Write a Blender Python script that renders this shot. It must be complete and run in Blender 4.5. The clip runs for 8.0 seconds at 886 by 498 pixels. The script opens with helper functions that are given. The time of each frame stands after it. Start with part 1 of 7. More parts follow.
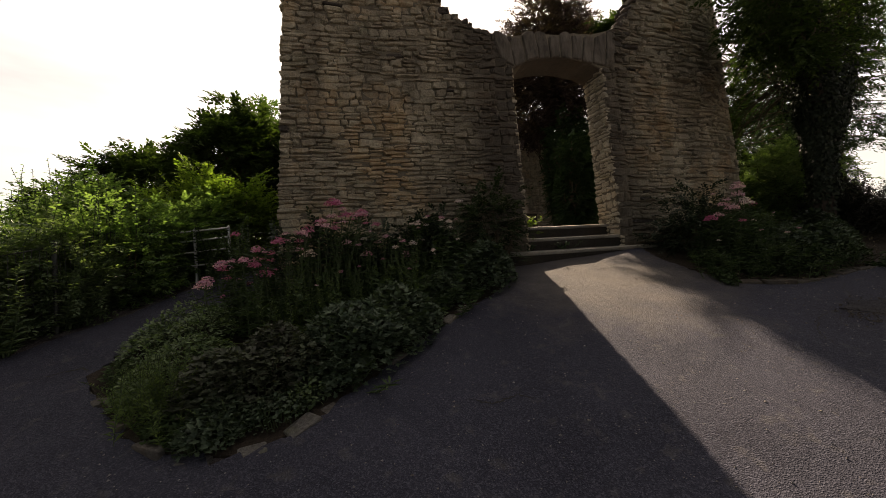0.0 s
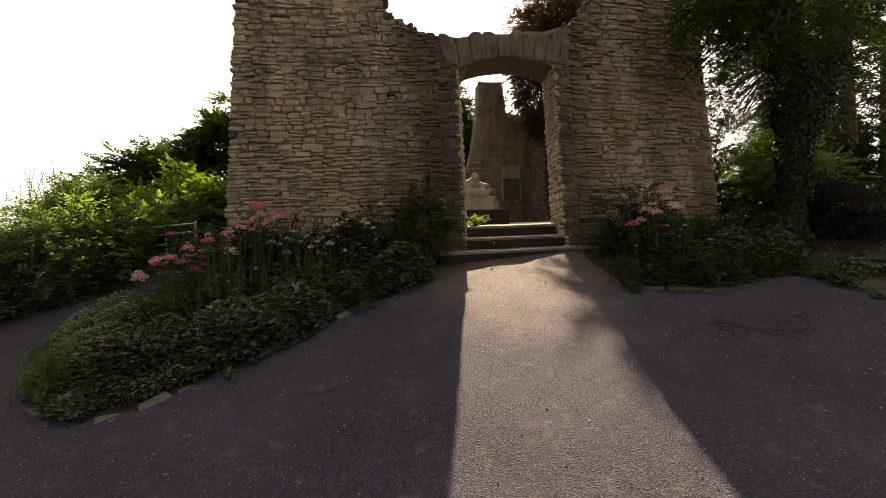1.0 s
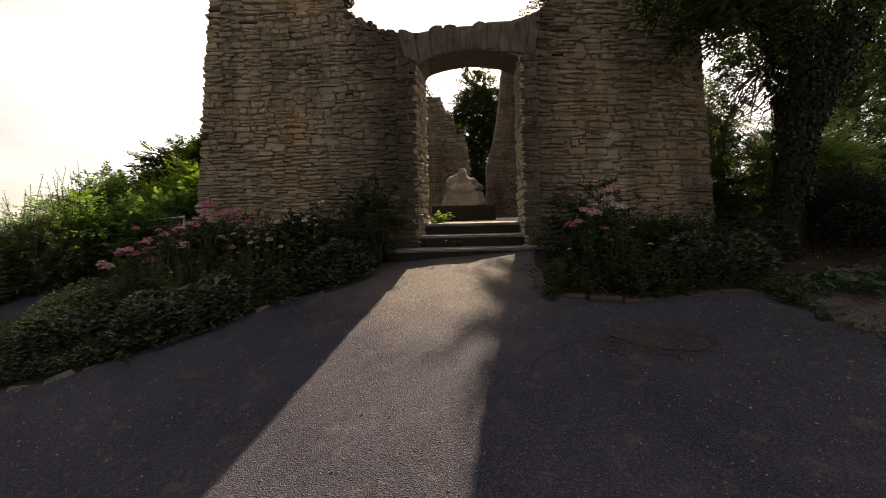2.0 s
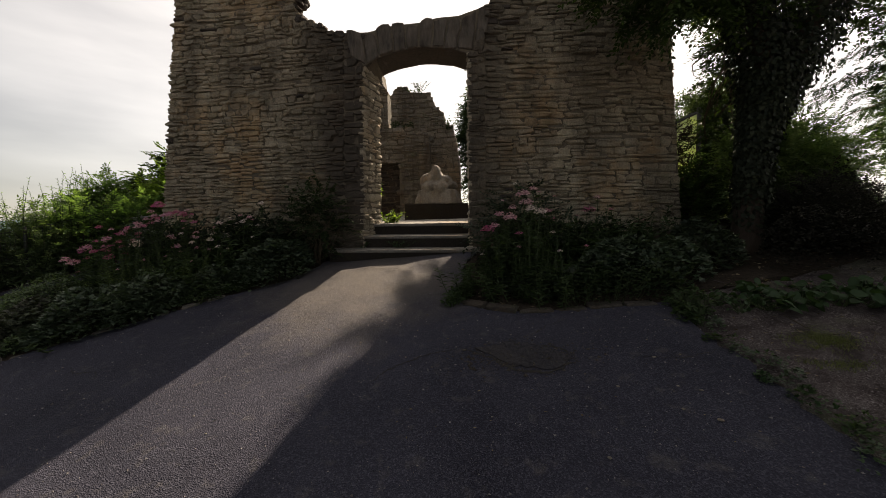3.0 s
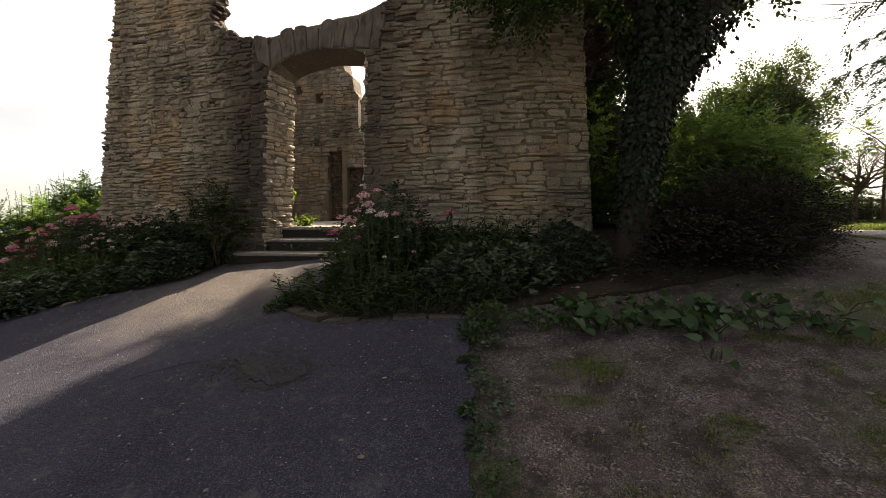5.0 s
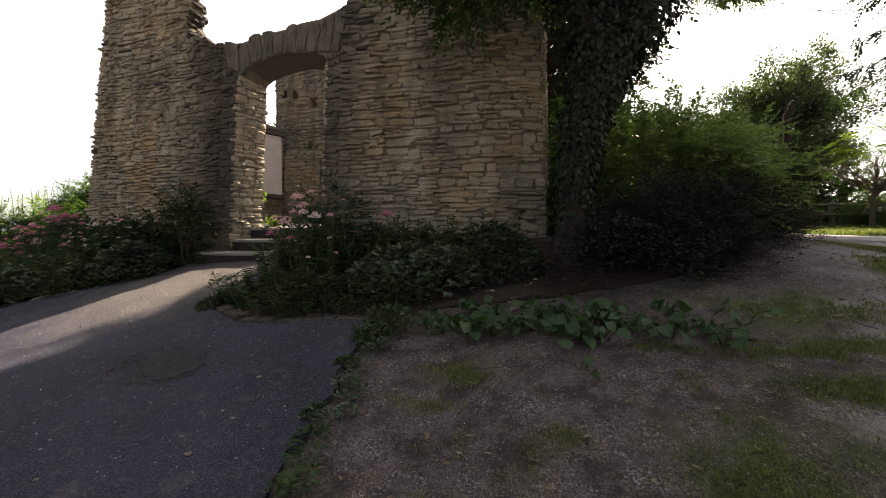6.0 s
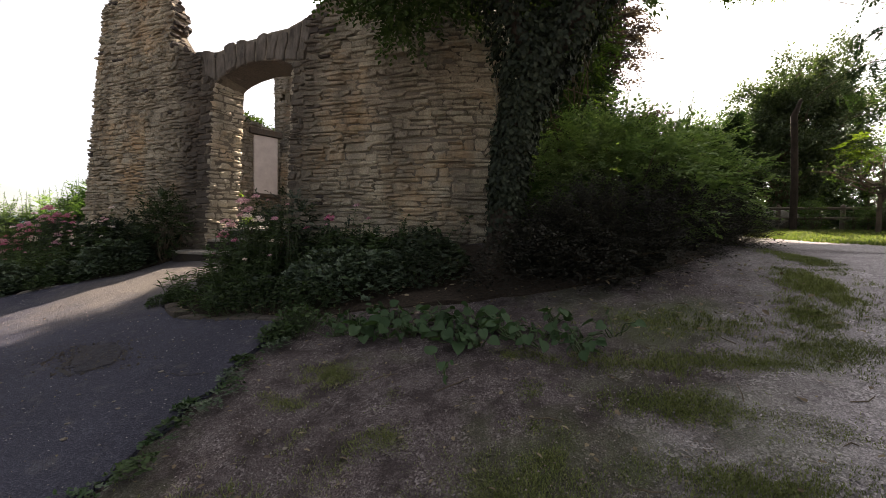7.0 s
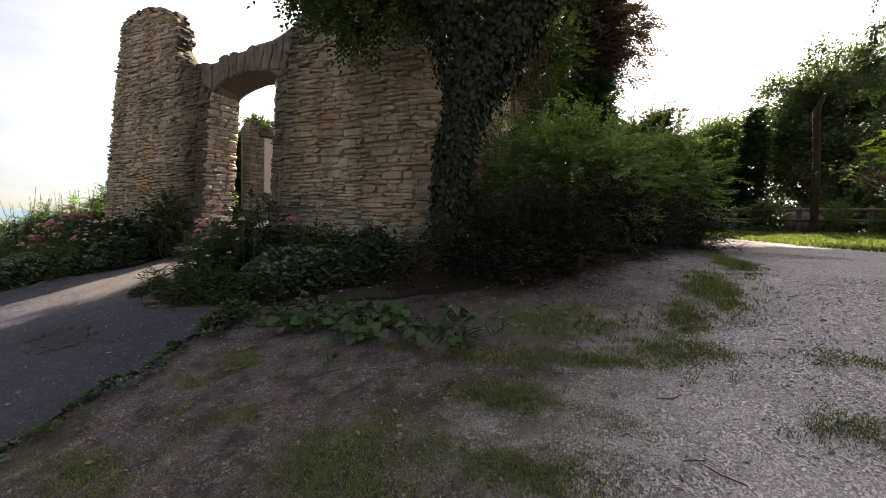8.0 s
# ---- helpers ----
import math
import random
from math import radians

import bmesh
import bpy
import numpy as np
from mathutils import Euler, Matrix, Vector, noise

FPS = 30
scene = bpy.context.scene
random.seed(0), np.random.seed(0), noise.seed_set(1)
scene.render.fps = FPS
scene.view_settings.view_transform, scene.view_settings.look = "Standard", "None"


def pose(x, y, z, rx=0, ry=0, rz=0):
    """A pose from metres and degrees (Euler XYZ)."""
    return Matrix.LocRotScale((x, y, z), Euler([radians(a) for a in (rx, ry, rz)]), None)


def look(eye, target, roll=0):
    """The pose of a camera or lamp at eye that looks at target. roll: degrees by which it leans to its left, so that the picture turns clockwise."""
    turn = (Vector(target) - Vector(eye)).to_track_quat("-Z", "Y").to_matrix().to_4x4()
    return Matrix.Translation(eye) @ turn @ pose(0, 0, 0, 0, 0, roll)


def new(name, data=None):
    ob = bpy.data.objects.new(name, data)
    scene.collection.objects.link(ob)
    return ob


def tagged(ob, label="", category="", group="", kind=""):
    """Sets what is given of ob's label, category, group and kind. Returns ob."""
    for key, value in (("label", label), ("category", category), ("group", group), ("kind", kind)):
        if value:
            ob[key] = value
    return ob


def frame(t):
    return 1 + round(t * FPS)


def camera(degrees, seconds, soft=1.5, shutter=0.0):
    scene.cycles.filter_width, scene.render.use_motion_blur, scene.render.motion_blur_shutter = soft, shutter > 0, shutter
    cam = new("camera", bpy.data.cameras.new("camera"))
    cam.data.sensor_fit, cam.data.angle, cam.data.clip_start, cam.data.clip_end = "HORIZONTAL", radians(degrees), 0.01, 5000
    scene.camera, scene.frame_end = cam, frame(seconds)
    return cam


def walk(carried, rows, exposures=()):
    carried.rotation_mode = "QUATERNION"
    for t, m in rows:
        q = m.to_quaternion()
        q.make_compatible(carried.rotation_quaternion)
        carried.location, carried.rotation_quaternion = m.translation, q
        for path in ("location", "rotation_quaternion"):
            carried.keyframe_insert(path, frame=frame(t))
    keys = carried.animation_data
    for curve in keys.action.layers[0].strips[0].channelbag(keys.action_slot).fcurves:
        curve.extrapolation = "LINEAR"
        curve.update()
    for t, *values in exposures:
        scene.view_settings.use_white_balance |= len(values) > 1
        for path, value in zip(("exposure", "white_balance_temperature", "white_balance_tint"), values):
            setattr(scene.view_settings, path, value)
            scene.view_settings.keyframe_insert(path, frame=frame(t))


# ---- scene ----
# ---------------------------------------------------------------- camera
cam = camera(98.12, 8.0, soft=0.7)
ROWS = [
    (0.0, -1.779, 0.454, 1.205, -15.345, 1.234, 3.609),
    (0.5, -1.007, 0.067, 1.279, -12.584, 0.057, 3.076),
    (1.0, -0.225, -0.198, 1.315, -9.035, -0.616, 2.361),
    (1.5, 0.616, -0.350, 1.329, -4.594, -1.055, 1.700),
    (3.0, 3.034, -0.251, 1.501, 5.638, -2.925, 0.708),
    (3.5, 3.725, -0.068, 1.517, 7.653, -2.856, 0.595),
    (4.0, 4.315, 0.066, 1.503, 9.386, -2.732, 0.452),
    (4.5, 4.847, 0.211, 1.491, 10.964, -2.509, 0.346),
    (6.0, 6.360, 0.666, 1.468, 16.234, -1.819, -0.324),
    (6.5, 6.847, 0.757, 1.508, 17.758, -1.959, -0.631),
    (7.0, 7.349, 0.849, 1.560, 19.391, -2.180, -0.992),
    (7.5, 7.872, 0.925, 1.597, 21.520, -2.359, -1.231),
    (8.0, 8.371, 1.017, 1.600, 24.016, -2.422, -1.496),
]
EXPOSURES = [(0.0, 1.5, 7900, 16), (0.4, 1.85, 8200, 17), (1.0, 2.25, 8600, 20), (1.7, 2.0, 8400, 19), (2.8, 1.35, 7300, 14), (3.5, 1.65, 7500, 15), (4.5, 2.12, 7600, 15), (6.0, 2.47, 7100, 16), (8.0, 2.56, 6900, 17)]
walk(cam, [(t, pose(x, y, z, 90 + pitch, roll, yaw)) for t, x, y, z, yaw, pitch, roll in ROWS], EXPOSURES)

# ---------------------------------------------------------------- sky and sun
HAZE_BACK, HAZE_SUN = 1.75, 10.3
SUN_AZ, SUN_EL = 14.5, 35.5          # degrees from +y towards +x, and above the horizon
sky_world = bpy.data.worlds.new("sky")
scene.world = sky_world
sky_world.use_nodes = True
wt = sky_world.node_tree
wt.nodes.clear()
w_out = wt.nodes.new("ShaderNodeOutputWorld")
w_bg = wt.nodes.new("ShaderNodeBackground")
w_sky = wt.nodes.new("ShaderNodeTexSky")
w_sky.sky_type = "NISHITA"
w_sky.sun_disc = False
w_sky.sun_elevation = radians(SUN_EL)
w_sky.sun_rotation = radians(SUN_AZ)
w_sky.dust_density = 1.2
w_sky.air_density = 1.0
w_bg.inputs["Strength"].default_value = 0.037
# thin bright haze over the blue, brightest round the sun, with soft streaks of cloud
_a, _e = radians(SUN_AZ), radians(SUN_EL)
to_sun = Vector((math.sin(_a) * math.cos(_e), math.cos(_a) * math.cos(_e), math.sin(_e)))
w_co = wt.nodes.new("ShaderNodeTexCoord")
w_dot = wt.nodes.new("ShaderNodeVectorMath")
w_dot.operation = "DOT_PRODUCT"
w_dot.inputs[1].default_value = to_sun
wt.links.new(w_co.outputs["Generated"], w_dot.inputs[0])
w_glow = wt.nodes.new("ShaderNodeMapRange")
w_glow.interpolation_type = "SMOOTHSTEP"
w_glow.inputs[1].default_value, w_glow.inputs[2].default_value = -0.12, 1.0
w_glow.inputs[3].default_value, w_glow.inputs[4].default_value = HAZE_BACK, HAZE_SUN
wt.links.new(w_dot.outputs["Value"], w_glow.inputs[0])
w_map = wt.nodes.new("ShaderNodeMapping")
w_map.inputs["Scale"].default_value = (1.0, 1.0, 4.5)
wt.links.new(w_co.outputs["Generated"], w_map.inputs[0])
w_cloud = wt.nodes.new("ShaderNodeTexNoise")
w_cloud.inputs["Scale"].default_value, w_cloud.inputs["Detail"].default_value = 2.2, 5.0
wt.links.new(w_map.outputs[0], w_cloud.inputs["Vector"])
w_soft = wt.nodes.new("ShaderNodeMapRange")
w_soft.inputs[1].default_value, w_soft.inputs[2].default_value, w_soft.inputs[3].default_value, w_soft.inputs[4].default_value = 0.35, 0.65, 0.8, 1.15
wt.links.new(w_cloud.outputs["Fac"], w_soft.inputs[0])
w_mul = wt.nodes.new("ShaderNodeMath")
w_mul.operation = "MULTIPLY"
wt.links.new(w_glow.outputs[0], w_mul.inputs[0])
wt.links.new(w_soft.outputs[0], w_mul.inputs[1])
w_haze = wt.nodes.new("ShaderNodeVectorMath")
w_haze.operation = "SCALE"
w_far = wt.nodes.new("ShaderNodeMapRange")
w_far.inputs[1].default_value, w_far.inputs[2].default_value = 0.2, 0.85
wt.links.new(w_dot.outputs["Value"], w_far.inputs[0])
w_tint = wt.nodes.new("ShaderNodeMix")
w_tint.data_type = "RGBA"
w_tint.inputs[6].default_value, w_tint.inputs[7].default_value = (0.975, 0.99, 0.985, 1.0), (1.0, 0.985, 0.95, 1.0)
wt.links.new(w_far.outputs[0], w_tint.inputs[0])
wt.links.new(w_tint.outputs[2], w_haze.inputs[0])
wt.links.new(w_mul.outputs[0], w_haze.inputs["Scale"])
w_add = wt.nodes.new("ShaderNodeVectorMath")
w_add.operation = "MULTIPLY_ADD"
w_add.inputs[1].default_value = (0.45, 0.45, 0.45)
wt.links.new(w_sky.outputs[0], w_add.inputs[0])
wt.links.new(w_haze.outputs[0], w_add.inputs[2])
wt.links.new(w_add.outputs[0], w_bg.inputs[0])
wt.links.new(w_bg.outputs[0], w_out.inputs[0])
sun_data = bpy.data.lights.new("sun", "SUN")
sun_data.energy = 5.0
sun_data.angle = radians(0.6)
sun_data.color = (1.0, 0.9, 0.76)
sun = new("sun", sun_data)
sun.matrix_world = look(to_sun * 60, (0, 0, 0))
# ---------------------------------------------------------------- small helpers
def mesh_np(name, verts, faces, mats=(), smooth=False):
    """A mesh from arrays: verts (n, 3), faces (m, k) or a list of such arrays."""
    if isinstance(faces, np.ndarray):
        faces = [faces]
    me = bpy.data.meshes.new(name)
    verts = np.asarray(verts, np.float32)
    me.vertices.add(len(verts))
    me.vertices.foreach_set("co", verts.ravel())
    flat = np.concatenate([f.ravel() for f in faces]).astype(np.int32)
    totals = np.concatenate([np.full(len(f), f.shape[1]) for f in faces])
    starts = np.concatenate([[0], np.cumsum(totals)[:-1]]).astype(np.int32)
    me.loops.add(len(flat))
    me.loops.foreach_set("vertex_index", flat)
    me.polygons.add(len(starts))
    me.polygons.foreach_set("loop_start", starts)
    me.polygons.foreach_set("use_smooth", np.full(len(starts), smooth))
    me.update(calc_edges=True)
    for m in mats:
        me.materials.append(m)
    return me


JOINED = ("mesh_panel", "stem_mass", "stalk_mass", "twig_mass", "branchwork", "foliage", "needles", "crown", "ivy")


def part(name, shape, material, parent, label="", at=None):
    """Links a bmesh or mesh as one object, under a thing or part when one is given."""
    if isinstance(shape, bmesh.types.BMesh):
        me = bpy.data.meshes.new(name)
        shape.normal_update()
        shape.to_mesh(me)
        shape.free()
    else:
        me = shape
    if material is not None and not me.materials:
        me.materials.append(material)
    ob = new(name, me)
    if at is not None:
        ob.matrix_basis = at
    if parent is not None:
        ob.parent = parent
    if label:
        tagged(ob, label)
    if name in JOINED:
        tagged(ob, kind="stuff")
    return ob


def thing(name, label, category, at=(0, 0, 0), group="", kind="", turn=0):
    ob = new(name)
    ob.empty_display_size = 0.2
    ob.matrix_basis = pose(*at, 0, 0, turn)
    return tagged(ob, label, category, group, kind)


class Pile:
    """Gathers arrays of vertices and faces into one mesh."""

    def __init__(self):
        self.v, self.f, self.n = [], {}, 0

    def add(self, verts, *faces):
        verts = np.asarray(verts, float).reshape(-1, 3)
        for f in faces:
            f = np.asarray(f, int)
            self.f.setdefault(f.shape[1], []).append(f + self.n)
        self.v.append(verts)
        self.n += len(verts)

    def mesh(self, name, mats=(), smooth=False, shift=(0, 0, 0)):
        return mesh_np(name, np.concatenate(self.v) - np.array(shift), [np.concatenate(f) for f in self.f.values()], mats, smooth)


def unit(v):
    return v / np.maximum(np.linalg.norm(v, axis=-1, keepdims=True), 1e-9)


def tube(pile, line, radii, sides=7, cap=True):
    """A tube round a polyline."""
    line, radii = np.asarray(line, float), np.asarray(radii, float)
    n = len(line)
    tang = unit(np.gradient(line, axis=0))
    ref = np.array([0.31, 0.17, 0.93]) if abs(tang[0][2]) < 0.9 else np.array([1.0, 0.1, 0.0])
    a = unit(np.cross(tang, ref))
    b = np.cross(tang, a)
    ang = np.linspace(0, 2 * math.pi, sides, endpoint=False)
    ring = a[:, None] * np.cos(ang)[None, :, None] + b[:, None] * np.sin(ang)[None, :, None]
    verts = (line[:, None] + ring * radii[:, None, None]).reshape(-1, 3)
    i, j = np.meshgrid(np.arange(n - 1), np.arange(sides), indexing="ij")
    k = (j + 1) % sides
    quads = np.stack([i * sides + j, i * sides + k, (i + 1) * sides + k, (i + 1) * sides + j], -1).reshape(-1, 4)
    if cap:
        verts = np.concatenate([verts, line[-1:] + tang[-1:] * radii[-1]])
        j = np.arange(sides)
        tip = np.stack([(n - 1) * sides + j, (n - 1) * sides + (j + 1) % sides, np.full(sides, n * sides)], -1)
        pile.add(verts, quads, tip)
    else:
        pile.add(verts, quads)


def box_bm(bm, x0, x1, y0, y1, z0, z1, wear=0.0, seed=0):
    """A box in bm, with bevelled and slightly uneven edges when wear is given."""
    made = bmesh.ops.create_cube(bm, size=1.0)["verts"]
    for v in made:
        v.co = Vector(((x0 + x1) / 2 + v.co.x * (x1 - x0), (y0 + y1) / 2 + v.co.y * (y1 - y0), (z0 + z1) / 2 + v.co.z * (z1 - z0)))
    if wear:
        edges = {e for v in made for e in v.link_edges}
        bmesh.ops.bevel(bm, geom=list(edges), offset=wear, segments=2, affect="EDGES", profile=0.6)
    return bm


def inside(px, py, poly):
    """Which of the points lie in the polygon."""
    px, py = np.asarray(px, float), np.asarray(py, float)
    hit = np.zeros(px.shape, bool)
    for (x0, y0), (x1, y1) in zip(poly, poly[1:] + poly[:1]):
        if y0 != y1:
            hit ^= ((y0 > py) != (y1 > py)) & (px < (x1 - x0) * (py - y0) / (y1 - y0) + x0)
    return hit


def wave(x, y, s=1.0, seed=0.0):
    """Cheap smooth noise of two coordinates, about -1 to 1."""
    x, y = np.asarray(x) / s, np.asarray(y) / s
    return (np.sin(1.7 * x + 2.3 * np.sin(0.9 * y + seed) + seed) + np.sin(2.1 * y + 1.9 * np.sin(1.3 * x + 2 * seed)) + np.sin(1.1 * (x + y) + seed * 3)) / 3


def smooth_poly(poly, step=0.12, rough=0.0, seed=0):
    """The outline in short pieces, with a little unevenness."""
    r = np.random.default_rng(seed)
    out = []
    for (x0, y0), (x1, y1) in zip(poly, poly[1:] + poly[:1]):
        n = max(1, int(math.hypot(x1 - x0, y1 - y0) / step))
        for i in range(n):
            out.append((x0 + (x1 - x0) * i / n + r.normal() * rough, y0 + (y1 - y0) * i / n + r.normal() * rough))
    return out


def sheet(name, poly, height, lift, cell, mats, skirt=0.0):
    """A sheet over the ground within an outline, with a skirt at its edge."""
    from mathutils import geometry
    xs, ys = [p[0] for p in poly], [p[1] for p in poly]
    gx, gy = np.meshgrid(np.arange(min(xs), max(xs), cell), np.arange(min(ys), max(ys), cell))
    gx, gy = gx.ravel(), gy.ravel()
    keep = inside(gx, gy, poly)
    pts = [Vector(p) for p in poly] + [Vector((a, b)) for a, b in zip(gx[keep], gy[keep])]
    n = len(poly)
    co, _, tris, _, _, _ = geometry.delaunay_2d_cdt(pts, [], [list(range(n))], 1, 1e-5)
    v = np.array([(c.x, c.y) for c in co])
    v = np.c_[v, height(v[:, 0], v[:, 1]) + lift]
    pile = Pile()
    pile.add(v, np.array([list(t) for t in tris]))
    if skirt:
        rim = np.array(poly)
        rim = np.c_[rim, height(rim[:, 0], rim[:, 1]) + lift]
        low = rim - np.array([0, 0, skirt])
        i = np.arange(n)
        pile.add(np.r_[rim, low], np.stack([i, i + n, (i + 1) % n + n, (i + 1) % n], -1))
    return pile.mesh(name, mats, smooth=True)


# ---------------------------------------------------------------- materials
def nodes_of(name):
    m = bpy.data.materials.new(name)
    m.use_nodes = True
    t = m.node_tree
    t.nodes.clear()
    return m, t


def ramp(t, fac, stops):
    n = t.nodes.new("ShaderNodeValToRGB")
    while len(n.color_ramp.elements) < len(stops):
        n.color_ramp.elements.new(0.5)
    for e, (p, c) in zip(n.color_ramp.elements, stops):
        e.position, e.color = p, (*c, 1.0)
    t.links.new(fac, n.inputs[0])
    return n.outputs[0]


def world_noise(t, scale, detail=5.0, rough=0.55, stretch=(1, 1, 1)):
    """Noise in the world's own coordinates, so that it runs on from piece to piece."""
    g = t.nodes.new("ShaderNodeNewGeometry")
    mp = t.nodes.new("ShaderNodeMapping")
    mp.inputs["Scale"].default_value = stretch
    t.links.new(g.outputs["Position"], mp.inputs[0])
    n = t.nodes.new("ShaderNodeTexNoise")
    n.inputs["Scale"].default_value, n.inputs["Detail"].default_value, n.inputs["Roughness"].default_value = scale, detail, rough
    t.links.new(mp.outputs[0], n.inputs["Vector"])
    return n.outputs["Fac"]


def mixed(t, fac, a, b, mode="MIX"):
    n = t.nodes.new("ShaderNodeMix")
    n.data_type, n.blend_type = "RGBA", mode
    for sock, val in ((n.inputs[0], fac), (n.inputs[6], a), (n.inputs[7], b)):
        if isinstance(val, (int, float)):
            sock.default_value = val
        elif isinstance(val, tuple):
            sock.default_value = (*val, 1.0)
        else:
            t.links.new(val, sock)
    return n.outputs[2]


def math_node(t, op, a, b=0.5):
    n = t.nodes.new("ShaderNodeMath")
    n.operation = op
    n.use_clamp = True
    for sock, val in ((n.inputs[0], a), (n.inputs[1], b)):
        if isinstance(val, (int, float)):
            sock.default_value = val
        else:
            t.links.new(val, sock)
    return n.outputs[0]


def bump_of(t, height, strength, distance):
    b = t.nodes.new("ShaderNodeBump")
    b.inputs["Strength"].default_value, b.inputs["Distance"].default_value = strength, distance
    t.links.new(height, b.inputs["Height"])
    return b.outputs[0]


def finish(m, t, colour, rough=0.9, normal=None, metal=0.0, spec=0.3):
    s = t.nodes.new("ShaderNodeBsdfPrincipled")
    o = t.nodes.new("ShaderNodeOutputMaterial")
    if isinstance(colour, tuple):
        s.inputs["Base Color"].default_value = (*colour, 1.0)
    else:
        t.links.new(colour, s.inputs["Base Color"])
    if isinstance(rough, (int, float)):
        s.inputs["Roughness"].default_value = rough
    else:
        t.links.new(rough, s.inputs["Roughness"])
    s.inputs["Metallic"].default_value = metal
    s.inputs["Specular IOR Level"].default_value = spec
    if normal is not None:
        t.links.new(normal, s.inputs["Normal"])
    t.links.new(s.outputs[0], o.inputs[0])
    return m


def stone_mat(name, light, mid, dark, per="island", stain=0.5, stain_colour=(0.05, 0.041, 0.035), moss=0.0, gate=False, relief=0.04):
    """Weathered sandstone: each stone has its own tint; grain, lichen and dark run-off stains over all."""
    m, t = nodes_of(name)
    if per == "island":
        rnd = t.nodes.new("ShaderNodeNewGeometry").outputs["Random Per Island"]
    else:
        rnd = t.nodes.new("ShaderNodeObjectInfo").outputs["Random"]
    tint = ramp(t, rnd, [(0.0, dark), (0.3, mid), (0.62, light), (0.8, mid), (1.0, tuple(0.75 * a + 0.25 * b for a, b in zip(dark, light)))])
    coarse = world_noise(t, 2.2, 4.0, 0.6)
    grain = world_noise(t, 38.0, 6.0, 0.7)
    c = mixed(t, 0.36, tint, ramp(t, coarse, [(0.3, dark), (0.55, mid), (0.75, light)]))
    c = mixed(t, 0.42, c, ramp(t, grain, [(0.38, tuple(0.7 * k for k in dark)), (0.6, light)]))
    rust = world_noise(t, 0.9, 5.0, 0.7)
    c = mixed(t, math_node(t, "MULTIPLY", ramp(t, rust, [(0.5, (0, 0, 0)), (0.64, (1, 1, 1))]), 0.6), c, tuple(a * b for a, b in zip(mid, (1.28, 0.98, 0.7))))
    run = world_noise(t, 1.1, 5.0, 0.65, (1.6, 1.6, 0.35))
    c = mixed(t, math_node(t, "MULTIPLY", ramp(t, run, [(0.44, (0, 0, 0)), (0.64, (1, 1, 1))]), stain), c, stain_colour)
    if moss:
        mo = world_noise(t, 3.3, 6.0, 0.7)
        c = mixed(t, math_node(t, "MULTIPLY", ramp(t, mo, [(0.55, (0, 0, 0)), (0.7, (1, 1, 1))]), moss), c, (0.07, 0.085, 0.03))
    if gate:
        # soot and damp along both sides of the gateway, running down in ragged streaks
        g = t.nodes.new("ShaderNodeNewGeometry")
        axes = t.nodes.new("ShaderNodeSeparateXYZ")
        t.links.new(g.outputs["Position"], axes.inputs[0])
        off = t.nodes.new("ShaderNodeMath")
        off.operation = "SUBTRACT"
        t.links.new(axes.outputs["X"], off.inputs[0])
        off.inputs[1].default_value = 1.72
        far = t.nodes.new("ShaderNodeMath")
        far.operation = "ABSOLUTE"
        t.links.new(off.outputs[0], far.inputs[0])
        rag = t.nodes.new("ShaderNodeMath")
        rag.operation = "MULTIPLY_ADD"
        t.links.new(world_noise(t, 1.5, 6.0, 0.7, (1.5, 1.5, 0.45)), rag.inputs[0])
        rag.inputs[1].default_value = 1.5
        t.links.new(far.outputs[0], rag.inputs[2])
        band = t.nodes.new("ShaderNodeMapRange")
        band.inputs[1].default_value, band.inputs[2].default_value = 1.9, 2.95
        band.inputs[3].default_value, band.inputs[4].default_value = 0.86, 0.0
        t.links.new(rag.outputs[0], band.inputs[0])
        c = mixed(t, band.outputs[0], c, stain_colour)
    lumps = world_noise(t, 19.0, 7.0, 0.8)
    both = mixed(t, 0.35, lumps, grain)
    return finish(m, t, c, 0.93, bump_of(t, both, 1.0, relief), spec=0.15)


def leaf_mat(name, a, b, c, through_light=0.35, gloss=0.6, spec=0.1):
    """Leaves: every leaf its own green, some of the light passing through."""
    m, t = nodes_of(name)
    rnd = t.nodes.new("ShaderNodeNewGeometry").outputs["Random Per Island"]
    col = ramp(t, rnd, [(0.0, a), (0.5, b), (1.0, c)])
    col = mixed(t, 0.3, col, ramp(t, world_noise(t, 1.4, 3.0), [(0.35, a), (0.65, c)]))
    s = t.nodes.new("ShaderNodeBsdfPrincipled")
    s.inputs["Roughness"].default_value = gloss
    s.inputs["Specular IOR Level"].default_value = spec
    t.links.new(col, s.inputs["Base Color"])
    tr = t.nodes.new("ShaderNodeBsdfTranslucent")
    warm = mixed(t, 1.0, col, (1.0, 1.15, 0.45), "MULTIPLY")
    t.links.new(warm, tr.inputs["Color"])
    mx = t.nodes.new("ShaderNodeMixShader")
    mx.inputs[0].default_value = through_light
    t.links.new(s.outputs[0], mx.inputs[1])
    t.links.new(tr.outputs[0], mx.inputs[2])
    o = t.nodes.new("ShaderNodeOutputMaterial")
    t.links.new(mx.outputs[0], o.inputs[0])
    return m


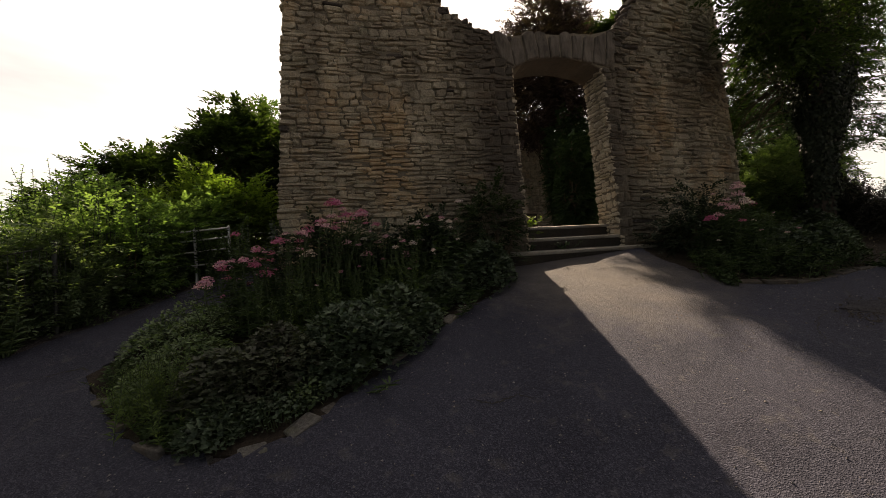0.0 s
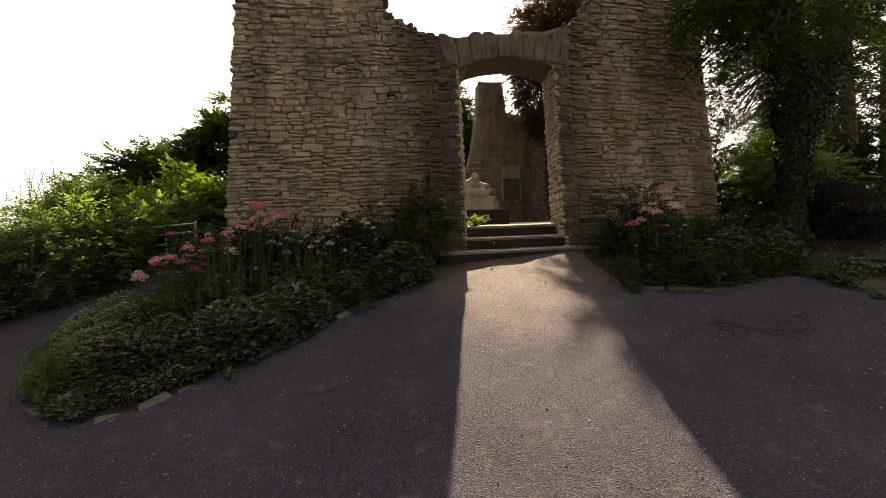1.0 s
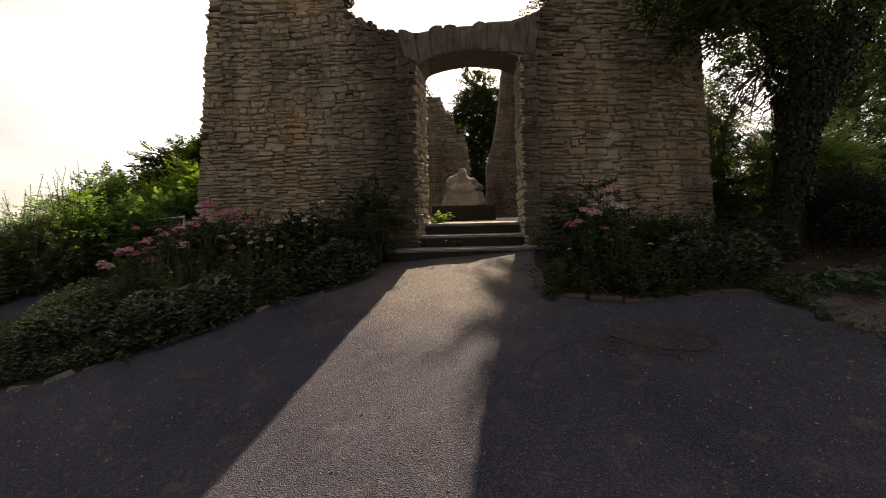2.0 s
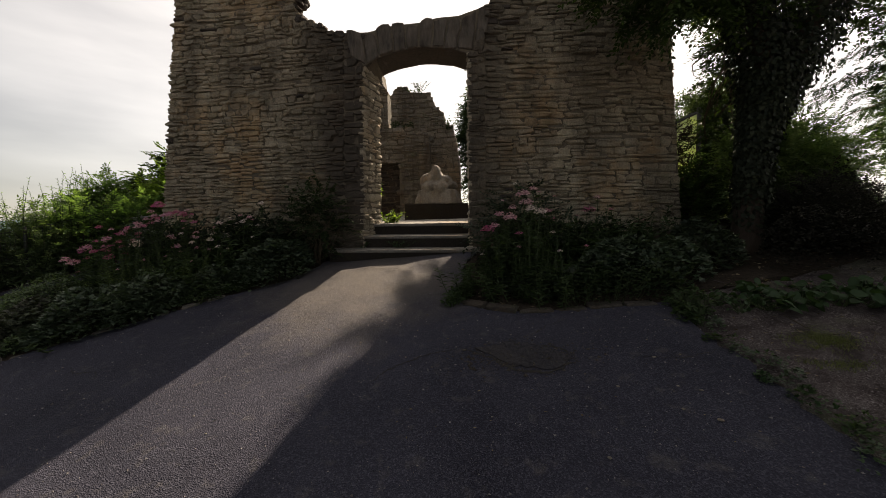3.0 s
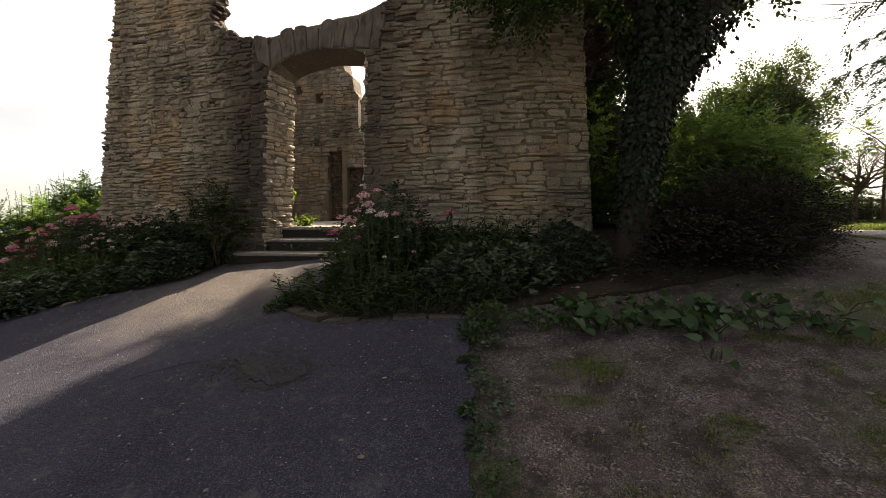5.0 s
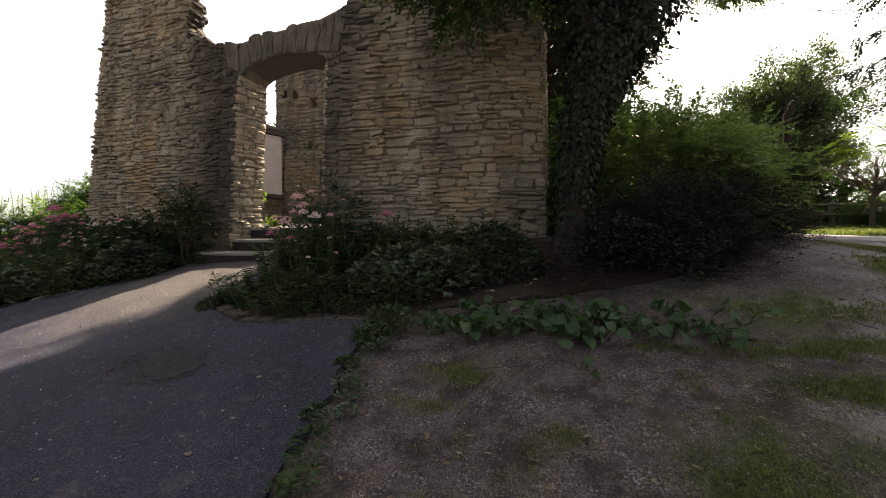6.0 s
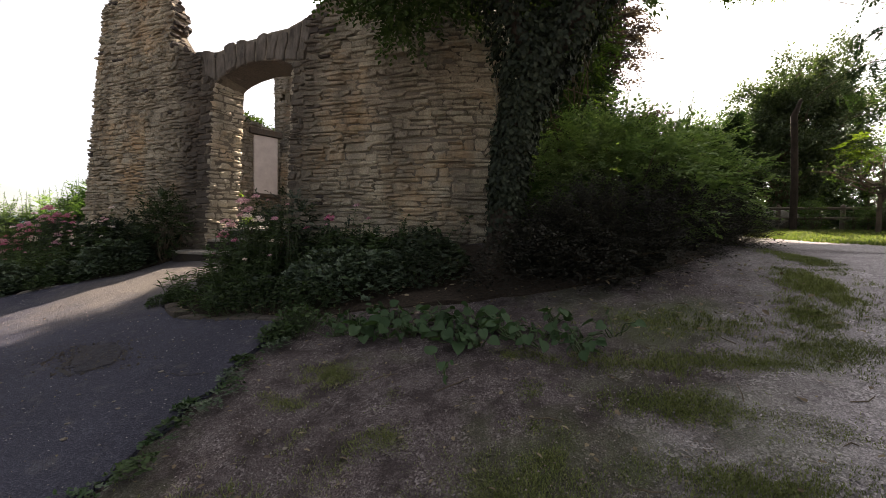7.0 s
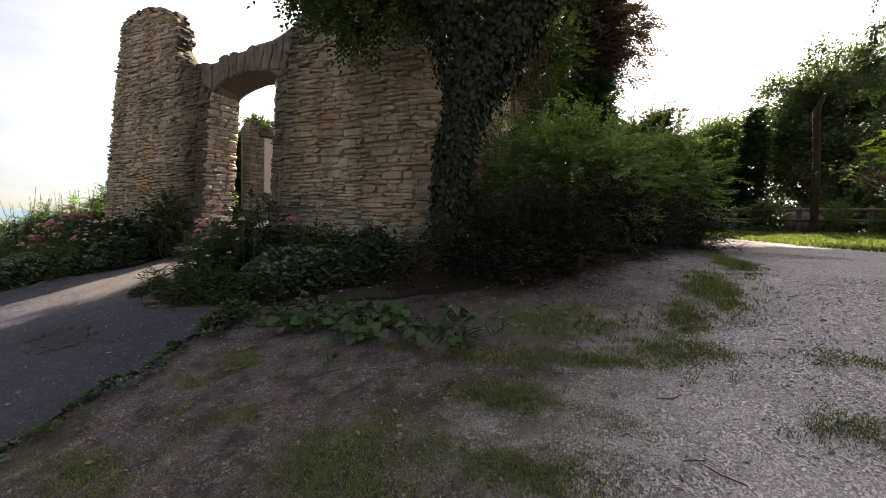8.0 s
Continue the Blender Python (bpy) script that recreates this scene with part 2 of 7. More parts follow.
def bark_mat(name, a, b):
    m, t = nodes_of(name)
    n = world_noise(t, 14.0, 7.0, 0.7, (1, 1, 0.22))
    big = world_noise(t, 3.0, 4.0, 0.6)
    c = mixed(t, 0.4, ramp(t, n, [(0.3, a), (0.7, b)]), ramp(t, big, [(0.3, a), (0.7, b)]))
    return finish(m, t, c, 0.95, bump_of(t, n, 1.0, 0.03), spec=0.1)


TAN = ((0.534, 0.465, 0.340), (0.374, 0.320, 0.231), (0.178, 0.151, 0.111))
SOOT = ((0.108, 0.09, 0.075), (0.074, 0.063, 0.054), (0.045, 0.039, 0.036))
M_STONE = stone_mat("sandstone", *TAN, "island", 0.5, moss=0.35, gate=True)
M_STONE_OB = stone_mat("sandstone_piece", *TAN, "object", 0.5, moss=0.35, gate=True)
M_DARKSTONE = stone_mat("blackened_stone", *SOOT, "island", 0.4)
M_SOFFIT = stone_mat("arch_underside", (0.12, 0.1, 0.08), (0.085, 0.071, 0.057), (0.05, 0.042, 0.035), "object", 0.4, relief=0.006)
M_ARCHSTONE = bark_mat("streaked_arch_stone", (0.03, 0.026, 0.023), (0.17, 0.146, 0.12))
M_REVEAL = stone_mat("reveal_stone", (0.5, 0.44, 0.33), (0.38, 0.328, 0.242), (0.23, 0.197, 0.148), "island", 0.4, relief=0.025)
# riser far darker than the tread; its shade is put into the colour
M_RISER = stone_mat("shaded_mossy_stone", (0.045, 0.037, 0.03), (0.03, 0.025, 0.021), (0.018, 0.0155, 0.0135), "island", 0.3, moss=0.2)
M_GREYSTONE = stone_mat("grey_stone", (0.32, 0.287, 0.235), (0.235, 0.208, 0.168), (0.135, 0.118, 0.096), "island", 0.7, moss=0.5)
M_STEP = stone_mat("step_stone", (0.33, 0.305, 0.27), (0.25, 0.23, 0.2), (0.15, 0.135, 0.12), "island", 0.3)
M_EDGING = stone_mat("edging_stone", (0.19, 0.176, 0.16), (0.13, 0.12, 0.108), (0.07, 0.064, 0.058), "object", 0.5, moss=0.6)
M_KERB = stone_mat("kerb_stone", (0.11, 0.098, 0.085), (0.08, 0.07, 0.06), (0.045, 0.04, 0.035), "object", 0.3, moss=0.5)
M_GRIT = stone_mat("mixed_grit", (0.34, 0.315, 0.305), (0.16, 0.146, 0.142), (0.07, 0.063, 0.062), "island", 0.1)
M_STATUE = stone_mat("carved_stone", (0.4, 0.375, 0.335), (0.33, 0.305, 0.27), (0.24, 0.22, 0.19), "object", 0.6)


def mortar_mat():
    m, t = nodes_of("shadowed_lime_mortar")
    a = world_noise(t, 30.0, 6.0, 0.7)
    b = world_noise(t, 1.6, 4.0, 0.6)
    # shadow of the joints is put into the mortar's colour
    c = mixed(t, 0.5, ramp(t, a, [(0.3, (0.085, 0.072, 0.054)), (0.7, (0.2, 0.172, 0.128))]), ramp(t, b, [(0.35, (0.07, 0.06, 0.048)), (0.65, (0.18, 0.155, 0.118))]))
    return finish(m, t, c, 0.95, bump_of(t, a, 1.0, 0.02), spec=0.1)


def asphalt_mat():
    m, t = nodes_of("worn_asphalt")
    big = world_noise(t, 0.9, 5.0, 0.6)
    mid = world_noise(t, 7.0, 4.0, 0.6)
    c0 = t.nodes.new("ShaderNodeNewGeometry")
    v = t.nodes.new("ShaderNodeTexVoronoi")
    v.inputs["Scale"].default_value = 130.0
    t.links.new(c0.outputs["Position"], v.inputs["Vector"])
    grit = ramp(t, v.outputs["Color"], [(0.2, (0.0114, 0.0113, 0.017)), (0.6, (0.031, 0.0308, 0.044)), (0.88, (0.098, 0.097, 0.122))])
    c = mixed(t, 0.55, grit, ramp(t, big, [(0.32, (0.018, 0.0178, 0.027)), (0.68, (0.043, 0.0425, 0.059))]))
    c = mixed(t, math_node(t, "MULTIPLY", ramp(t, mid, [(0.58, (0, 0, 0)), (0.7, (1, 1, 1))]), 0.25), c, (0.12, 0.108, 0.095))
    # sand and dust at the steps, with the sunlit strip's brightness in their colour
    near = t.nodes.new("ShaderNodeVectorMath")
    near.operation = "DISTANCE"
    t.links.new(c0.outputs["Position"], near.inputs[0])
    near.inputs[1].default_value = (1.5, 4.7, 0.95)
    rag = t.nodes.new("ShaderNodeMath")
    rag.operation = "MULTIPLY_ADD"
    t.links.new(world_noise(t, 2.2, 6.0, 0.7), rag.inputs[0])
    rag.inputs[1].default_value = 2.4
    t.links.new(near.outputs["Value"], rag.inputs[2])
    sunlit_dust = t.nodes.new("ShaderNodeMapRange")
    sunlit_dust.inputs[1].default_value, sunlit_dust.inputs[2].default_value = 1.3, 3.0
    sunlit_dust.inputs[3].default_value, sunlit_dust.inputs[4].default_value = 0.75, 0.0
    t.links.new(rag.outputs[0], sunlit_dust.inputs[0])
    sand = ramp(t, world_noise(t, 90.0, 4.0, 0.7), [(0.35, (0.07, 0.059, 0.047)), (0.65, (0.19, 0.165, 0.135))])
    c = mixed(t, sunlit_dust.outputs[0], c, sand)
    h = mixed(t, 0.5, v.outputs["Distance"], world_noise(t, 160.0, 3.0))
    return finish(m, t, c, 0.88, bump_of(t, h, 1.0, 0.012), spec=0.15)


def earth_mat():
    """Bare trodden earth with turf, passing into pale gravel towards the path in the east."""
    m, t = nodes_of("earth_turf_and_gravel")
    big = world_noise(t, 0.8, 5.0, 0.65)
    fine = world_noise(t, 120.0, 5.0, 0.75)
    g = t.nodes.new("ShaderNodeNewGeometry")
    v = t.nodes.new("ShaderNodeTexVoronoi")
    v.inputs["Scale"].default_value = 105.0
    warp = t.nodes.new("ShaderNodeTexNoise")
    warp.inputs["Scale"].default_value, warp.inputs["Detail"].default_value = 60.0, 3.0
    t.links.new(g.outputs["Position"], warp.inputs["Vector"])
    bent = t.nodes.new("ShaderNodeVectorMath")
    bent.operation = "MULTIPLY_ADD"
    bent.inputs[1].default_value = (0.02, 0.02, 0.02)
    t.links.new(warp.outputs["Color"], bent.inputs[0])
    t.links.new(g.outputs["Position"], bent.inputs[2])
    t.links.new(bent.outputs[0], v.inputs["Vector"])
    fines = t.nodes.new("ShaderNodeTexVoronoi")
    fines.inputs["Scale"].default_value = 290.0
    t.links.new(bent.outputs[0], fines.inputs["Vector"])
    chips = mixed(t, ramp(t, world_noise(t, 9.0, 4.0), [(0.42, (0, 0, 0)), (0.6, (1, 1, 1))]), v.outputs["Color"], fines.outputs["Color"])
    earth = ramp(t, fine, [(0.36, (0.0135, 0.0105, 0.0102)), (0.52, (0.055, 0.044, 0.0425)), (0.68, (0.135, 0.111, 0.107))])
    stones = ramp(t, chips, [(0.25, (0.022, 0.0176, 0.0172)), (0.55, (0.075, 0.0625, 0.0615)), (0.82, (0.28, 0.252, 0.248))])
    c = mixed(t, ramp(t, world_noise(t, 6.0, 6.0, 0.7), [(0.35, (0.15, 0.15, 0.15)), (0.65, (0.6, 0.6, 0.6))]), earth, stones)
    peb = ramp(t, chips, [(0.2, (0.09, 0.081, 0.082)), (0.5, (0.23, 0.21, 0.21)), (0.8, (0.52, 0.485, 0.48))])
    peb = mixed(t, 0.3, peb, ramp(t, big, [(0.3, (0.16, 0.143, 0.143)), (0.7, (0.32, 0.295, 0.295))]))
    axes = t.nodes.new("ShaderNodeSeparateXYZ")
    t.links.new(g.outputs["Position"], axes.inputs[0])
    line = t.nodes.new("ShaderNodeMath")
    line.operation = "MULTIPLY_ADD"
    t.links.new(axes.outputs["Y"], line.inputs[0])
    line.inputs[1].default_value = -0.4
    t.links.new(axes.outputs["X"], line.inputs[2])
    wob = t.nodes.new("ShaderNodeMath")
    wob.operation = "MULTIPLY_ADD"
    t.links.new(world_noise(t, 1.3, 5.0, 0.7), wob.inputs[0])
    wob.inputs[1].default_value = 2.2
    t.links.new(line.outputs[0], wob.inputs[2])
    edge = t.nodes.new("ShaderNodeMapRange")
    edge.inputs[1].default_value, edge.inputs[2].default_value = 7.6, 8.9
    t.links.new(wob.outputs[0], edge.inputs[0])
    damp = world_noise(t, 5.0, 5.0, 0.7)
    c = mixed(t, ramp(t, damp, [(0.46, (0, 0, 0)), (0.6, (0.75, 0.75, 0.75))]), c, (0.024, 0.0185, 0.0175))
    turf = ramp(t, fine, [(0.35, (0.022, 0.032, 0.014)), (0.65, (0.075, 0.088, 0.036))])
    c = mixed(t, ramp(t, big, [(0.5, (0, 0, 0)), (0.64, (0.6, 0.6, 0.6))]), c, turf)
    c = mixed(t, edge.outputs[0], c, peb)
    h = mixed(t, 0.6, fine, v.outputs["Distance"])
    return finish(m, t, c, 0.95, bump_of(t, h, 1.0, 0.007), spec=0.08)


def gravel_mat():
    m, t = nodes_of("pale_cobbles")
    g = t.nodes.new("ShaderNodeNewGeometry")
    v = t.nodes.new("ShaderNodeTexVoronoi")
    v.inputs["Scale"].default_value = 9.0
    t.links.new(g.outputs["Position"], v.inputs["Vector"])
    c = ramp(t, v.outputs["Color"], [(0.1, (0.2, 0.185, 0.165)), (0.9, (0.42, 0.4, 0.36))])
    return finish(m, t, c, 0.85, bump_of(t, v.outputs["Distance"], 1.0, 0.03), spec=0.25)


def soil_mat():
    m, t = nodes_of("dark_garden_soil")
    n = world_noise(t, 30.0, 7.0, 0.75)
    return finish(m, t, ramp(t, n, [(0.3, (0.014, 0.0105, 0.008)), (0.7, (0.05, 0.038, 0.028))]), 0.97, bump_of(t, n, 1.0, 0.03), spec=0.1)


def plain_mat(name, a, b, scale=12.0, rough=0.7, metal=0.0, stretch=(1, 1, 1), dist=0.004):
    m, t = nodes_of(name)
    n = world_noise(t, scale, 6.0, 0.65, stretch)
    return finish(m, t, ramp(t, n, [(0.3, a), (0.7, b)]), rough, bump_of(t, n, 0.6, dist), metal)


M_MORTAR, M_ASPHALT, M_EARTH, M_GRAVEL, M_SOIL = mortar_mat(), asphalt_mat(), earth_mat(), gravel_mat(), soil_mat()
M_BARK = bark_mat("rough_bark", (0.05, 0.038, 0.028), (0.17, 0.13, 0.095))
M_TWIG = bark_mat("twig_bark", (0.045, 0.035, 0.025), (0.12, 0.095, 0.065))
M_STALK = plain_mat("green_stalk", (0.024, 0.038, 0.014), (0.05, 0.072, 0.026), 20.0)
M_IVY = leaf_mat("ivy_leaf", (0.008, 0.011, 0.007), (0.014, 0.019, 0.01), (0.036, 0.045, 0.025), 0.1, 0.6, 0.15)
M_OAK = leaf_mat("broad_leaf", (0.034, 0.066, 0.02), (0.056, 0.1, 0.03), (0.1, 0.15, 0.05), 0.5)
# the dark of backlit crowns is put into this leaf colour
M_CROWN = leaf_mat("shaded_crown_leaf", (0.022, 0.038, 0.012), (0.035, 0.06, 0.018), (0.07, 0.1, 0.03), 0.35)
M_FAROAK = leaf_mat("far_broad_leaf", (0.04, 0.068, 0.028), (0.065, 0.1, 0.042), (0.11, 0.15, 0.065), 0.55)
M_LIME = leaf_mat("lime_leaf", (0.09, 0.13, 0.02), (0.14, 0.19, 0.03), (0.2, 0.25, 0.06), 0.55)
M_ROUNDTREE = leaf_mat("dim_broad_leaf", (0.03, 0.046, 0.022), (0.055, 0.078, 0.036), (0.11, 0.14, 0.066), 0.34, 0.5, 0.3)
M_DARKLEAF = leaf_mat("dark_leaf", (0.016, 0.03, 0.012), (0.028, 0.05, 0.018), (0.05, 0.08, 0.028), 0.25)
M_PURPLE = leaf_mat("copper_leaf", (0.03, 0.02, 0.022), (0.05, 0.032, 0.034), (0.07, 0.05, 0.045), 0.3)
M_HEDGE = leaf_mat("fresh_leaf", (0.07, 0.115, 0.025), (0.11, 0.17, 0.036), (0.19, 0.25, 0.06), 0.6)
M_BED = leaf_mat("cranesbill_leaf", (0.028, 0.042, 0.026), (0.046, 0.07, 0.042), (0.088, 0.118, 0.07), 0.2, 0.5, 0.3)
# darker copy of the cranesbill leaf, with the bed's shade in it
M_BEDDARK = leaf_mat("shaded_bed_leaf", (0.014, 0.021, 0.013), (0.026, 0.038, 0.022), (0.05, 0.066, 0.04), 0.2, 0.55, 0.2)
M_COPPERBED = leaf_mat("reddish_bed_leaf", (0.03, 0.027, 0.021), (0.045, 0.05, 0.033), (0.07, 0.086, 0.05), 0.2, 0.55, 0.2)
M_FEATHER = leaf_mat("feathery_leaf", (0.06, 0.09, 0.03), (0.09, 0.13, 0.042), (0.14, 0.18, 0.07), 0.4)
# the hedge's shade is part of this leaf colour
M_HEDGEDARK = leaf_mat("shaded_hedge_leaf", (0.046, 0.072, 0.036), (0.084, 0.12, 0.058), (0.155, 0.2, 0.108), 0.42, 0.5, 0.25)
M_HAZEL = leaf_mat("soft_shrub_leaf", (0.066, 0.108, 0.042), (0.11, 0.168, 0.06), (0.18, 0.235, 0.105), 0.45, 0.55, 0.2)
M_PHLOX = leaf_mat("flower_stem_leaf", (0.022, 0.038, 0.016), (0.036, 0.058, 0.024), (0.062, 0.088, 0.038), 0.3)
# leaf's own dark brown, lowered further for the shade low in the shrubs
M_BERRYBUSH = leaf_mat("shaded_barberry_leaf", (0.01, 0.0095, 0.008), (0.017, 0.016, 0.0125), (0.04, 0.039, 0.03), 0.1, 0.65, 0.08)
M_YEW = leaf_mat("dense_shrub_leaf", (0.012, 0.022, 0.009), (0.022, 0.036, 0.013), (0.045, 0.062, 0.024), 0.2, 0.6)
M_DOCK = leaf_mat("large_soft_leaf", (0.018, 0.038, 0.016), (0.03, 0.058, 0.025), (0.056, 0.09, 0.043), 0.3, 0.6, 0.15)
M_GRASS = leaf_mat("grass_blade", (0.05, 0.072, 0.022), (0.085, 0.112, 0.036), (0.16, 0.165, 0.075), 0.45)
M_TURF = leaf_mat("worn_turf_blade", (0.05, 0.064, 0.02), (0.098, 0.122, 0.037), (0.18, 0.185, 0.082), 0.35)
M_SHRUB = leaf_mat("shrub_leaf", (0.06, 0.11, 0.04), (0.1, 0.165, 0.062), (0.17, 0.235, 0.1), 0.58)
M_DARKBARK = bark_mat("dark_bark", (0.018, 0.014, 0.011), (0.06, 0.046, 0.035))
M_CONIFER = leaf_mat("needle_spray", (0.018, 0.035, 0.016), (0.03, 0.055, 0.024), (0.05, 0.08, 0.035), 0.25)
M_PINK = leaf_mat("pink_petal", (0.4, 0.12, 0.26), (0.54, 0.25, 0.38), (0.75, 0.54, 0.62), 0.35, 0.6)
M_MAGENTA = leaf_mat("magenta_petal", (0.34, 0.06, 0.17), (0.47, 0.11, 0.26), (0.6, 0.27, 0.4), 0.35, 0.6)
M_WHITE_FLOWER = leaf_mat("pale_petal", (0.5, 0.33, 0.37), (0.64, 0.5, 0.52), (0.78, 0.7, 0.7), 0.3, 0.6)
# ---------------------------------------------------------------- ground
def soft_min(a, b, k):
    h = np.clip(0.5 + 0.5 * (b - a) / k, 0, 1)
    return b * (1 - h) + a * h - k * h * (1 - h)


def gz(x, y):
    """Height of the ground: a slope that climbs to the gate and levels out, and falls away to the west."""
    x, y = np.asarray(x, float), np.asarray(y, float)
    yy = -soft_min(-y, -(1.2 + 0.06 * (y - 1.2)), 0.8)
    z = -0.63 + 0.061 * np.clip(x, -7, 10) + 0.278 * yy
    east = np.clip((x - 7.0) / 3.0, 0, 1)
    east = east * east * (3 - 2 * east)
    z = soft_min(z, 1.64 + 0.027 * np.clip(y - 6, 0, 14) + east * (-0.24 + 0.018 * np.clip(y - 6, 0, 14)), 0.35)
    s = np.clip((-6.2 - x) / 45.0, 0, 1)
    z = z - 26 * s * s * (3 - 2 * s) - 8 * np.clip((-x - 60) / 400, 0, 1)
    return z


def axis(lo, hi, step, reach):
    fine = np.arange(lo, hi + step / 2, step)
    grow = np.geomspace(step, reach, 34)
    return np.concatenate([lo - np.cumsum(grow)[::-1], fine, hi + np.cumsum(grow)])


ax, ay = axis(-9, 16, 0.25, 420), axis(-6, 16, 0.25, 420)
gx, gy = np.meshgrid(ax, ay)
gv = np.stack([gx, gy, gz(gx, gy) + 0.012 * wave(gx, gy, 0.5)], -1).reshape(-1, 3)
ci, cj = np.meshgrid(np.arange(len(ay) - 1), np.arange(len(ax) - 1), indexing="ij")
c0 = ci * len(ax) + cj
ground = part("ground", mesh_np("ground", gv, np.stack([c0, c0 + 1, c0 + len(ax) + 1, c0 + len(ax)], -1).reshape(-1, 4), smooth=True), M_EARTH, None)
tagged(ground, "trodden brown earth with thin patches of turf", "ground", kind="structure")

ASPHALT = [(5.6, -9), (5.2, 1.4), (5.05, 2.4), (4.96, 3.0), (4.86, 3.74), (4.5, 3.72), (3.6, 3.7), (3.1, 3.8), (2.8, 4.0), (2.78, 5.0), (2.95, 5.6), (0.55, 5.66),
           (0.3, 5.0), (-0.1, 4.68), (-0.5, 4.43), (-0.98, 4.05), (-1.9, 3.24), (-2.36, 3.0), (-3.0, 3.28), (-3.55, 3.9), (-3.85, 4.4),
           (-3.7, 4.9), (-3.2, 5.4), (-2.72, 6.0), (-2.72, 10), (-3.75, 10), (-3.7, 6.5), (-4.3, 5.65), (-4.9, 5.08), (-5.6, 4.3), (-7, 2.5), (-8, 0), (-8, -9)]
gz_soft = lambda x, y: gz(x, y) + 0.012 * wave(x, y, 0.9, 1.3) + 0.008 * wave(x, y, 0.35, 2.0) + 0.014 * wave(x, y, 0.16, 4.0) * np.exp(-((np.asarray(x) - 2.0) / 0.7) ** 2 - ((np.asarray(y) - 5.0) / 0.5) ** 2)
asphalt = part("pavement", sheet("pavement", smooth_poly(ASPHALT, 0.08, 0.02, 3), gz_soft, 0.035, 0.11, (), 0.12), M_ASPHALT, None)
tagged(asphalt, "worn dark grey asphalt path with fine grit", "path", kind="structure")


# ---------------------------------------------------------------- masonry
def block(w, h, r, jut=0.03, corner=0.16, skew=0.2, sink=0.05):
    """One rough stone, w wide and h high, its face towards -y: 8 points round, a narrow broken edge and an uneven face."""
    cx, cz = min(corner * w, 0.03), min(corner * h * 1.4, 0.022)
    ring = np.array([(cx, 0), (w - cx, 0), (w, cz), (w, h - cz), (w - cx, h), (cx, h), (0, h - cz), (0, cz)], float)
    ring += r.normal(0, 1, (8, 2)) * np.array([min(0.015, w * 0.06), min(0.009, h * skew * 0.5)])
    mid = ring.mean(0)
    inset = min(0.013, h * 0.14)
    k = 1 - inset * np.array([2 / max(w, 0.02), 2 / max(h, 0.02)])
    inner = mid + (ring - mid) * k + r.normal(0, 0.003, (8, 2))
    tilt = r.normal(0, 0.12, 2)
    y_in = -jut + (inner - mid) @ tilt + r.normal(0, 0.005, 8)
    y_edge = -jut * 0.3 + 0.004 + r.normal(0, 0.004, 8)
    v = np.concatenate([np.c_[ring[:, 0], np.full(8, sink), ring[:, 1]], np.c_[ring[:, 0], y_edge, ring[:, 1]], np.c_[inner[:, 0], y_in, inner[:, 1]],
                        [[mid[0] + r.normal(0, 0.12) * w, -jut - 0.007 + r.normal(0, 0.007), mid[1] + r.normal(0, 0.1) * h]]])
    i = np.arange(8)
    j = (i + 1) % 8
    quads = np.concatenate([np.stack([i, j, j + 8, i + 8], -1), np.stack([i + 8, j + 8, j + 16, i + 16], -1)])
    return v, quads, np.stack([i + 16, j + 16, np.full(8, 24)], -1)


def spans(poly, z):
    """Where a level line at z crosses the outline (u, z): pairs from left to right."""
    hits = []
    for (u0, z0), (u1, z1) in zip(poly, poly[1:] + poly[:1]):
        if (z0 > z) != (z1 > z):
            hits.append(u0 + (u1 - u0) * (z - z0) / (z1 - z0))
    hits.sort()
    return list(zip(hits[::2], hits[1::2]))


def courses(poly, r, low=0.05, high=0.155, wide=(0.08, 0.42), ua=-99, ub=99, joint=0.008, ragged=0.025):
    """Stones that fill the outline in rough, wandering courses: (u, z, w, h)."""
    z = min(p[1] for p in poly)
    top = max(p[1] for p in poly)
    out = []
    while z < top:
        h = low + (high - low) * r.beta(1.3, 1.9)
        for a, b in spans(poly, z + h / 2):
            a, b = max(a, ua), min(b, ub)
            if b - a < 0.05:
                continue
            u = a - (r.uniform(0, ragged) if a > ua else 0)
            end = b + (r.uniform(0, ragged) if b < ub else 0)
            while u < end - 0.02:
                w = min((wide[0] + (wide[1] - wide[0]) * r.beta(1.2, 2.2)) * (1.4 if h < 0.08 else 1), end - u)
                if end - u - w < 0.07:
                    w = end - u
                dz = 0.03 * math.sin(u * 1.9 + z * 3.1) + 0.016 * math.sin(u * 5.3 + z * 2.2) + r.normal(0, 0.004)
                pick = r.random()
                if h > 0.085 and pick < 0.34:
                    f = r.uniform(0.35, 0.65)
                    out.append((u, z + dz, w - joint, h * f - joint))
                    k = r.uniform(0.3, 0.7) if w > 0.2 and r.random() < 0.5 else 1.0
                    out.append((u, z + dz + h * f, w * k - joint, h * (1 - f) - joint))
                    if k < 1:
                        out.append((u + w * k, z + dz + h * f, w * (1 - k) - joint, h * (1 - f) - joint))
                else:
                    out.append((u, z + dz, w - joint, h - joint))
                u += w
        z += h
    return out


def lay(pile, stones, place, r, jut=(0.006, 0.05)):
    """Lays stones into one pile; place(u, out, z) gives the world place."""
    for u, z, w, h in stones:
        if w < 0.03 or h < 0.025:
            continue
        v, q, t = block(w, h, r, r.uniform(*jut))
        pile.add(place(v[:, 0] + u, v[:, 1], v[:, 2] + z), q, t)


BATTER = 0.0595
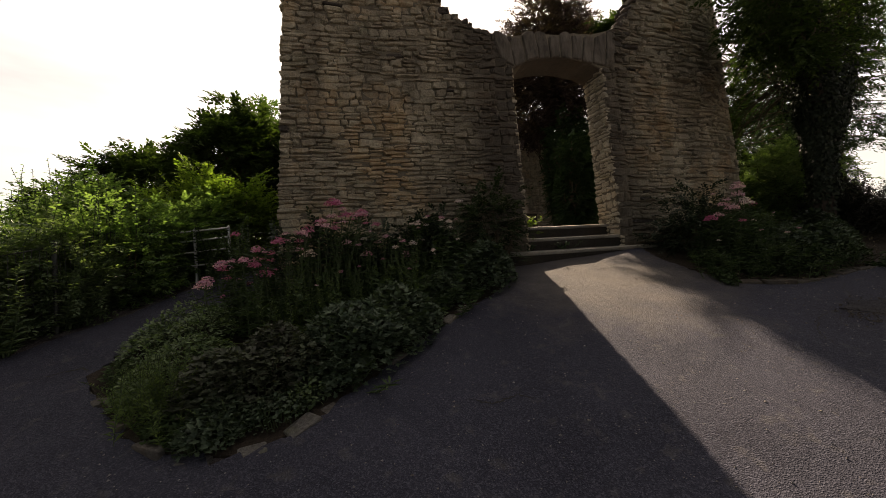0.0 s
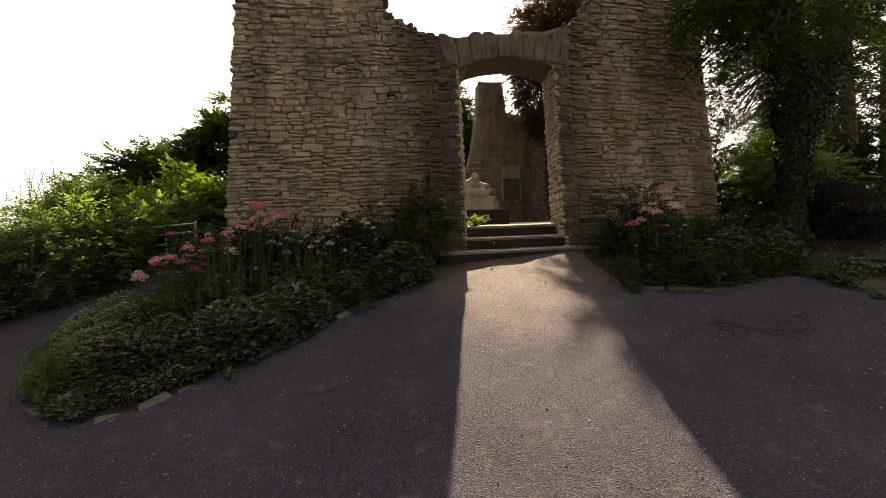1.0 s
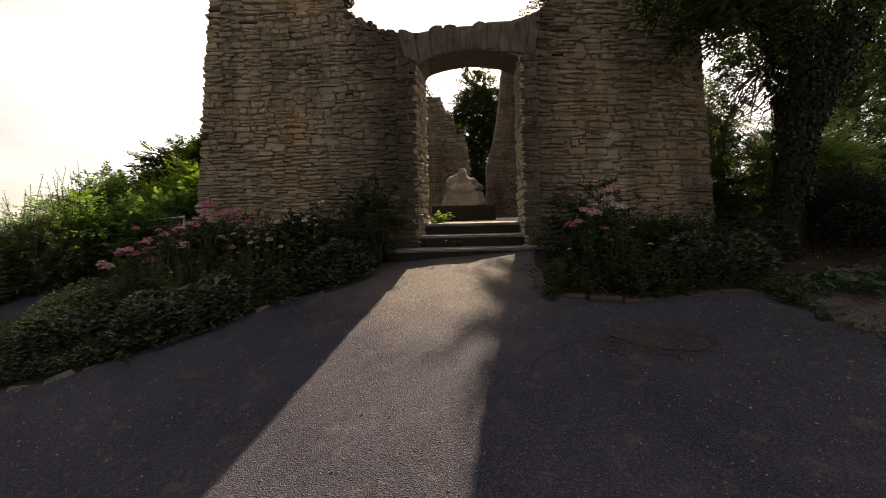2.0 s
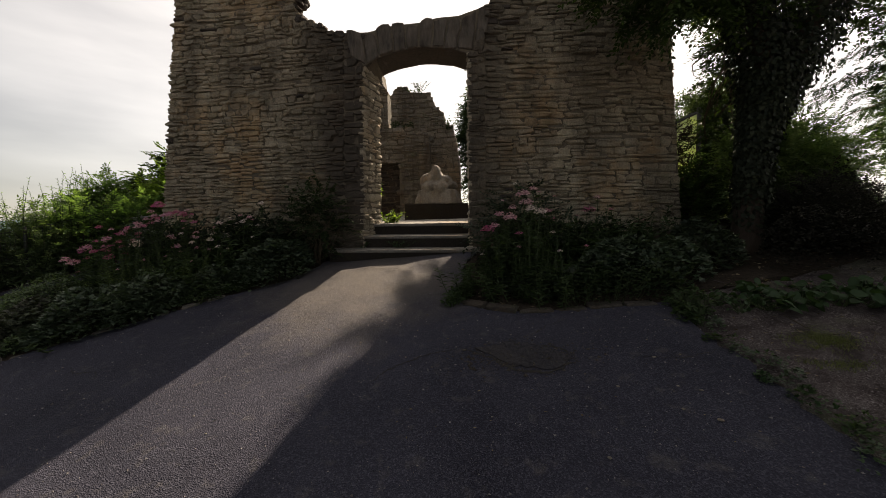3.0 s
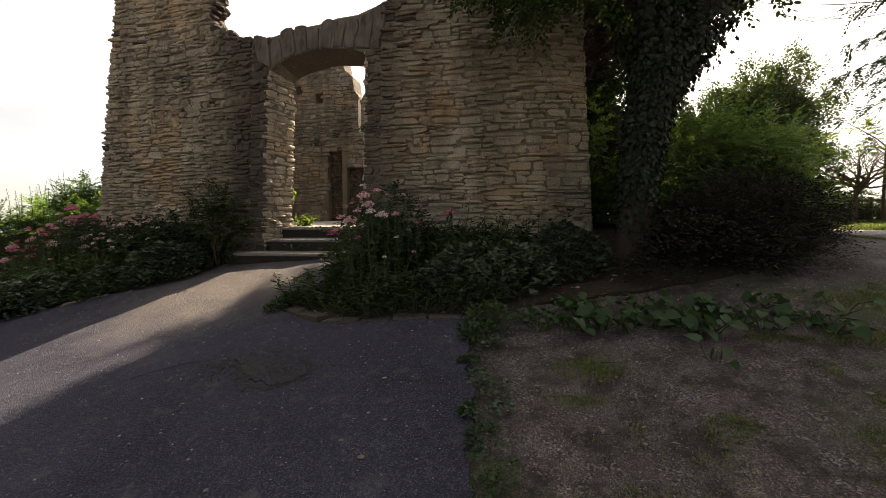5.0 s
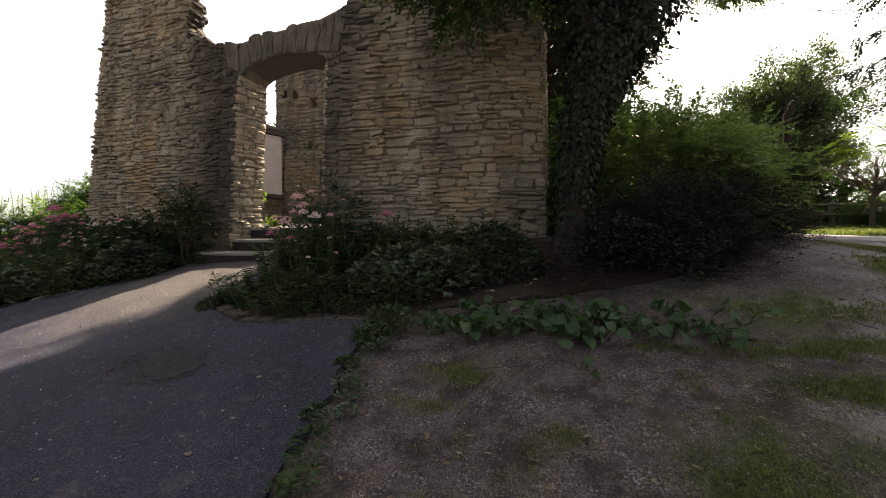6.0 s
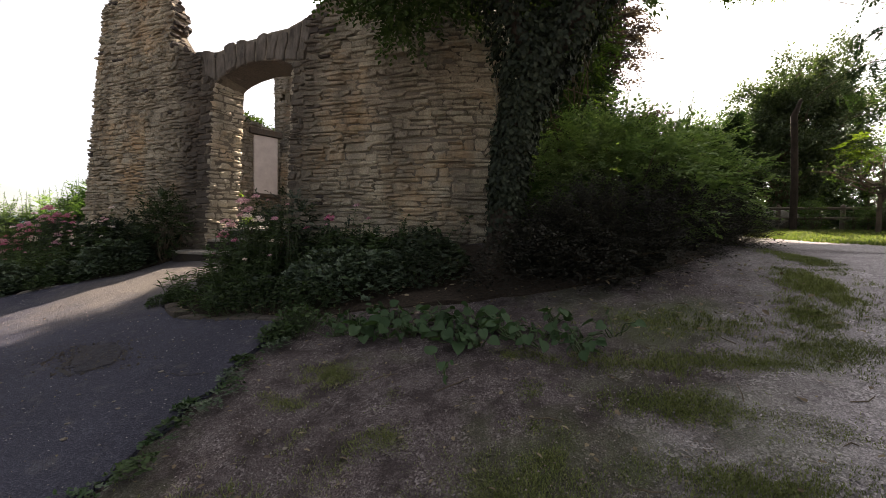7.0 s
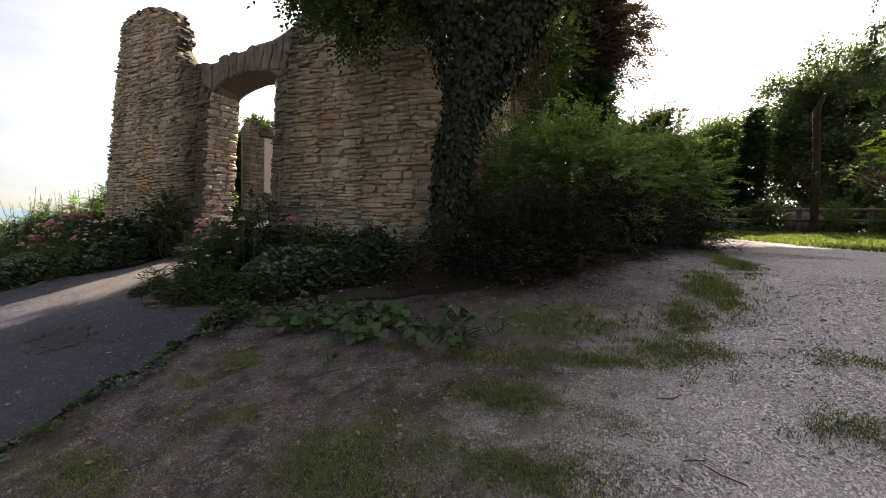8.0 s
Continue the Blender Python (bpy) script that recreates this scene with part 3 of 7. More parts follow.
# the front bows gently forward at the gateway and rounds away at its ends
bow = lambda x: np.interp(x, [-2.5, -1.5, -0.5, 0.3, 2.0, 3.4, 4.4, 5.2, 5.8, 6.3], [0.03, 0.03, -0.01, -0.05, -0.06, -0.06, 0.0, 0.09, 0.2, 0.36])
face = lambda z, x=2.0: 6.0 + BATTER * (np.asarray(z) - 2.0) + bow(x)
on_face = lambda u, out, z: np.stack([u, face(z, u) + out, z], -1)

# outline of the gate front, seen from outside: (x, z)
TOP_L = [(-2.42, 0.0), (-2.55, 1.0), (-2.5, 2.0), (-2.42, 3.4), (-2.32, 5.0), (-2.24, 6.2), (-1.8, 6.38), (-1.3, 6.42), (-0.8, 6.3), (-0.35, 6.12), (-0.12, 5.9), (0.03, 5.66), (0.0, 5.5),
         (-0.08, 5.34), (0.03, 5.1), (0.3, 4.96), (0.55, 4.82), (0.85, 4.77)]
TOP_ARCH = [(1.2, 4.76), (1.6, 4.84), (2.05, 4.86), (2.35, 4.92), (2.7, 4.93)]
TOP_R = [(3.0, 5.02), (3.2, 5.1), (3.4, 5.28), (3.62, 5.52), (3.72, 5.8), (3.95, 6.2), (4.4, 6.5), (5.0, 6.62), (5.6, 6.5), (6.0, 6.4), (6.08, 5.4), (6.12, 4.0), (6.2, 2.6), (6.28, 1.0), (6.3, 0.0)]
ARCH_IN = [(2.85, 4.32), (2.6, 4.41), (2.3, 4.46), (2.0, 4.47), (1.65, 4.42), (1.35, 4.33), (1.12, 4.2)]
FRONT = TOP_L + TOP_ARCH + TOP_R + [(2.85, 0.0)] + ARCH_IN + [(1.12, 0.0)]
THICK = 0.5
front_wall = thing("wall_north", "battered ruined gate front of brown rubble sandstone, blackened beside the gateway", "wall", (2.0, 6.3, 0.9), kind="structure")


def slab_from(poly, y_of, thick, squeeze=0.0):
    """A wall core: the outline extruded along y. squeeze narrows the gateway at the back."""
    from mathutils import geometry
    gu, gw = np.meshgrid(np.arange(-2.3, 6.3, 0.35), np.arange(0.3, 6.6, 0.5))
    ok = inside(gu.ravel(), gw.ravel(), poly)
    pts = [Vector(p) for p in poly] + [Vector(p) for p in zip(gu.ravel()[ok], gw.ravel()[ok])]
    co, _, tris, _, _, _ = geometry.delaunay_2d_cdt(pts, [], [list(range(len(poly)))], 1, 1e-6)
    fr = np.array([(c.x, float(y_of(c.y, c.x)), c.y) for c in co])
    bk = fr.copy()
    bk[:, 1] += thick * np.interp(fr[:, 2], [4.9, 5.5], [1.0, 0.5])
    bk[:, 0] += np.where((np.abs(fr[:, 0] - 1.12) < 0.05) & (fr[:, 2] < 4.6), squeeze, 0)
    bk[:, 2] -= np.where((fr[:, 0] > 1.05) & (fr[:, 0] < 2.9) & (fr[:, 2] > 4.1) & (fr[:, 2] < 4.6), 0.05, 0)
    t = np.array([list(q) for q in tris])
    n = len(co)
    i = np.arange(len(poly))
    j = (i + 1) % len(poly)
    p = Pile()
    p.add(np.r_[fr, bk], t, t[:, ::-1] + n, np.stack([i, i + n, j + n, j], -1))
    bm = bmesh.new()
    bm.from_mesh(p.mesh("core"))
    bmesh.ops.recalc_face_normals(bm, faces=list(bm.faces))
    return bm


def under(ob, parent):
    """Hangs ob under parent without moving it."""
    ob.parent = parent
    ob.matrix_parent_inverse = parent.matrix_basis.inverted()
    return ob


under(part("wall_core", slab_from(FRONT, face, THICK, 0.15), M_MORTAR, None, "recessed lime mortar between the stones, darkened as joint shadow"), front_wall)
rs = np.random.default_rng(11)
rubble = courses(FRONT, rs, 0.045, 0.14, (0.09, 0.36), ub=0.8, joint=0.004) + courses(FRONT, rs, 0.045, 0.165, (0.1, 0.5), ua=3.12, joint=0.004)
dressed = courses(FRONT, rs, 0.08, 0.2, (0.14, 0.34), ua=0.8, ub=1.12, ragged=0.02) + courses(FRONT, rs, 0.08, 0.2, (0.14, 0.3), ua=2.85, ub=3.12, ragged=0.02)
dressed = [s for s in dressed if not (s[0] > 0.9 and s[0] < 2.9 and s[1] > 4.45) and s[1] > 0.9]
rubble = [s for s in rubble if s[1] + s[3] > 0.75]
# soot and damp have blackened the stones near the gateway and under the broken tops
def sooty(s):
    near = max(0.0, 1 - max(0.8 - s[0], s[0] - 3.12, 0) / 0.75)
    streak = 0.5 + 0.5 * math.sin(s[0] * 3.7 + 0.8) * math.sin(s[0] * 1.3 + 2.0)
    return rs.random() < 0.05 * near + 0.03 * streak * min(1.0, max(0.0, (s[1] - 2.6) / 2))


soot = {s: sooty(s) for s in rubble}
# the stones beside the path that one passes nearest: pieces of their own
near_rubble = sorted((s for s in rubble if 3.2 <= s[0] and 1.75 < s[1] < 3.4 and not soot[s]), key=lambda s: s[1] * 0.2 + abs(s[0] - 4.3))[:230]
near_set = set(near_rubble)
pile, black = Pile(), Pile()
lay(pile, [s for s in rubble if s not in near_set and not soot[s]], on_face, rs)
lay(black, [s for s in rubble if soot[s]], on_face, rs)
under(tagged(part("rubble", pile.mesh("rubble"), M_STONE, None, "coursed brown sandstone rubble"), kind="stuff"), front_wall)
under(tagged(part("blackened_rubble", black.mesh("blackened_rubble"), M_DARKSTONE, None, "soot-blackened sandstone rubble"), kind="stuff"), front_wall)
PIECES = []            # stones to be laid at the end of the file
PIECES.append((near_rubble, "stone", M_STONE_OB))
PIECES.append((dressed[:70], "dressed_stone", M_STONE_OB))
pile = Pile()
lay(pile, dressed[70:], on_face, rs, (0.004, 0.04))
if pile.n:
    under(tagged(part("dressed_rest", pile.mesh("dressed_rest"), M_STONE, None, "blackened squared stones"), kind="stuff"), front_wall)


def rough_rock(pile, c, s, r):
    """A broken lump of stone: a cube of 26 points pushed about."""
    g = np.array([(x, y, z) for x in (-1, 0, 1) for y in (-1, 0, 1) for z in (-1, 0, 1) if (x, y, z) != (0, 0, 0)], float)
    ids = {tuple(p): i for i, p in enumerate(g.astype(int).tolist())}
    f = []
    for ax in range(3):
        for side in (-1, 1):
            for a in (-1, 0):
                for b in (-1, 0):
                    q = []
                    for da, db in ((0, 0), (1, 0), (1, 1), (0, 1)):
                        p = [0, 0, 0]
                        p[ax], p[(ax + 1) % 3], p[(ax + 2) % 3] = side, a + da, b + db
                        q.append(ids[tuple(p)])
                    f.append(q if side > 0 else q[::-1])
    v = g * (1 - 0.12 * (np.abs(g).sum(1, keepdims=True) - 1)) + r.normal(0, 0.1, g.shape)
    a = r.normal(0, 0.3)
    rot = np.array([[math.cos(a), -math.sin(a), 0], [math.sin(a), math.cos(a), 0], [0, 0, 1]])
    pile.add((v * np.asarray(s) / 2) @ rot.T + np.asarray(c), np.array(f))


# broken masonry along the ragged tops
pile = Pile()
for line in (TOP_L[5:] + TOP_ARCH[:1], TOP_R[:11]):
    for (x0, z0), (x1, z1) in zip(line, line[1:]):
        n = max(1, int(math.hypot(x1 - x0, z1 - z0) / 0.13))
        for k in range(n):
            f = (k + rs.uniform(0.2, 0.8)) / n
            x, z = x0 + (x1 - x0) * f, z0 + (z1 - z0) * f
            for d in ((0.06, 0.2) if z > 5.0 else (0.06, 0.25, 0.48)):
                h = rs.uniform(0.05, 0.12)
                rough_rock(pile, (x + rs.normal(0, 0.02), float(face(z, x)) + d + rs.normal(0, 0.03), z - 0.05 + rs.normal(0, 0.02)), (rs.uniform(0.1, 0.2), rs.uniform(0.14, 0.24), h), rs)
under(tagged(part("broken_top", pile.mesh("broken_top"), M_DARKSTONE, None, "broken stones along the ruined top"), kind="stuff"), front_wall)

# reveals of the gateway
pile = Pile()
left_reveal = courses([(0.0, 0.9), (0.0, 4.2), (THICK, 4.2), (THICK, 0.9)], rs, 0.06, 0.15, (0.08, 0.3), ragged=0.03)
lay(pile, left_reveal, lambda u, out, z: np.stack([1.12 + 0.15 * u / THICK - out, face(z, 1.12) + u, z], -1), rs, (0.0, 0.02))
right_reveal = courses([(0.0, 0.9), (0.0, 4.3), (THICK, 4.3), (THICK, 0.9)], rs, 0.06, 0.15, (0.08, 0.3), ragged=0.03)
lay(pile, right_reveal, lambda u, out, z: np.stack([2.85 + out, face(z, 2.85) + THICK - u, z], -1), rs, (0.0, 0.03))
under(tagged(part("reveal", pile.mesh("reveal"), M_REVEAL, None, "rough stones of the gateway's inner sides"), kind="stuff"), front_wall)


def voussoirs():
    """Long wedge stones that span the gateway; returns one bmesh each."""
    xs = [0.92, 1.18, 1.4, 1.63, 1.84, 2.06, 2.27, 2.47, 2.68, 2.92, 3.12]
    low = lambda x: np.interp(x, [0.9, 1.12, 1.35, 1.65, 2.0, 2.3, 2.6, 2.85, 3.12], [4.36, 4.2, 4.33, 4.42, 4.47, 4.46, 4.41, 4.32, 4.5])
    high = lambda x: np.interp(x, [p[0] for p in TOP_L[-2:] + TOP_ARCH + TOP_R[:3]], [p[1] for p in TOP_L[-2:] + TOP_ARCH + TOP_R[:3]])
    r = np.random.default_rng(5)
    out = []
    for a, b in zip(xs, xs[1:]):
        lean = (0.5 * (a + b) - 2.0) * 0.1
        jut = r.uniform(0.015, 0.045)
        bm = bmesh.new()
        g = 0.009
        rise = r.uniform(-0.05, 0.05)
        prof = [(a + g, low(a)), (b - g, low(b)), (b - g + lean, high(b + lean) + rise - 0.02), ((a + b) / 2 + lean, high((a + b) / 2) + rise + 0.012), (a + g + lean, high(a + lean) + rise - 0.02)]
        fr = [bm.verts.new((x, float(face(z, x)) - jut, z + r.normal(0, 0.006))) for x, z in prof]
        bk = [bm.verts.new((x, float(face(z, x)) + THICK + 0.01, z - (0.055 if k < 2 else 0.02))) for k, (x, z) in enumerate(prof)]
        bm.faces.new(fr[::-1])
        bm.faces.new(bk)
        for i in range(5):
            j = (i + 1) % 5
            bm.faces.new((fr[i], fr[j], bk[j], bk[i]))
        bmesh.ops.recalc_face_normals(bm, faces=list(bm.faces))
        bmesh.ops.bevel(bm, geom=list(bm.edges), offset=0.016, segments=1, affect="EDGES")
        bmesh.ops.triangulate(bm, faces=list(bm.faces))
        bmesh.ops.subdivide_edges(bm, edges=[e for e in bm.edges if e.calc_length() > 0.09], cuts=2, use_grid_fill=True)
        for v in bm.verts:
            v.co += 0.03 * noise.noise_vector(v.co * 6.0) * (1.0 if v.co.z > 4.55 else 0.55) + 0.012 * noise.noise_vector(v.co * 19.0)
        out.append(bm)
    return out


for bm in voussoirs():
    under(part("voussoir", bm, M_ARCHSTONE, None), front_wall)

# smooth dark brown sheet under the arch stones
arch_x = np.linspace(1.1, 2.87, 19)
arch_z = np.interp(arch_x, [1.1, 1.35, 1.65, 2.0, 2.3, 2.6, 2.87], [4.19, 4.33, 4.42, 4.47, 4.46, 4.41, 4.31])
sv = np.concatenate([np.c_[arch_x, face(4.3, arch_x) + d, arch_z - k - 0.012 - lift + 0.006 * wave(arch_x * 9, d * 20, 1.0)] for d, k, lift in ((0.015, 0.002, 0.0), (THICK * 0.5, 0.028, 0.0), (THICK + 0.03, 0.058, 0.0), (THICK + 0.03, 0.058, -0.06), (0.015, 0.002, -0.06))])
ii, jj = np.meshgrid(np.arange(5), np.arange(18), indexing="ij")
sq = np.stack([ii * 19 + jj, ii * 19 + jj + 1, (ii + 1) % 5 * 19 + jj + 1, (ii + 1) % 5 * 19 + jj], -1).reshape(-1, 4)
under(part("soffit", mesh_np("soffit", sv, [sq[:, ::-1]]), M_SOFFIT, None, "smooth dark brown underside of the arch"), front_wall)

# the flanks of the gate front, which run back from its corners
def flank(name, label, x, side, y0, y1, prof):
    """A wall that runs back along y at x; side is +1 when its face looks to +x."""
    wall = thing(name, label, "wall", (x, (y0 + y1) / 2, 1.0), kind="structure")
    bm = bmesh.new()
    lean = lambda z: -side * 0.03 * (z - 2.0)
    fr = [bm.verts.new((x + lean(z), y0 + u, z)) for u, z in prof]
    bk = [bm.verts.new((x + lean(z) - side * 0.6, y0 + u, z)) for u, z in prof]
    bm.faces.new(fr)
    bm.faces.new(bk[::-1])
    for i in range(len(prof)):
        j = (i + 1) % len(prof)
        bm.faces.new((fr[j], fr[i], bk[i], bk[j]))
    bmesh.ops.triangulate(bm, faces=list(bm.faces))
    bmesh.ops.recalc_face_normals(bm, faces=list(bm.faces))
    under(part("wall_core", bm, M_MORTAR, None), wall)
    r = np.random.default_rng(int(abs(x) * 10) + 3)
    p = Pile()
    st = courses(prof, r)
    lay(p, st, lambda u, out, z: np.stack([x + lean(z) - side * out, y0 + u, z], -1), r)
    under(tagged(part("rubble", p.mesh("rubble"), M_STONE, None), kind="stuff"), wall)


flank("wall_east", "return wall of pale brown rubble sandstone in the sun", 6.19, 1, 6.62, 9.6, [(0, 0.6), (0, 6.4), (0.8, 6.3), (1.6, 5.9), (2.4, 5.0), (2.98, 4.4), (2.98, 0.6)])
flank("wall_west", "return wall of brown rubble sandstone", -2.46, -1, 6.62, 8.8, [(0, 0.2), (0, 6.1), (0.8, 5.9), (1.5, 5.2), (2.2, 4.6), (2.2, 0.2)])

# ---------------------------------------------------------------- steps and court
def step_piece(bm, x0, x1, y0, y1, z0, z1, wear, seed, tip=0.0):
    """A worn slab; its top climbs towards the back by tip."""
    box_bm(bm, x0, x1, y0, y1, z0, z1)
    bmesh.ops.subdivide_edges(bm, edges=[e for e in bm.edges if abs(e.verts[0].co.x - e.verts[1].co.x) > 0.5], cuts=16)
    bmesh.ops.bevel(bm, geom=[e for e in bm.edges if len(e.link_faces) == 2 and e.calc_face_angle(0) > 0.5], offset=wear, segments=2, affect="EDGES")
    for v in bm.verts:
        v.co += 0.007 * Vector((noise.noise(v.co * 3 + Vector((seed, 0, 0))), noise.noise(v.co * 2.4 + Vector((0, seed, 3))), 0.9 * noise.noise(v.co * 1.7 + Vector((5, 1, seed)))))
        v.co.z += tip * (v.co.y - y0)
    return bm


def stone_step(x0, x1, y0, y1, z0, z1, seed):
    """A gateway step: a pale worn tread on a riser whose dark colour holds its shade."""
    ob = thing("stone_step", "worn stone gateway step, pale tread over a riser coloured dark as in shade", "step", (0.5 * (x0 + x1), y0, z0), "gateway steps")
    under(part("riser", step_piece(bmesh.new(), x0 + 0.02, x1 - 0.02, y0 + 0.016, y1, z0, z1 - 0.03, 0.012, seed, 0.05), M_RISER, None, "stone riser coloured dark as in shade"), ob)
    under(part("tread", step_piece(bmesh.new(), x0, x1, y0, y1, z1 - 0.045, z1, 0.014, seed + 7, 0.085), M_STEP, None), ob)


stone_step(0.62, 3.3, 5.6, 6.0, 0.6, 1.19, 1.0)
stone_step(1.06, 2.9, 5.9, 6.3, 0.7, 1.4, 2.0)
stone_step(1.1, 2.95, 6.2, 6.75, 0.8, 1.605, 3.0)
court = part("court_floor", sheet("court_floor", [(-2.3, 6.7), (1.2, 6.7), (2.86, 6.7), (5.9, 6.7), (5.9, 13), (-2.3, 13)], lambda x, y: 1.63 + 0.06 * (y - 6.7) + 0.012 * wave(x, y, 0.6), 0.0, 0.3, (), 0.5), M_GRAVEL, None)
tagged(court, "pale cobbled floor of the ruined court", "floor", kind="structure")


def ruin(name, label, poly, y, thick=0.6, holes=(), mat=None, seed=1, wide=(0.16, 0.5), low=0.09, high=0.17, plain=False):
    """A ruined wall across the court with a ragged top; holes are (x0, x1, z0, z1)."""
    wall = thing(name, label, "wall", (sum(p[0] for p in poly) / len(poly), y, 1.6), kind="structure")
    bm = bmesh.new()
    # built in columns, so that openings go right through
    xs = sorted({p[0] for p in poly} | {h for q in holes for h in q[:2]})
    for a, b in zip(xs, xs[1:]):
        if b - a < 0.01:
            continue
        m = (a + b) / 2
        sp = [s for s in [(min(z for _, z in poly), None)]]
        def top_at(x):
            zs = []
            for (x0, z0), (x1, z1) in zip(poly, poly[1:] + poly[:1]):
                if min(x0, x1) <= x <= max(x0, x1) and x0 != x1:
                    zs.append(z0 + (z1 - z0) * (x - x0) / (x1 - x0))
            return max(zs)
        ta, tb = top_at(a + 1e-4), top_at(b - 1e-4)
        cuts = sorted([q for q in holes if q[0] - 1e-6 <= a and b <= q[1] + 1e-6], key=lambda q: q[2])
        z = sp[0][0]
        for q in cuts + [None]:
            za, zb = (q[2], q[2]) if q else (ta, tb)
            if min(za, zb) - z > 0.02:
                vs = [bm.verts.new(c) for c in ((a, y, z), (b, y, z), (b, y, zb), (a, y, za), (a, y + thick, z), (b, y + thick, z), (b, y + thick, zb), (a, y + thick, za))]
                for f in ((0, 1, 2, 3), (5, 4, 7, 6), (3, 2, 6, 7), (0, 4, 5, 1), (0, 3, 7, 4), (1, 5, 6, 2)):
                    bm.faces.new([vs[i] for i in f])
            if q:
                z = q[3]
    under(part("wall_core", bm, M_MORTAR, None), wall)
    r = np.random.default_rng(seed)
    p = Pile()
    st = [s for s in courses(poly, r, low, high, wide, ragged=0.04) if not any(q[0] - 0.05 < s[0] + s[2] / 2 < q[1] + 0.05 and q[2] < s[1] + s[3] / 2 < q[3] for q in holes)]
    lay(p, st, lambda u, out, z: np.stack([u, y + out, z], -1), r, (0.01, 0.035))
    under(tagged(part("rubble", p.mesh("rubble"), mat or M_GREYSTONE, None), kind="stuff"), wall)
    return wall


ruin("wall_court_1", "tapering remnant of a grey rubble wall across the court", [(3.4, 1.4), (3.55, 4.4), (3.85, 5.4), (4.05, 6.5), (4.2, 7.6), (4.25, 8.35), (5.3, 8.4), (5.45, 7.05), (6.15, 6.9), (6.5, 7.2), (7.2, 7.1), (7.9, 6.9), (8.0, 1.4)], 16.2, seed=21)
ruin("wall_court_2", "stepped ruined wall with a low round-headed doorway", [(0.36, 1.5), (0.38, 5.5), (0.5, 5.72), (0.84, 5.76), (0.95, 5.6), (1.53, 5.56), (1.74, 5.12), (1.95, 4.95), (1.99, 4.63), (2.22, 4.57), (2.3, 4.2), (2.42, 3.4), (2.45, 1.5)], 11.3, seed=22, holes=((0.45, 0.78, 1.5, 3.42),))
ruin("wall_court_3", "tall grey rubble wall with small square openings", [(-2.54, 1.5), (-2.48, 5.37), (-2.5, 6.8), (-1.8, 7.3), (-0.86, 7.4), (-0.35, 7.2), (-0.2, 6.5), (0.05, 6.3), (0.1, 5.9), (0.24, 5.7), (0.2, 5.2), (0.28, 4.4), (0.3, 1.5)], 11.4, seed=23, holes=((-1.2, -0.94, 5.56, 5.87), (-1.86, -1.66, 5.9, 6.15), (-2.28, -2.08, 5.95, 6.18)))
ruin("wall_court_6", "lower wall of the court with a dark niche and a low doorway", [(-1.8, 1.5), (-1.78, 4.02), (-1.2, 4.14), (-0.6, 4.12), (-0.3, 4.3), (0.0, 4.42), (0.45, 4.46), (1.0, 4.4), (1.5, 4.3), (1.56, 4.0), (1.6, 1.5)], 10.9, thick=0.38, seed=26, holes=((-0.52, -0.06, 1.5, 3.95), (0.08, 0.68, 1.5, 3.45)))
# the west side of the court runs back at a slant
west = ruin("wall_court_4", "low ruined grey rubble wall along the court's side", [(0.0, 1.5), (0.02, 4.8), (0.15, 5.0), (0.4, 5.02), (0.8, 4.88), (1.2, 4.8), (1.42, 4.7), (1.44, 1.5)], 0.0, thick=0.35, seed=24)
west.matrix_basis = pose(-2.44, 9.63, 0, 0, 0, 66.5) @ west.matrix_basis
ruin("wall_court_5", "dark inner wall behind the low doorway", [(-0.7, 1.5), (-0.7, 4.0), (0.95, 4.0), (0.95, 1.5)], 11.12, thick=0.15, seed=25, mat=M_DARKSTONE)
# ---------------------------------------------------------------- plants
def fan(rim, mid):
    """A leaf template: rim points round a middle point, as (along, across, up)."""
    n = len(rim)
    return np.array(list(rim) + [mid], float), np.array([(i, (i + 1) % n, n) for i in range(n)])


LEAF_DIAMOND = (np.array([(0, 0, 0), (0.5, 0.27, 0.07), (1, 0, -0.04), (0.5, -0.27, 0.07)], float), np.array([(0, 1, 2), (0, 2, 3)]))
LEAF_NARROW = (np.array([(0, 0, 0), (0.45, 0.12, 0.04), (1, 0, -0.1), (0.45, -0.12, 0.04)], float), np.array([(0, 1, 2), (0, 2, 3)]))
LEAF_OVAL = fan([(0, 0, 0), (0.25, 0.22, 0.05), (0.6, 0.25, 0.05), (1, 0, -0.07), (0.6, -0.25, 0.05), (0.25, -0.22, 0.05)], (0.5, 0, 0))
LEAF_LOBED = fan([(0, 0.03, 0), (-0.12, 0.32, 0.05), (0.2, 0.26, 0.02), (0.42, 0.52, 0.07), (0.52, 0.2, 0.02), (0.95, 0.1, 0.0), (0.95, -0.1, 0.0), (0.52, -0.2, 0.02), (0.42, -0.52, 0.07), (0.2, -0.26, 0.02), (-0.12, -0.32, 0.05), (0, -0.03, 0)], (0.25, 0, -0.04))
LEAF_HEART = fan([(0, 0, 0), (-0.1, 0.2, 0.05), (0.08, 0.42, 0.1), (0.35, 0.46, 0.1), (0.65, 0.34, 0.06), (0.88, 0.15, -0.02), (1.02, 0, -0.08), (0.88, -0.15, -0.02), (0.65, -0.34, 0.06), (0.35, -0.46, 0.1), (0.08, -0.42, 0.1), (-0.1, -0.2, 0.05)], (0.4, 0, 0))
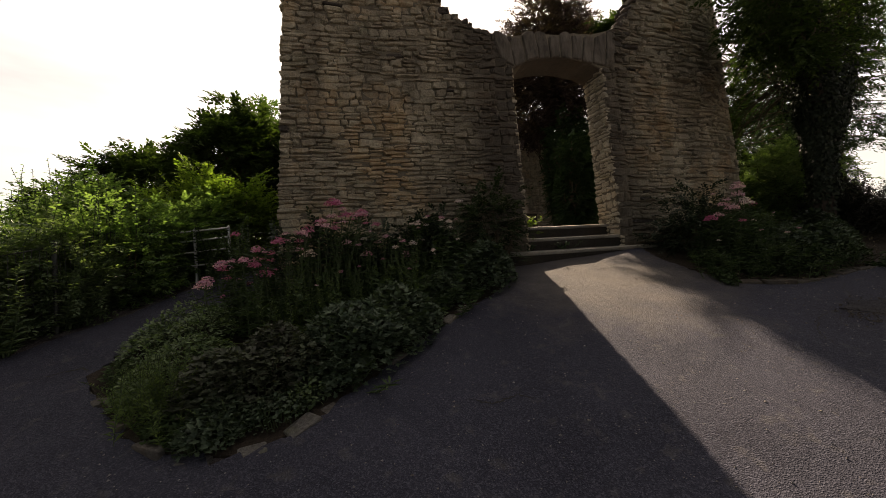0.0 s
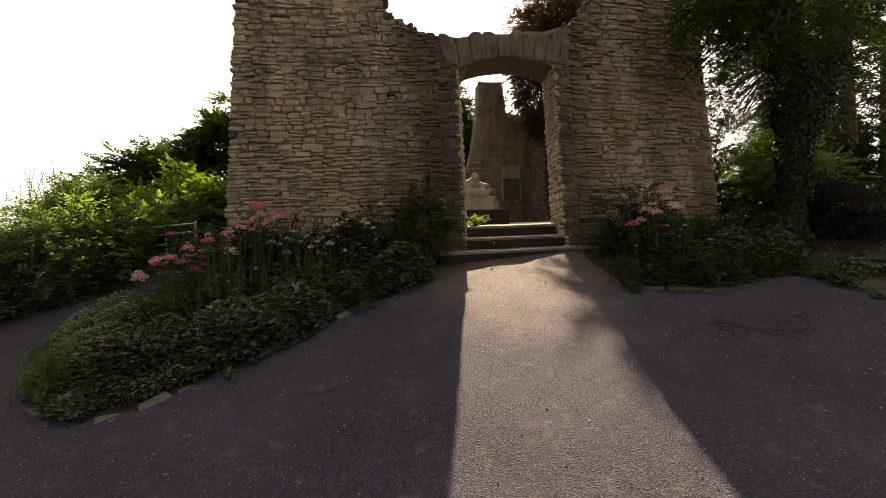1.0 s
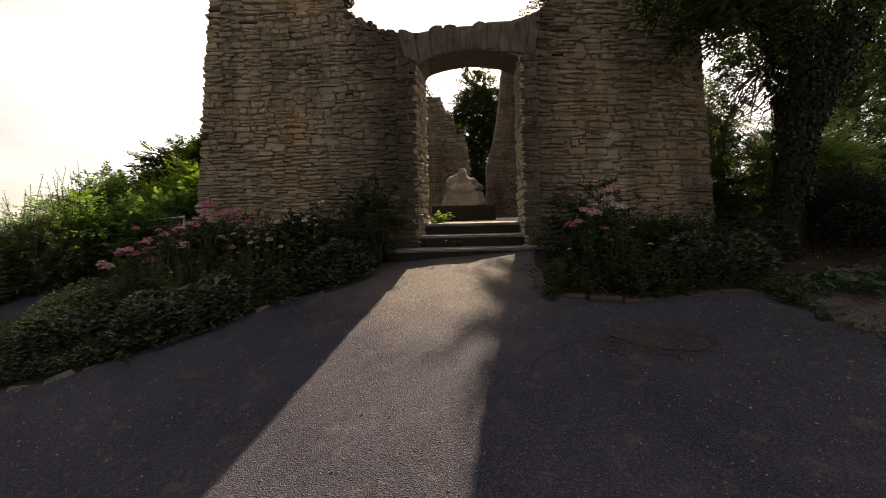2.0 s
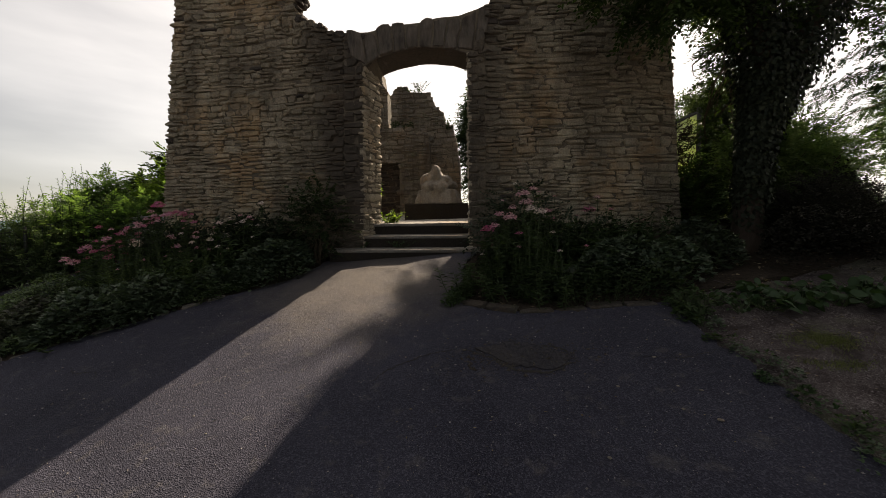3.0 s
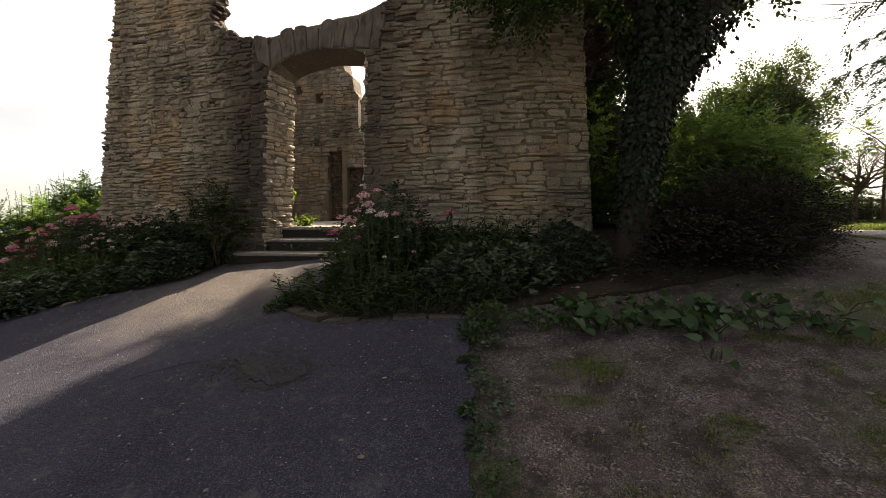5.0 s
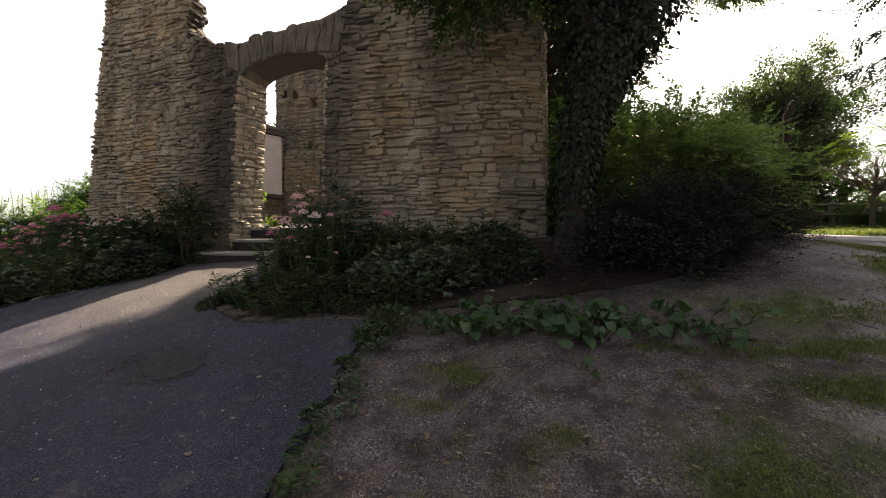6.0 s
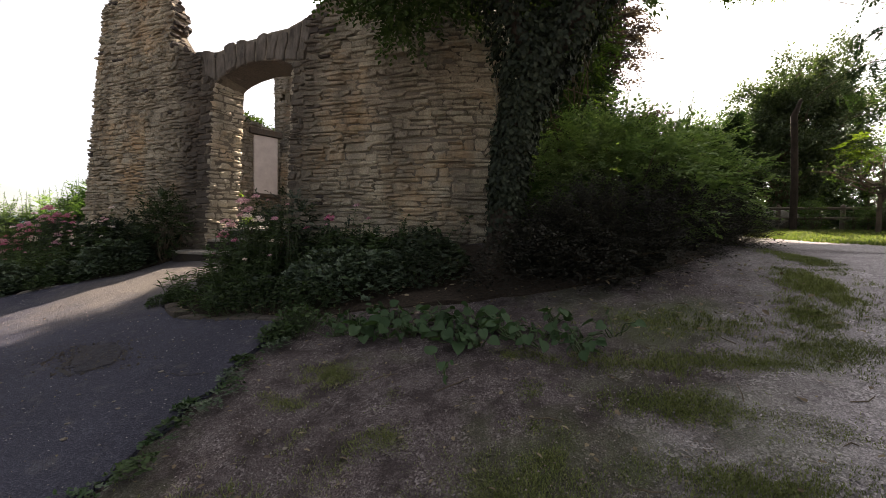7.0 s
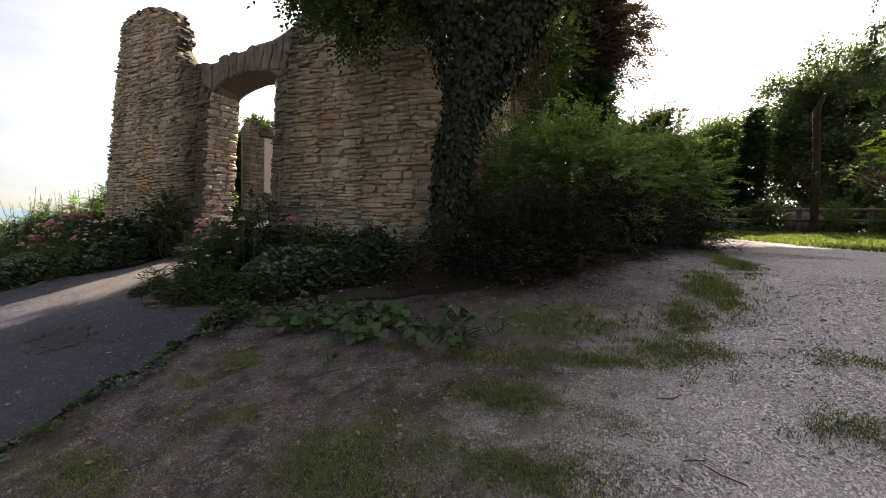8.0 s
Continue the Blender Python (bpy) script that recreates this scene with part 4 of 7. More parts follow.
LEAF_IVY = fan([(0, 0, 0), (-0.08, 0.34, 0.03), (0.3, 0.26, 0.02), (0.42, 0.42, 0.04), (0.95, 0, -0.03), (0.42, -0.42, 0.04), (0.3, -0.26, 0.02), (-0.08, -0.34, 0.03)], (0.3, 0, 0.03))
FLORET = fan([(0.05, 0.05, 0), (0.5, 0.38, 0.05), (0.62, 0.0, 0.02), (0.5, -0.38, 0.05), (0.05, -0.05, 0), (-0.38, -0.42, 0.05), (-0.62, 0, 0.02), (-0.38, 0.42, 0.05)], (0, 0, -0.03))


def leaves(pile, at, along, up, size, kind):
    """Leaves at the places, each along its own direction and facing up."""
    tv, tf = kind
    at, along, up = np.asarray(at, float), unit(np.asarray(along, float)), np.asarray(up, float)
    side = unit(np.cross(up, along) + 1e-6)
    up = np.cross(along, side)
    size = np.broadcast_to(np.asarray(size, float), (len(at),))[:, None, None]
    v = at[:, None] + size * (along[:, None] * tv[None, :, :1] + side[:, None] * tv[None, :, 1:2] + up[:, None] * tv[None, :, 2:])
    f = tf[None] + (np.arange(len(at)) * len(tv))[:, None, None]
    pile.add(v.reshape(-1, 3), f.reshape(-1, 3))


def scatter(r, n):
    return unit(r.normal(0, 1, (n, 3)))


def clumps(r, centre, radii, n, shell=0.55, rough=0.25):
    """Centres of leaf clumps in the outer part of an uneven ellipsoid."""
    d = scatter(r, n)
    bump = 1 + rough * (wave(d[:, 0] * 3 + centre[0], d[:, 1] * 3 + d[:, 2] * 2, 1.0, centre[1]) + np.clip(r.normal(0, 0.18, n), -0.4, 0.4))
    rad = (shell + (1 - shell) * r.random(n) ** 0.6) * bump
    return np.asarray(centre) + d * np.asarray(radii) * rad[:, None], d


def puff(pile, r, centres, outs, per, spread, size, kind, droop=0.2, up_bias=0.5):
    """A tuft of leaves round each clump centre."""
    n = len(centres)
    c, o = np.repeat(centres, per, 0), np.repeat(outs, per, 0)
    off = r.normal(0, 1, (n * per, 3)) * np.asarray(spread)
    along = unit(o * 0.8 + off * 0.6 / np.mean(spread) * 0.5 + r.normal(0, 0.55, (n * per, 3)) - np.array([0, 0, droop]))
    up = unit(o * 0.4 + np.array([0, 0, up_bias]) + r.normal(0, 0.4, (n * per, 3)))
    leaves(pile, c + off, along, up, size * r.uniform(0.65, 1.25, n * per), kind)


def sprays(pile, r, centres, outs, per, length, k, size, kind, droop=0.25, flat=0.35, wander=0.5):
    """Leafy twigs: from each clump centre several short twigs, leaves in two rows along each."""
    n = len(centres) * per
    c, o = np.repeat(centres, per, 0), np.repeat(outs, per, 0)
    d = unit(o * np.array([1, 1, flat]) + r.normal(0, wander, (n, 3)) * np.array([1, 1, 0.6]))
    L = length * r.uniform(0.5, 1.2, n)
    s = np.linspace(0.05, 1.0, k)
    start = c + r.normal(0, length * 0.22, (n, 3))
    pos = start[:, None] + d[:, None] * (L[:, None] * s)[..., None] - np.array([0, 0, 1.0]) * (droop * L[:, None] * s ** 2)[..., None]
    side = unit(np.cross(d, np.array([0, 0, 1.0]) + r.normal(0, 0.25, (n, 3))))
    alt = np.where(np.arange(k) % 2, 1.0, -1.0)
    along = d[:, None] * 0.75 + side[:, None] * alt[None, :, None] + r.normal(0, 0.22, (n, k, 3)) - np.array([0, 0, droop * 0.6])
    along[:, -1] = d
    up = np.cross(side, d) * np.sign(np.cross(side, d)[:, 2:] + 1e-6)
    up = np.repeat(up[:, None], k, 1) + r.normal(0, 0.22, (n, k, 3))
    leaves(pile, pos.reshape(-1, 3), along.reshape(-1, 3), up.reshape(-1, 3), size * r.uniform(0.7, 1.2, n * k), kind)


def bend(a, b, r, n=7, sag=0.1):
    """A gently crooked line from a to b."""
    a, b = np.asarray(a, float), np.asarray(b, float)
    s = np.linspace(0, 1, n)[:, None]
    k = np.linalg.norm(b - a) * sag
    return a + (b - a) * s + np.sin(s * math.pi) * r.normal(0, k, 3) * np.array([1, 1, 0.5]) + np.sin(s * 2 * math.pi) * r.normal(0, k * 0.4, 3)


def tree(name, label, base, top, trunk_r, crown, radii, n, per, size, mat, seed, kind=LEAF_DIAMOND, limbs=14, shell=0.5, rough=0.25, spread=0.28, category="tree", bark=None, droop=0.25, upright=False, dense=False):
    """A tree: tapered trunk, limbs that reach the clumps, and a crown of many small leaves with gaps."""
    r = np.random.default_rng(seed)
    base = np.array([base[0], base[1], float(gz(base[0], base[1])) - 0.1 if len(base) < 3 else base[2]])
    ob = thing(name, label, category, tuple(base))
    centres, outs = clumps(r, crown, radii, n, shell, rough)
    p = Pile()
    tip = np.array([crown[0], crown[1], top])
    line = bend(base, tip, r, 12, 0.03)
    if upright:
        k = np.linspace(0, 1, 12)[:, None]
        rise = np.clip(k / 0.75, 0, 1)
        line = base + (np.array([base[0], base[1], base[2] + (top - base[2]) * 0.78]) - base) * rise + (tip - np.array([base[0], base[1], base[2] + (top - base[2]) * 0.78])) * np.clip((k - 0.75) / 0.25, 0, 1)
    tube(p, line, trunk_r * np.linspace(1.0, 0.18, 12) * np.r_[1.35, 1.1, np.ones(10)], 9)
    under(part("trunk", p.mesh("trunk", smooth=True), bark or M_BARK, None), ob)
    p = Pile()
    for i in r.choice(n, min(limbs * 4, n), replace=False):
        z = np.clip((centres[i][2] - base[2]) / (top - base[2]) - 0.25, 0.15, 0.9)
        k = z * 11
        start = line[int(k)] + (line[min(int(k) + 1, 11)] - line[int(k)]) * (k % 1)
        thick = trunk_r * (0.34 if r.random() < 0.3 else 0.15) * (1 - 0.5 * z)
        tube(p, bend(start, centres[i], r, 7, 0.12), np.linspace(thick, thick * 0.15, 7), 5)
    under(part("branchwork", p.mesh("branchwork", smooth=True), bark or M_BARK, None), ob)
    p = Pile()
    if dense:
        puff(p, r, centres, outs, per, spread, size, kind, droop)
    else:
        sprays(p, r, centres, outs, max(2, per // 14), spread * 1.9, 14, size, kind, droop)
    under(part("crown", p.mesh("crown"), mat, None), ob)
    return ob


def shrub(name, label, centre, radii, n, per, size, mat, seed, kind=LEAF_DIAMOND, spread=0.12, shell=0.45, rough=0.3, stems=14, category="shrub", group="", droop=0.1, twig=None):
    """A shrub: stems from the ground and tufts of leaves, thick outside and thin within."""
    r = np.random.default_rng(seed)
    foot = float(gz(centre[0], centre[1]))
    ob = thing(name, label, category, (centre[0], centre[1], foot), group)
    centres, outs = clumps(r, centre, radii, n, shell, rough)
    keep = centres[:, 2] > gz(centres[:, 0], centres[:, 1]) + 0.03
    centres, outs = centres[keep], outs[keep]
    p = Pile()
    for i in r.choice(len(centres), min(stems, len(centres)), replace=False):
        a = np.array([centre[0] + r.normal(0, 0.12) * radii[0], centre[1] + r.normal(0, 0.12) * radii[1], foot - 0.05])
        tube(p, bend(a, centres[i], r, 6, 0.1), np.linspace(0.014, 0.004, 6) * (0.6 + radii[2] * 0.6), 5)
    under(part("stem_mass", p.mesh("stem_mass"), twig or M_TWIG, None), ob)
    p = Pile()
    sprays(p, r, centres, outs, max(2, per // 12), spread * 2.2, 12, size, kind, droop)
    under(part("foliage", p.mesh("foliage"), mat, None), ob)
    return ob


def mound(name, label, outline, height, n, size, mat, seed, kind=LEAF_LOBED, category="plant", group="", stalks=True):
    """Low ground cover: leaves on stalks that make a domed cushion within an ellipse (x, y, rx, ry, turn)."""
    x, y, rx, ry, turn = outline
    r = np.random.default_rng(seed)
    foot = float(gz(x, y))
    ob = thing(name, label, category, (x, y, foot), group)
    rad, ang = np.sqrt(r.random(n)), r.uniform(0, 2 * math.pi, n)
    u, v = rx * rad * np.cos(ang), ry * rad * np.sin(ang)
    ct, st = math.cos(radians(turn)), math.sin(radians(turn))
    px, py = x + u * ct - v * st, y + u * st + v * ct
    dome = np.sqrt(np.clip(1 - rad ** 2.6, 0, 1)) * (1 + 0.28 * wave(px, py, 0.22, seed)) * height
    pz = gz(px, py) + 0.03 + dome * (1 - 0.45 * r.random(n) ** 2.2)
    out = np.stack([px - x, py - y, np.full(n, 0.25)], -1)
    out[:, :2] /= max(rx, ry)
    along = unit(out * 0.8 + r.normal(0, 0.6, (n, 3)) * np.array([1, 1, 0.35]))
    up = unit(np.array([0, 0, 1.0]) + out * 0.5 * np.array([1, 1, 0]) + r.normal(0, 0.28, (n, 3)))
    p = Pile()
    leaves(p, np.stack([px, py, pz], -1), along, up, size * r.uniform(0.6, 1.2, n), kind)
    under(part("foliage", p.mesh("foliage"), mat, None), ob)
    if stalks:
        p = Pile()
        for i in r.choice(n, min(90, n), replace=False):
            a = (x + (px[i] - x) * 0.75, y + (py[i] - y) * 0.75, float(gz(px[i], py[i])) - 0.02)
            tube(p, bend(a, (px[i], py[i], pz[i]), r, 4, 0.06), np.full(4, 0.003), 3, False)
        under(part("stalk_mass", p.mesh("stalk_mass"), M_STALK, None), ob)
    return ob


def flower_head(pile, r, at, radius, n):
    """An uneven domed head of small five-lobed florets."""
    at = np.asarray(at) + r.choice(np.array([(-0.34, 0.08, -0.18), (0.3, -0.15, -0.08), (0, 0.22, 0.18), (0.08, -0.3, -0.3)]), n) * radius
    radius = radius * 0.7
    d = scatter(r, n)
    d[:, 2] = np.abs(d[:, 2]) * 0.9 - 0.15
    pos = np.asarray(at) + d * radius * np.array([1, 1, 0.75]) * r.uniform(0.75, 1.05, (n, 1))
    leaves(pile, pos, r.normal(0, 1, (n, 3)) * np.array([1, 1, 0.3]), unit(d + r.normal(0, 0.25, (n, 3))), radius * 0.36 * r.uniform(0.8, 1.2, n), FLORET)


def phlox(label, spots, foot, seed, head_mat, extra=10, lean=0.25, leaf=0.085, group="flowering plants"):
    """A clump of tall leafy stems, the given ones with a flower head (x, y, z, radius)."""
    r = np.random.default_rng(seed)
    ob = thing("phlox_plant", label, "flowering plant", (foot[0], foot[1], float(gz(foot[0], foot[1]))), group)
    stem, leafy = Pile(), Pile()
    ends = [np.array(s[:3]) for s in spots]
    mean_h = np.mean([e[2] - float(gz(e[0], e[1])) for e in ends])
    for _ in range(extra):
        q = np.array(foot[:2]) + r.normal(0, 1, 2) * foot[2]
        ends.append(np.array([q[0], q[1], float(gz(q[0], q[1])) + mean_h * r.uniform(0.45, 0.85)]))
    for e in ends:
        g = np.array(foot[:2]) * lean + e[:2] * (1 - lean)
        line = bend((g[0], g[1], float(gz(g[0], g[1])) - 0.03), e, r, 9, 0.04)
        tube(stem, line, np.linspace(0.006, 0.003, 9), 4, False)
        k = 22
        s = np.sort(r.uniform(0.12, 0.97, k))
        pos = np.stack([np.interp(s, np.linspace(0, 1, 9), line[:, j]) for j in range(3)], -1)
        ang = np.arange(k) * 1.9 + r.uniform(0, 6)
        along = np.stack([np.cos(ang), np.sin(ang), np.full(k, 0.25)], -1) + r.normal(0, 0.2, (k, 3))
        leaves(leafy, pos, along, np.array([0, 0, 1.0]) + r.normal(0, 0.25, (k, 3)), leaf * r.uniform(0.7, 1.3, k), LEAF_NARROW if seed % 2 else LEAF_DIAMOND)
    under(part("stem_mass", stem.mesh("stem_mass"), M_STALK, None), ob)
    under(part("foliage", leafy.mesh("foliage"), M_PHLOX, None), ob)
    for s in spots:
        p = Pile()
        flower_head(p, r, s[:3], s[3] * 0.95, int(34 + 800 * s[3]))
        under(part("flower_head", p.mesh("flower_head"), s[4] if len(s) > 4 else head_mat, None), ob)
    return ob


def blades(pile, r, px, py, height, lean=0.5, width=0.006):
    """Grass blades, each a bent strip."""
    n = len(px)
    z = gz(px, py)
    h = height * r.uniform(0.5, 1.2, n)
    a = r.uniform(0, 2 * math.pi, n)
    d = np.stack([np.cos(a), np.sin(a), np.zeros(n)], -1)
    s = np.stack([-np.sin(a), np.cos(a), np.zeros(n)], -1) * width
    b = np.stack([px, py, z], -1)
    m = b + d * (h * lean * 0.35)[:, None] + np.array([0, 0, 1.0]) * (h * 0.6)[:, None]
    t = b + d * (h * lean)[:, None] + np.array([0, 0, 1.0]) * h[:, None]
    v = np.stack([b - s, b + s, m - s * 0.7, m + s * 0.7, t], 1).reshape(-1, 3)
    k = np.arange(n)[:, None] * 5
    pile.add(v, np.concatenate([k + np.array([0, 1, 3]), k + np.array([0, 3, 2]), k + np.array([2, 3, 4])]))


# ---- the bed beside the path, with its kerb
BED_L = [(0.3, 5.0), (-0.1, 4.68), (-0.5, 4.43), (-0.98, 4.05), (-1.9, 3.24), (-2.36, 3.0), (-3.0, 3.28), (-3.55, 3.9), (-3.85, 4.4), (-3.7, 4.9), (-3.2, 5.4), (-2.72, 6.0), (0.6, 6.0), (0.55, 5.66)]
bed_l = part("flower_bed", sheet("flower_bed", smooth_poly(BED_L, 0.15, 0.01, 6), lambda x, y: gz(x, y) + 0.02 * wave(x, y, 0.2), 0.03, 0.14, (), 0.1), M_SOIL, None)
tagged(bed_l, "dark crumbly soil of the flower bed", "flower bed", kind="structure")
BED_R = [(2.8, 4.0), (3.1, 3.8), (3.6, 3.72), (4.5, 3.74), (4.9, 3.8), (5.4, 4.0), (6.2, 4.2), (7.2, 4.5), (8.0, 4.9), (8.7, 5.6), (9.0, 7.5), (6.4, 7.5), (6.3, 6.0), (2.9, 6.0), (2.8, 5.0)]
bed_r = part("flower_bed", sheet("flower_bed", smooth_poly(BED_R, 0.15, 0.01, 7), lambda x, y: gz(x, y) + 0.02 * wave(x, y, 0.2), 0.02, 0.16, (), 0.05), M_SOIL, None)
tagged(bed_r, "dark crumbly soil under the shrubs and tree", "flower bed", kind="structure")


def kerb_stone(x, y, turn, length, depth, height, seed, mat):
    bm = bmesh.new()
    box_bm(bm, -length / 2, length / 2, -depth / 2, depth / 2, -0.1, height, 0.018)
    for v in bm.verts:
        v.co += 0.03 * noise.noise_vector(v.co * 7 + Vector((seed * 3.1, seed, 0)))
    ob = part("kerb_stone", bm, mat, None, at=pose(x, y, float(gz(x, y)) + 0.012, 8 * math.cos(radians(turn)) + 3 * math.sin(seed), -8 * math.sin(radians(turn)) - 5 + 3 * math.cos(seed * 2), turn))
    return tagged(ob, "rough flat grey stone edging the flower bed", "kerb stone", "bed edging stones")


for i, (x, y, turn, length) in enumerate([(-0.47, 4.49, 36, 0.26), (-0.69, 4.32, 39, 0.22), (-0.88, 4.17, 40, 0.2), (-1.1, 3.99, 41, 0.26), (-1.34, 3.77, 41, 0.3), (-1.62, 3.52, 41, 0.3),
                                           (-1.83, 3.33, 38, 0.24), (-2.06, 3.18, 32, 0.27), (-2.34, 3.05, 12, 0.26), (-2.66, 3.12, -25, 0.28), (-2.95, 3.3, -38, 0.3), (-3.3, 3.66, -48, 0.3), (-3.58, 4.02, -52, 0.28)]):
    kerb_stone(x, y, turn + 9 * math.sin(i * 3.1), length * (0.78 + 0.12 * math.sin(i * 1.3)), 0.13, 0.026 + 0.012 * math.sin(i * 2.0), i + 1.0, M_EDGING)
for i, (x, y, turn, length) in enumerate([(2.95, 3.98, -35, 0.3), (3.25, 3.82, -22, 0.32), (3.6, 3.75, -4, 0.34), (3.95, 3.75, 2, 0.3), (4.28, 3.76, 0, 0.32), (4.62, 3.76, 3, 0.3)]):
    kerb_stone(x, y, turn, length, 0.14, 0.03 + 0.02 * math.sin(i * 1.7), i + 21.0, M_KERB)

# cranesbill cushions, the two largest nearest the path
mound("cranesbill", "low cushion of dark green lobed cranesbill leaves", (-1.5, 3.98, 0.85, 0.42, 38), 0.42, 4200, 0.06, M_BED, 41, group="ground cover")
mound("cranesbill", "low cushion of reddish green lobed leaves", (-2.42, 3.62, 0.55, 0.36, 10), 0.4, 2800, 0.052, M_COPPERBED, 42, group="ground cover")
mound("cranesbill", "domed cushion of cranesbill beside the gateway", (0.0, 5.1, 0.56, 0.38, 38), 0.52, 3200, 0.055, M_BED, 43, group="ground cover")
mound("cranesbill", "domed cushion of cranesbill beside the gateway", (-0.66, 4.74, 0.36, 0.26, 38), 0.3, 1200, 0.05, M_BED, 44, group="ground cover")
mound("ground_cover", "small fresh green leaves creeping over the bed's rim", (-3.02, 4.0, 0.46, 0.4, 45), 0.26, 1700, 0.045, M_HEDGEDARK, 45, LEAF_OVAL, group="ground cover")
mound("ground_cover", "small fresh green leaves creeping over the bed's rim", (-3.2, 4.55, 0.5, 0.42, 60), 0.36, 2000, 0.045, M_HEDGEDARK, 46, LEAF_OVAL, group="ground cover")
mound("ground_cover", "small fresh green leaves creeping over the bed's rim", (-2.75, 3.4, 0.42, 0.16, -22), 0.14, 800, 0.04, M_PHLOX, 47, LEAF_OVAL, group="ground cover")

phlox("tall flowering plants with pink flower heads in the bed", [(-3.14, 5.0, 1.07, 0.1), (-2.97, 5.0, 1.27, 0.09), (-2.54, 5.0, 1.15, 0.09, M_MAGENTA), (-2.72, 4.85, 1.3, 0.08), (-2.85, 5.15, 1.6, 0.06, M_MAGENTA), (-3.05, 4.8, 1.12, 0.08), (-2.4, 5.1, 1.5, 0.09, M_MAGENTA), (-2.62, 5.05, 1.42, 0.08)], (-2.7, 4.9, 0.3), 51, M_PINK, 46)
phlox("tall flowering plants with pale pink flower heads in the bed", [(-2.09, 5.0, 1.34, 0.1, M_WHITE_FLOWER), (-1.44, 5.0, 1.3, 0.07), (-0.9, 5.0, 1.4, 0.06, M_WHITE_FLOWER), (-0.82, 5.1, 1.64, 0.06, M_WHITE_FLOWER), (-1.75, 4.75, 1.12, 0.04), (-1.2, 5.1, 1.5, 0.05)], (-1.6, 4.85, 0.4), 52, M_PINK, 60)
phlox("tall flowering plants with magenta flower heads by the wall", [(-1.79, 5.1, 1.92, 0.11), (-1.66, 5.15, 1.78, 0.08), (-1.48, 5.2, 1.78, 0.09), (-1.95, 5.2, 1.72, 0.08), (-1.3, 5.2, 1.66, 0.06), (-2.1, 5.3, 1.66, 0.07)], (-1.7, 5.3, 0.3), 53, M_MAGENTA, 46)
phlox("tall flowering plants with a few pale flowers by the wall", [(-0.22, 5.2, 1.92, 0.06, M_WHITE_FLOWER), (-0.45, 5.25, 1.72, 0.05), (-0.62, 5.3, 1.75, 0.04), (-0.3, 5.1, 1.68, 0.03)], (-0.55, 5.3, 0.35), 54, M_PINK, 50)
phlox("leafy stems filling the bed beneath the flowers", [(-2.0, 4.6, 1.0, 0.03)], (-1.9, 4.55, 0.5), 55, M_PINK, 80)
phlox("leafy stems filling the bed beneath the flowers", [(-1.0, 4.75, 1.1, 0.03)], (-0.9, 4.8, 0.4), 57, M_PINK, 70)
rf = np.random.default_rng(58)
heads = []
for _ in range(58):
    x = rf.uniform(-3.1, -1.35)
    heads.append((x, rf.uniform(4.8, 5.3), float(np.interp(x, [-3.15, -2.5, -1.8], [1.22, 1.45, 1.86])) - abs(rf.normal(0, 0.16)), rf.uniform(0.03, 0.07), (M_PINK, M_MAGENTA, M_MAGENTA, M_PINK)[rf.integers(0, 4)]))
phlox("dense pink and magenta flower heads in the bed", heads, (-2.3, 5.1, 0.42), 59, M_PINK, 50)
heads = [(rf.uniform(-1.55, -0.15), rf.uniform(4.85, 5.3), rf.uniform(1.15, 1.72), rf.uniform(0.025, 0.055), (M_WHITE_FLOWER, M_PINK)[rf.integers(0, 2)]) for _ in range(30)]
phlox("small pale flower heads scattered over dark leafy stems", heads, (-0.85, 5.1, 0.36), 60, M_PINK, 60)
for i, (x, y, turn, rx) in enumerate([(-2.62, 3.2, -10, 0.2), (-2.05, 3.42, 30, 0.2), (-2.85, 3.35, -35, 0.24), (-2.2, 3.32, 20, 0.24), (-1.72, 3.62, 40, 0.22), (-1.35, 3.95, 41, 0.22), (-1.08, 4.18, 40, 0.2), (-0.82, 4.46, 38, 0.18), (-0.3, 4.78, 38, 0.2), (-2.55, 3.3, -8, 0.22), (-3.25, 3.85, -50, 0.22), (-3.5, 4.2, -52, 0.24), (-3.5, 4.75, 40, 0.3), (-3.1, 5.2, 45, 0.34)]):
    mound("ground_cover", "small green leaves creeping towards the bed's rim", (x, y, rx, 0.13, turn), 0.15 + 0.04 * math.sin(i * 2.3), 420, 0.045, (M_BED, M_HEDGEDARK, M_PHLOX)[i % 3], 650 + i, LEAF_OVAL if i % 2 else LEAF_LOBED, group="ground cover")
shrub("evergreen_shrub", "small dark evergreen shrub in the corner beside the gateway", (0.42, 5.62, 1.62), (0.46, 0.24, 0.62), 130, 40, 0.05, M_YEW, 61, spread=0.09)

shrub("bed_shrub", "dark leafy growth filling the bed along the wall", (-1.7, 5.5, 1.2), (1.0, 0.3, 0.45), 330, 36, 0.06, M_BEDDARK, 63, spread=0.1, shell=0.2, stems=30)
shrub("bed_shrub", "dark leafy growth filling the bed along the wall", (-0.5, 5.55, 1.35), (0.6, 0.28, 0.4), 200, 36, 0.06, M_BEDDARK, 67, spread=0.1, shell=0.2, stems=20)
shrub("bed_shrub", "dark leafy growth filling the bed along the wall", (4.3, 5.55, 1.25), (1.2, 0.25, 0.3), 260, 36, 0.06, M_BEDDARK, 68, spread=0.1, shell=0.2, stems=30)


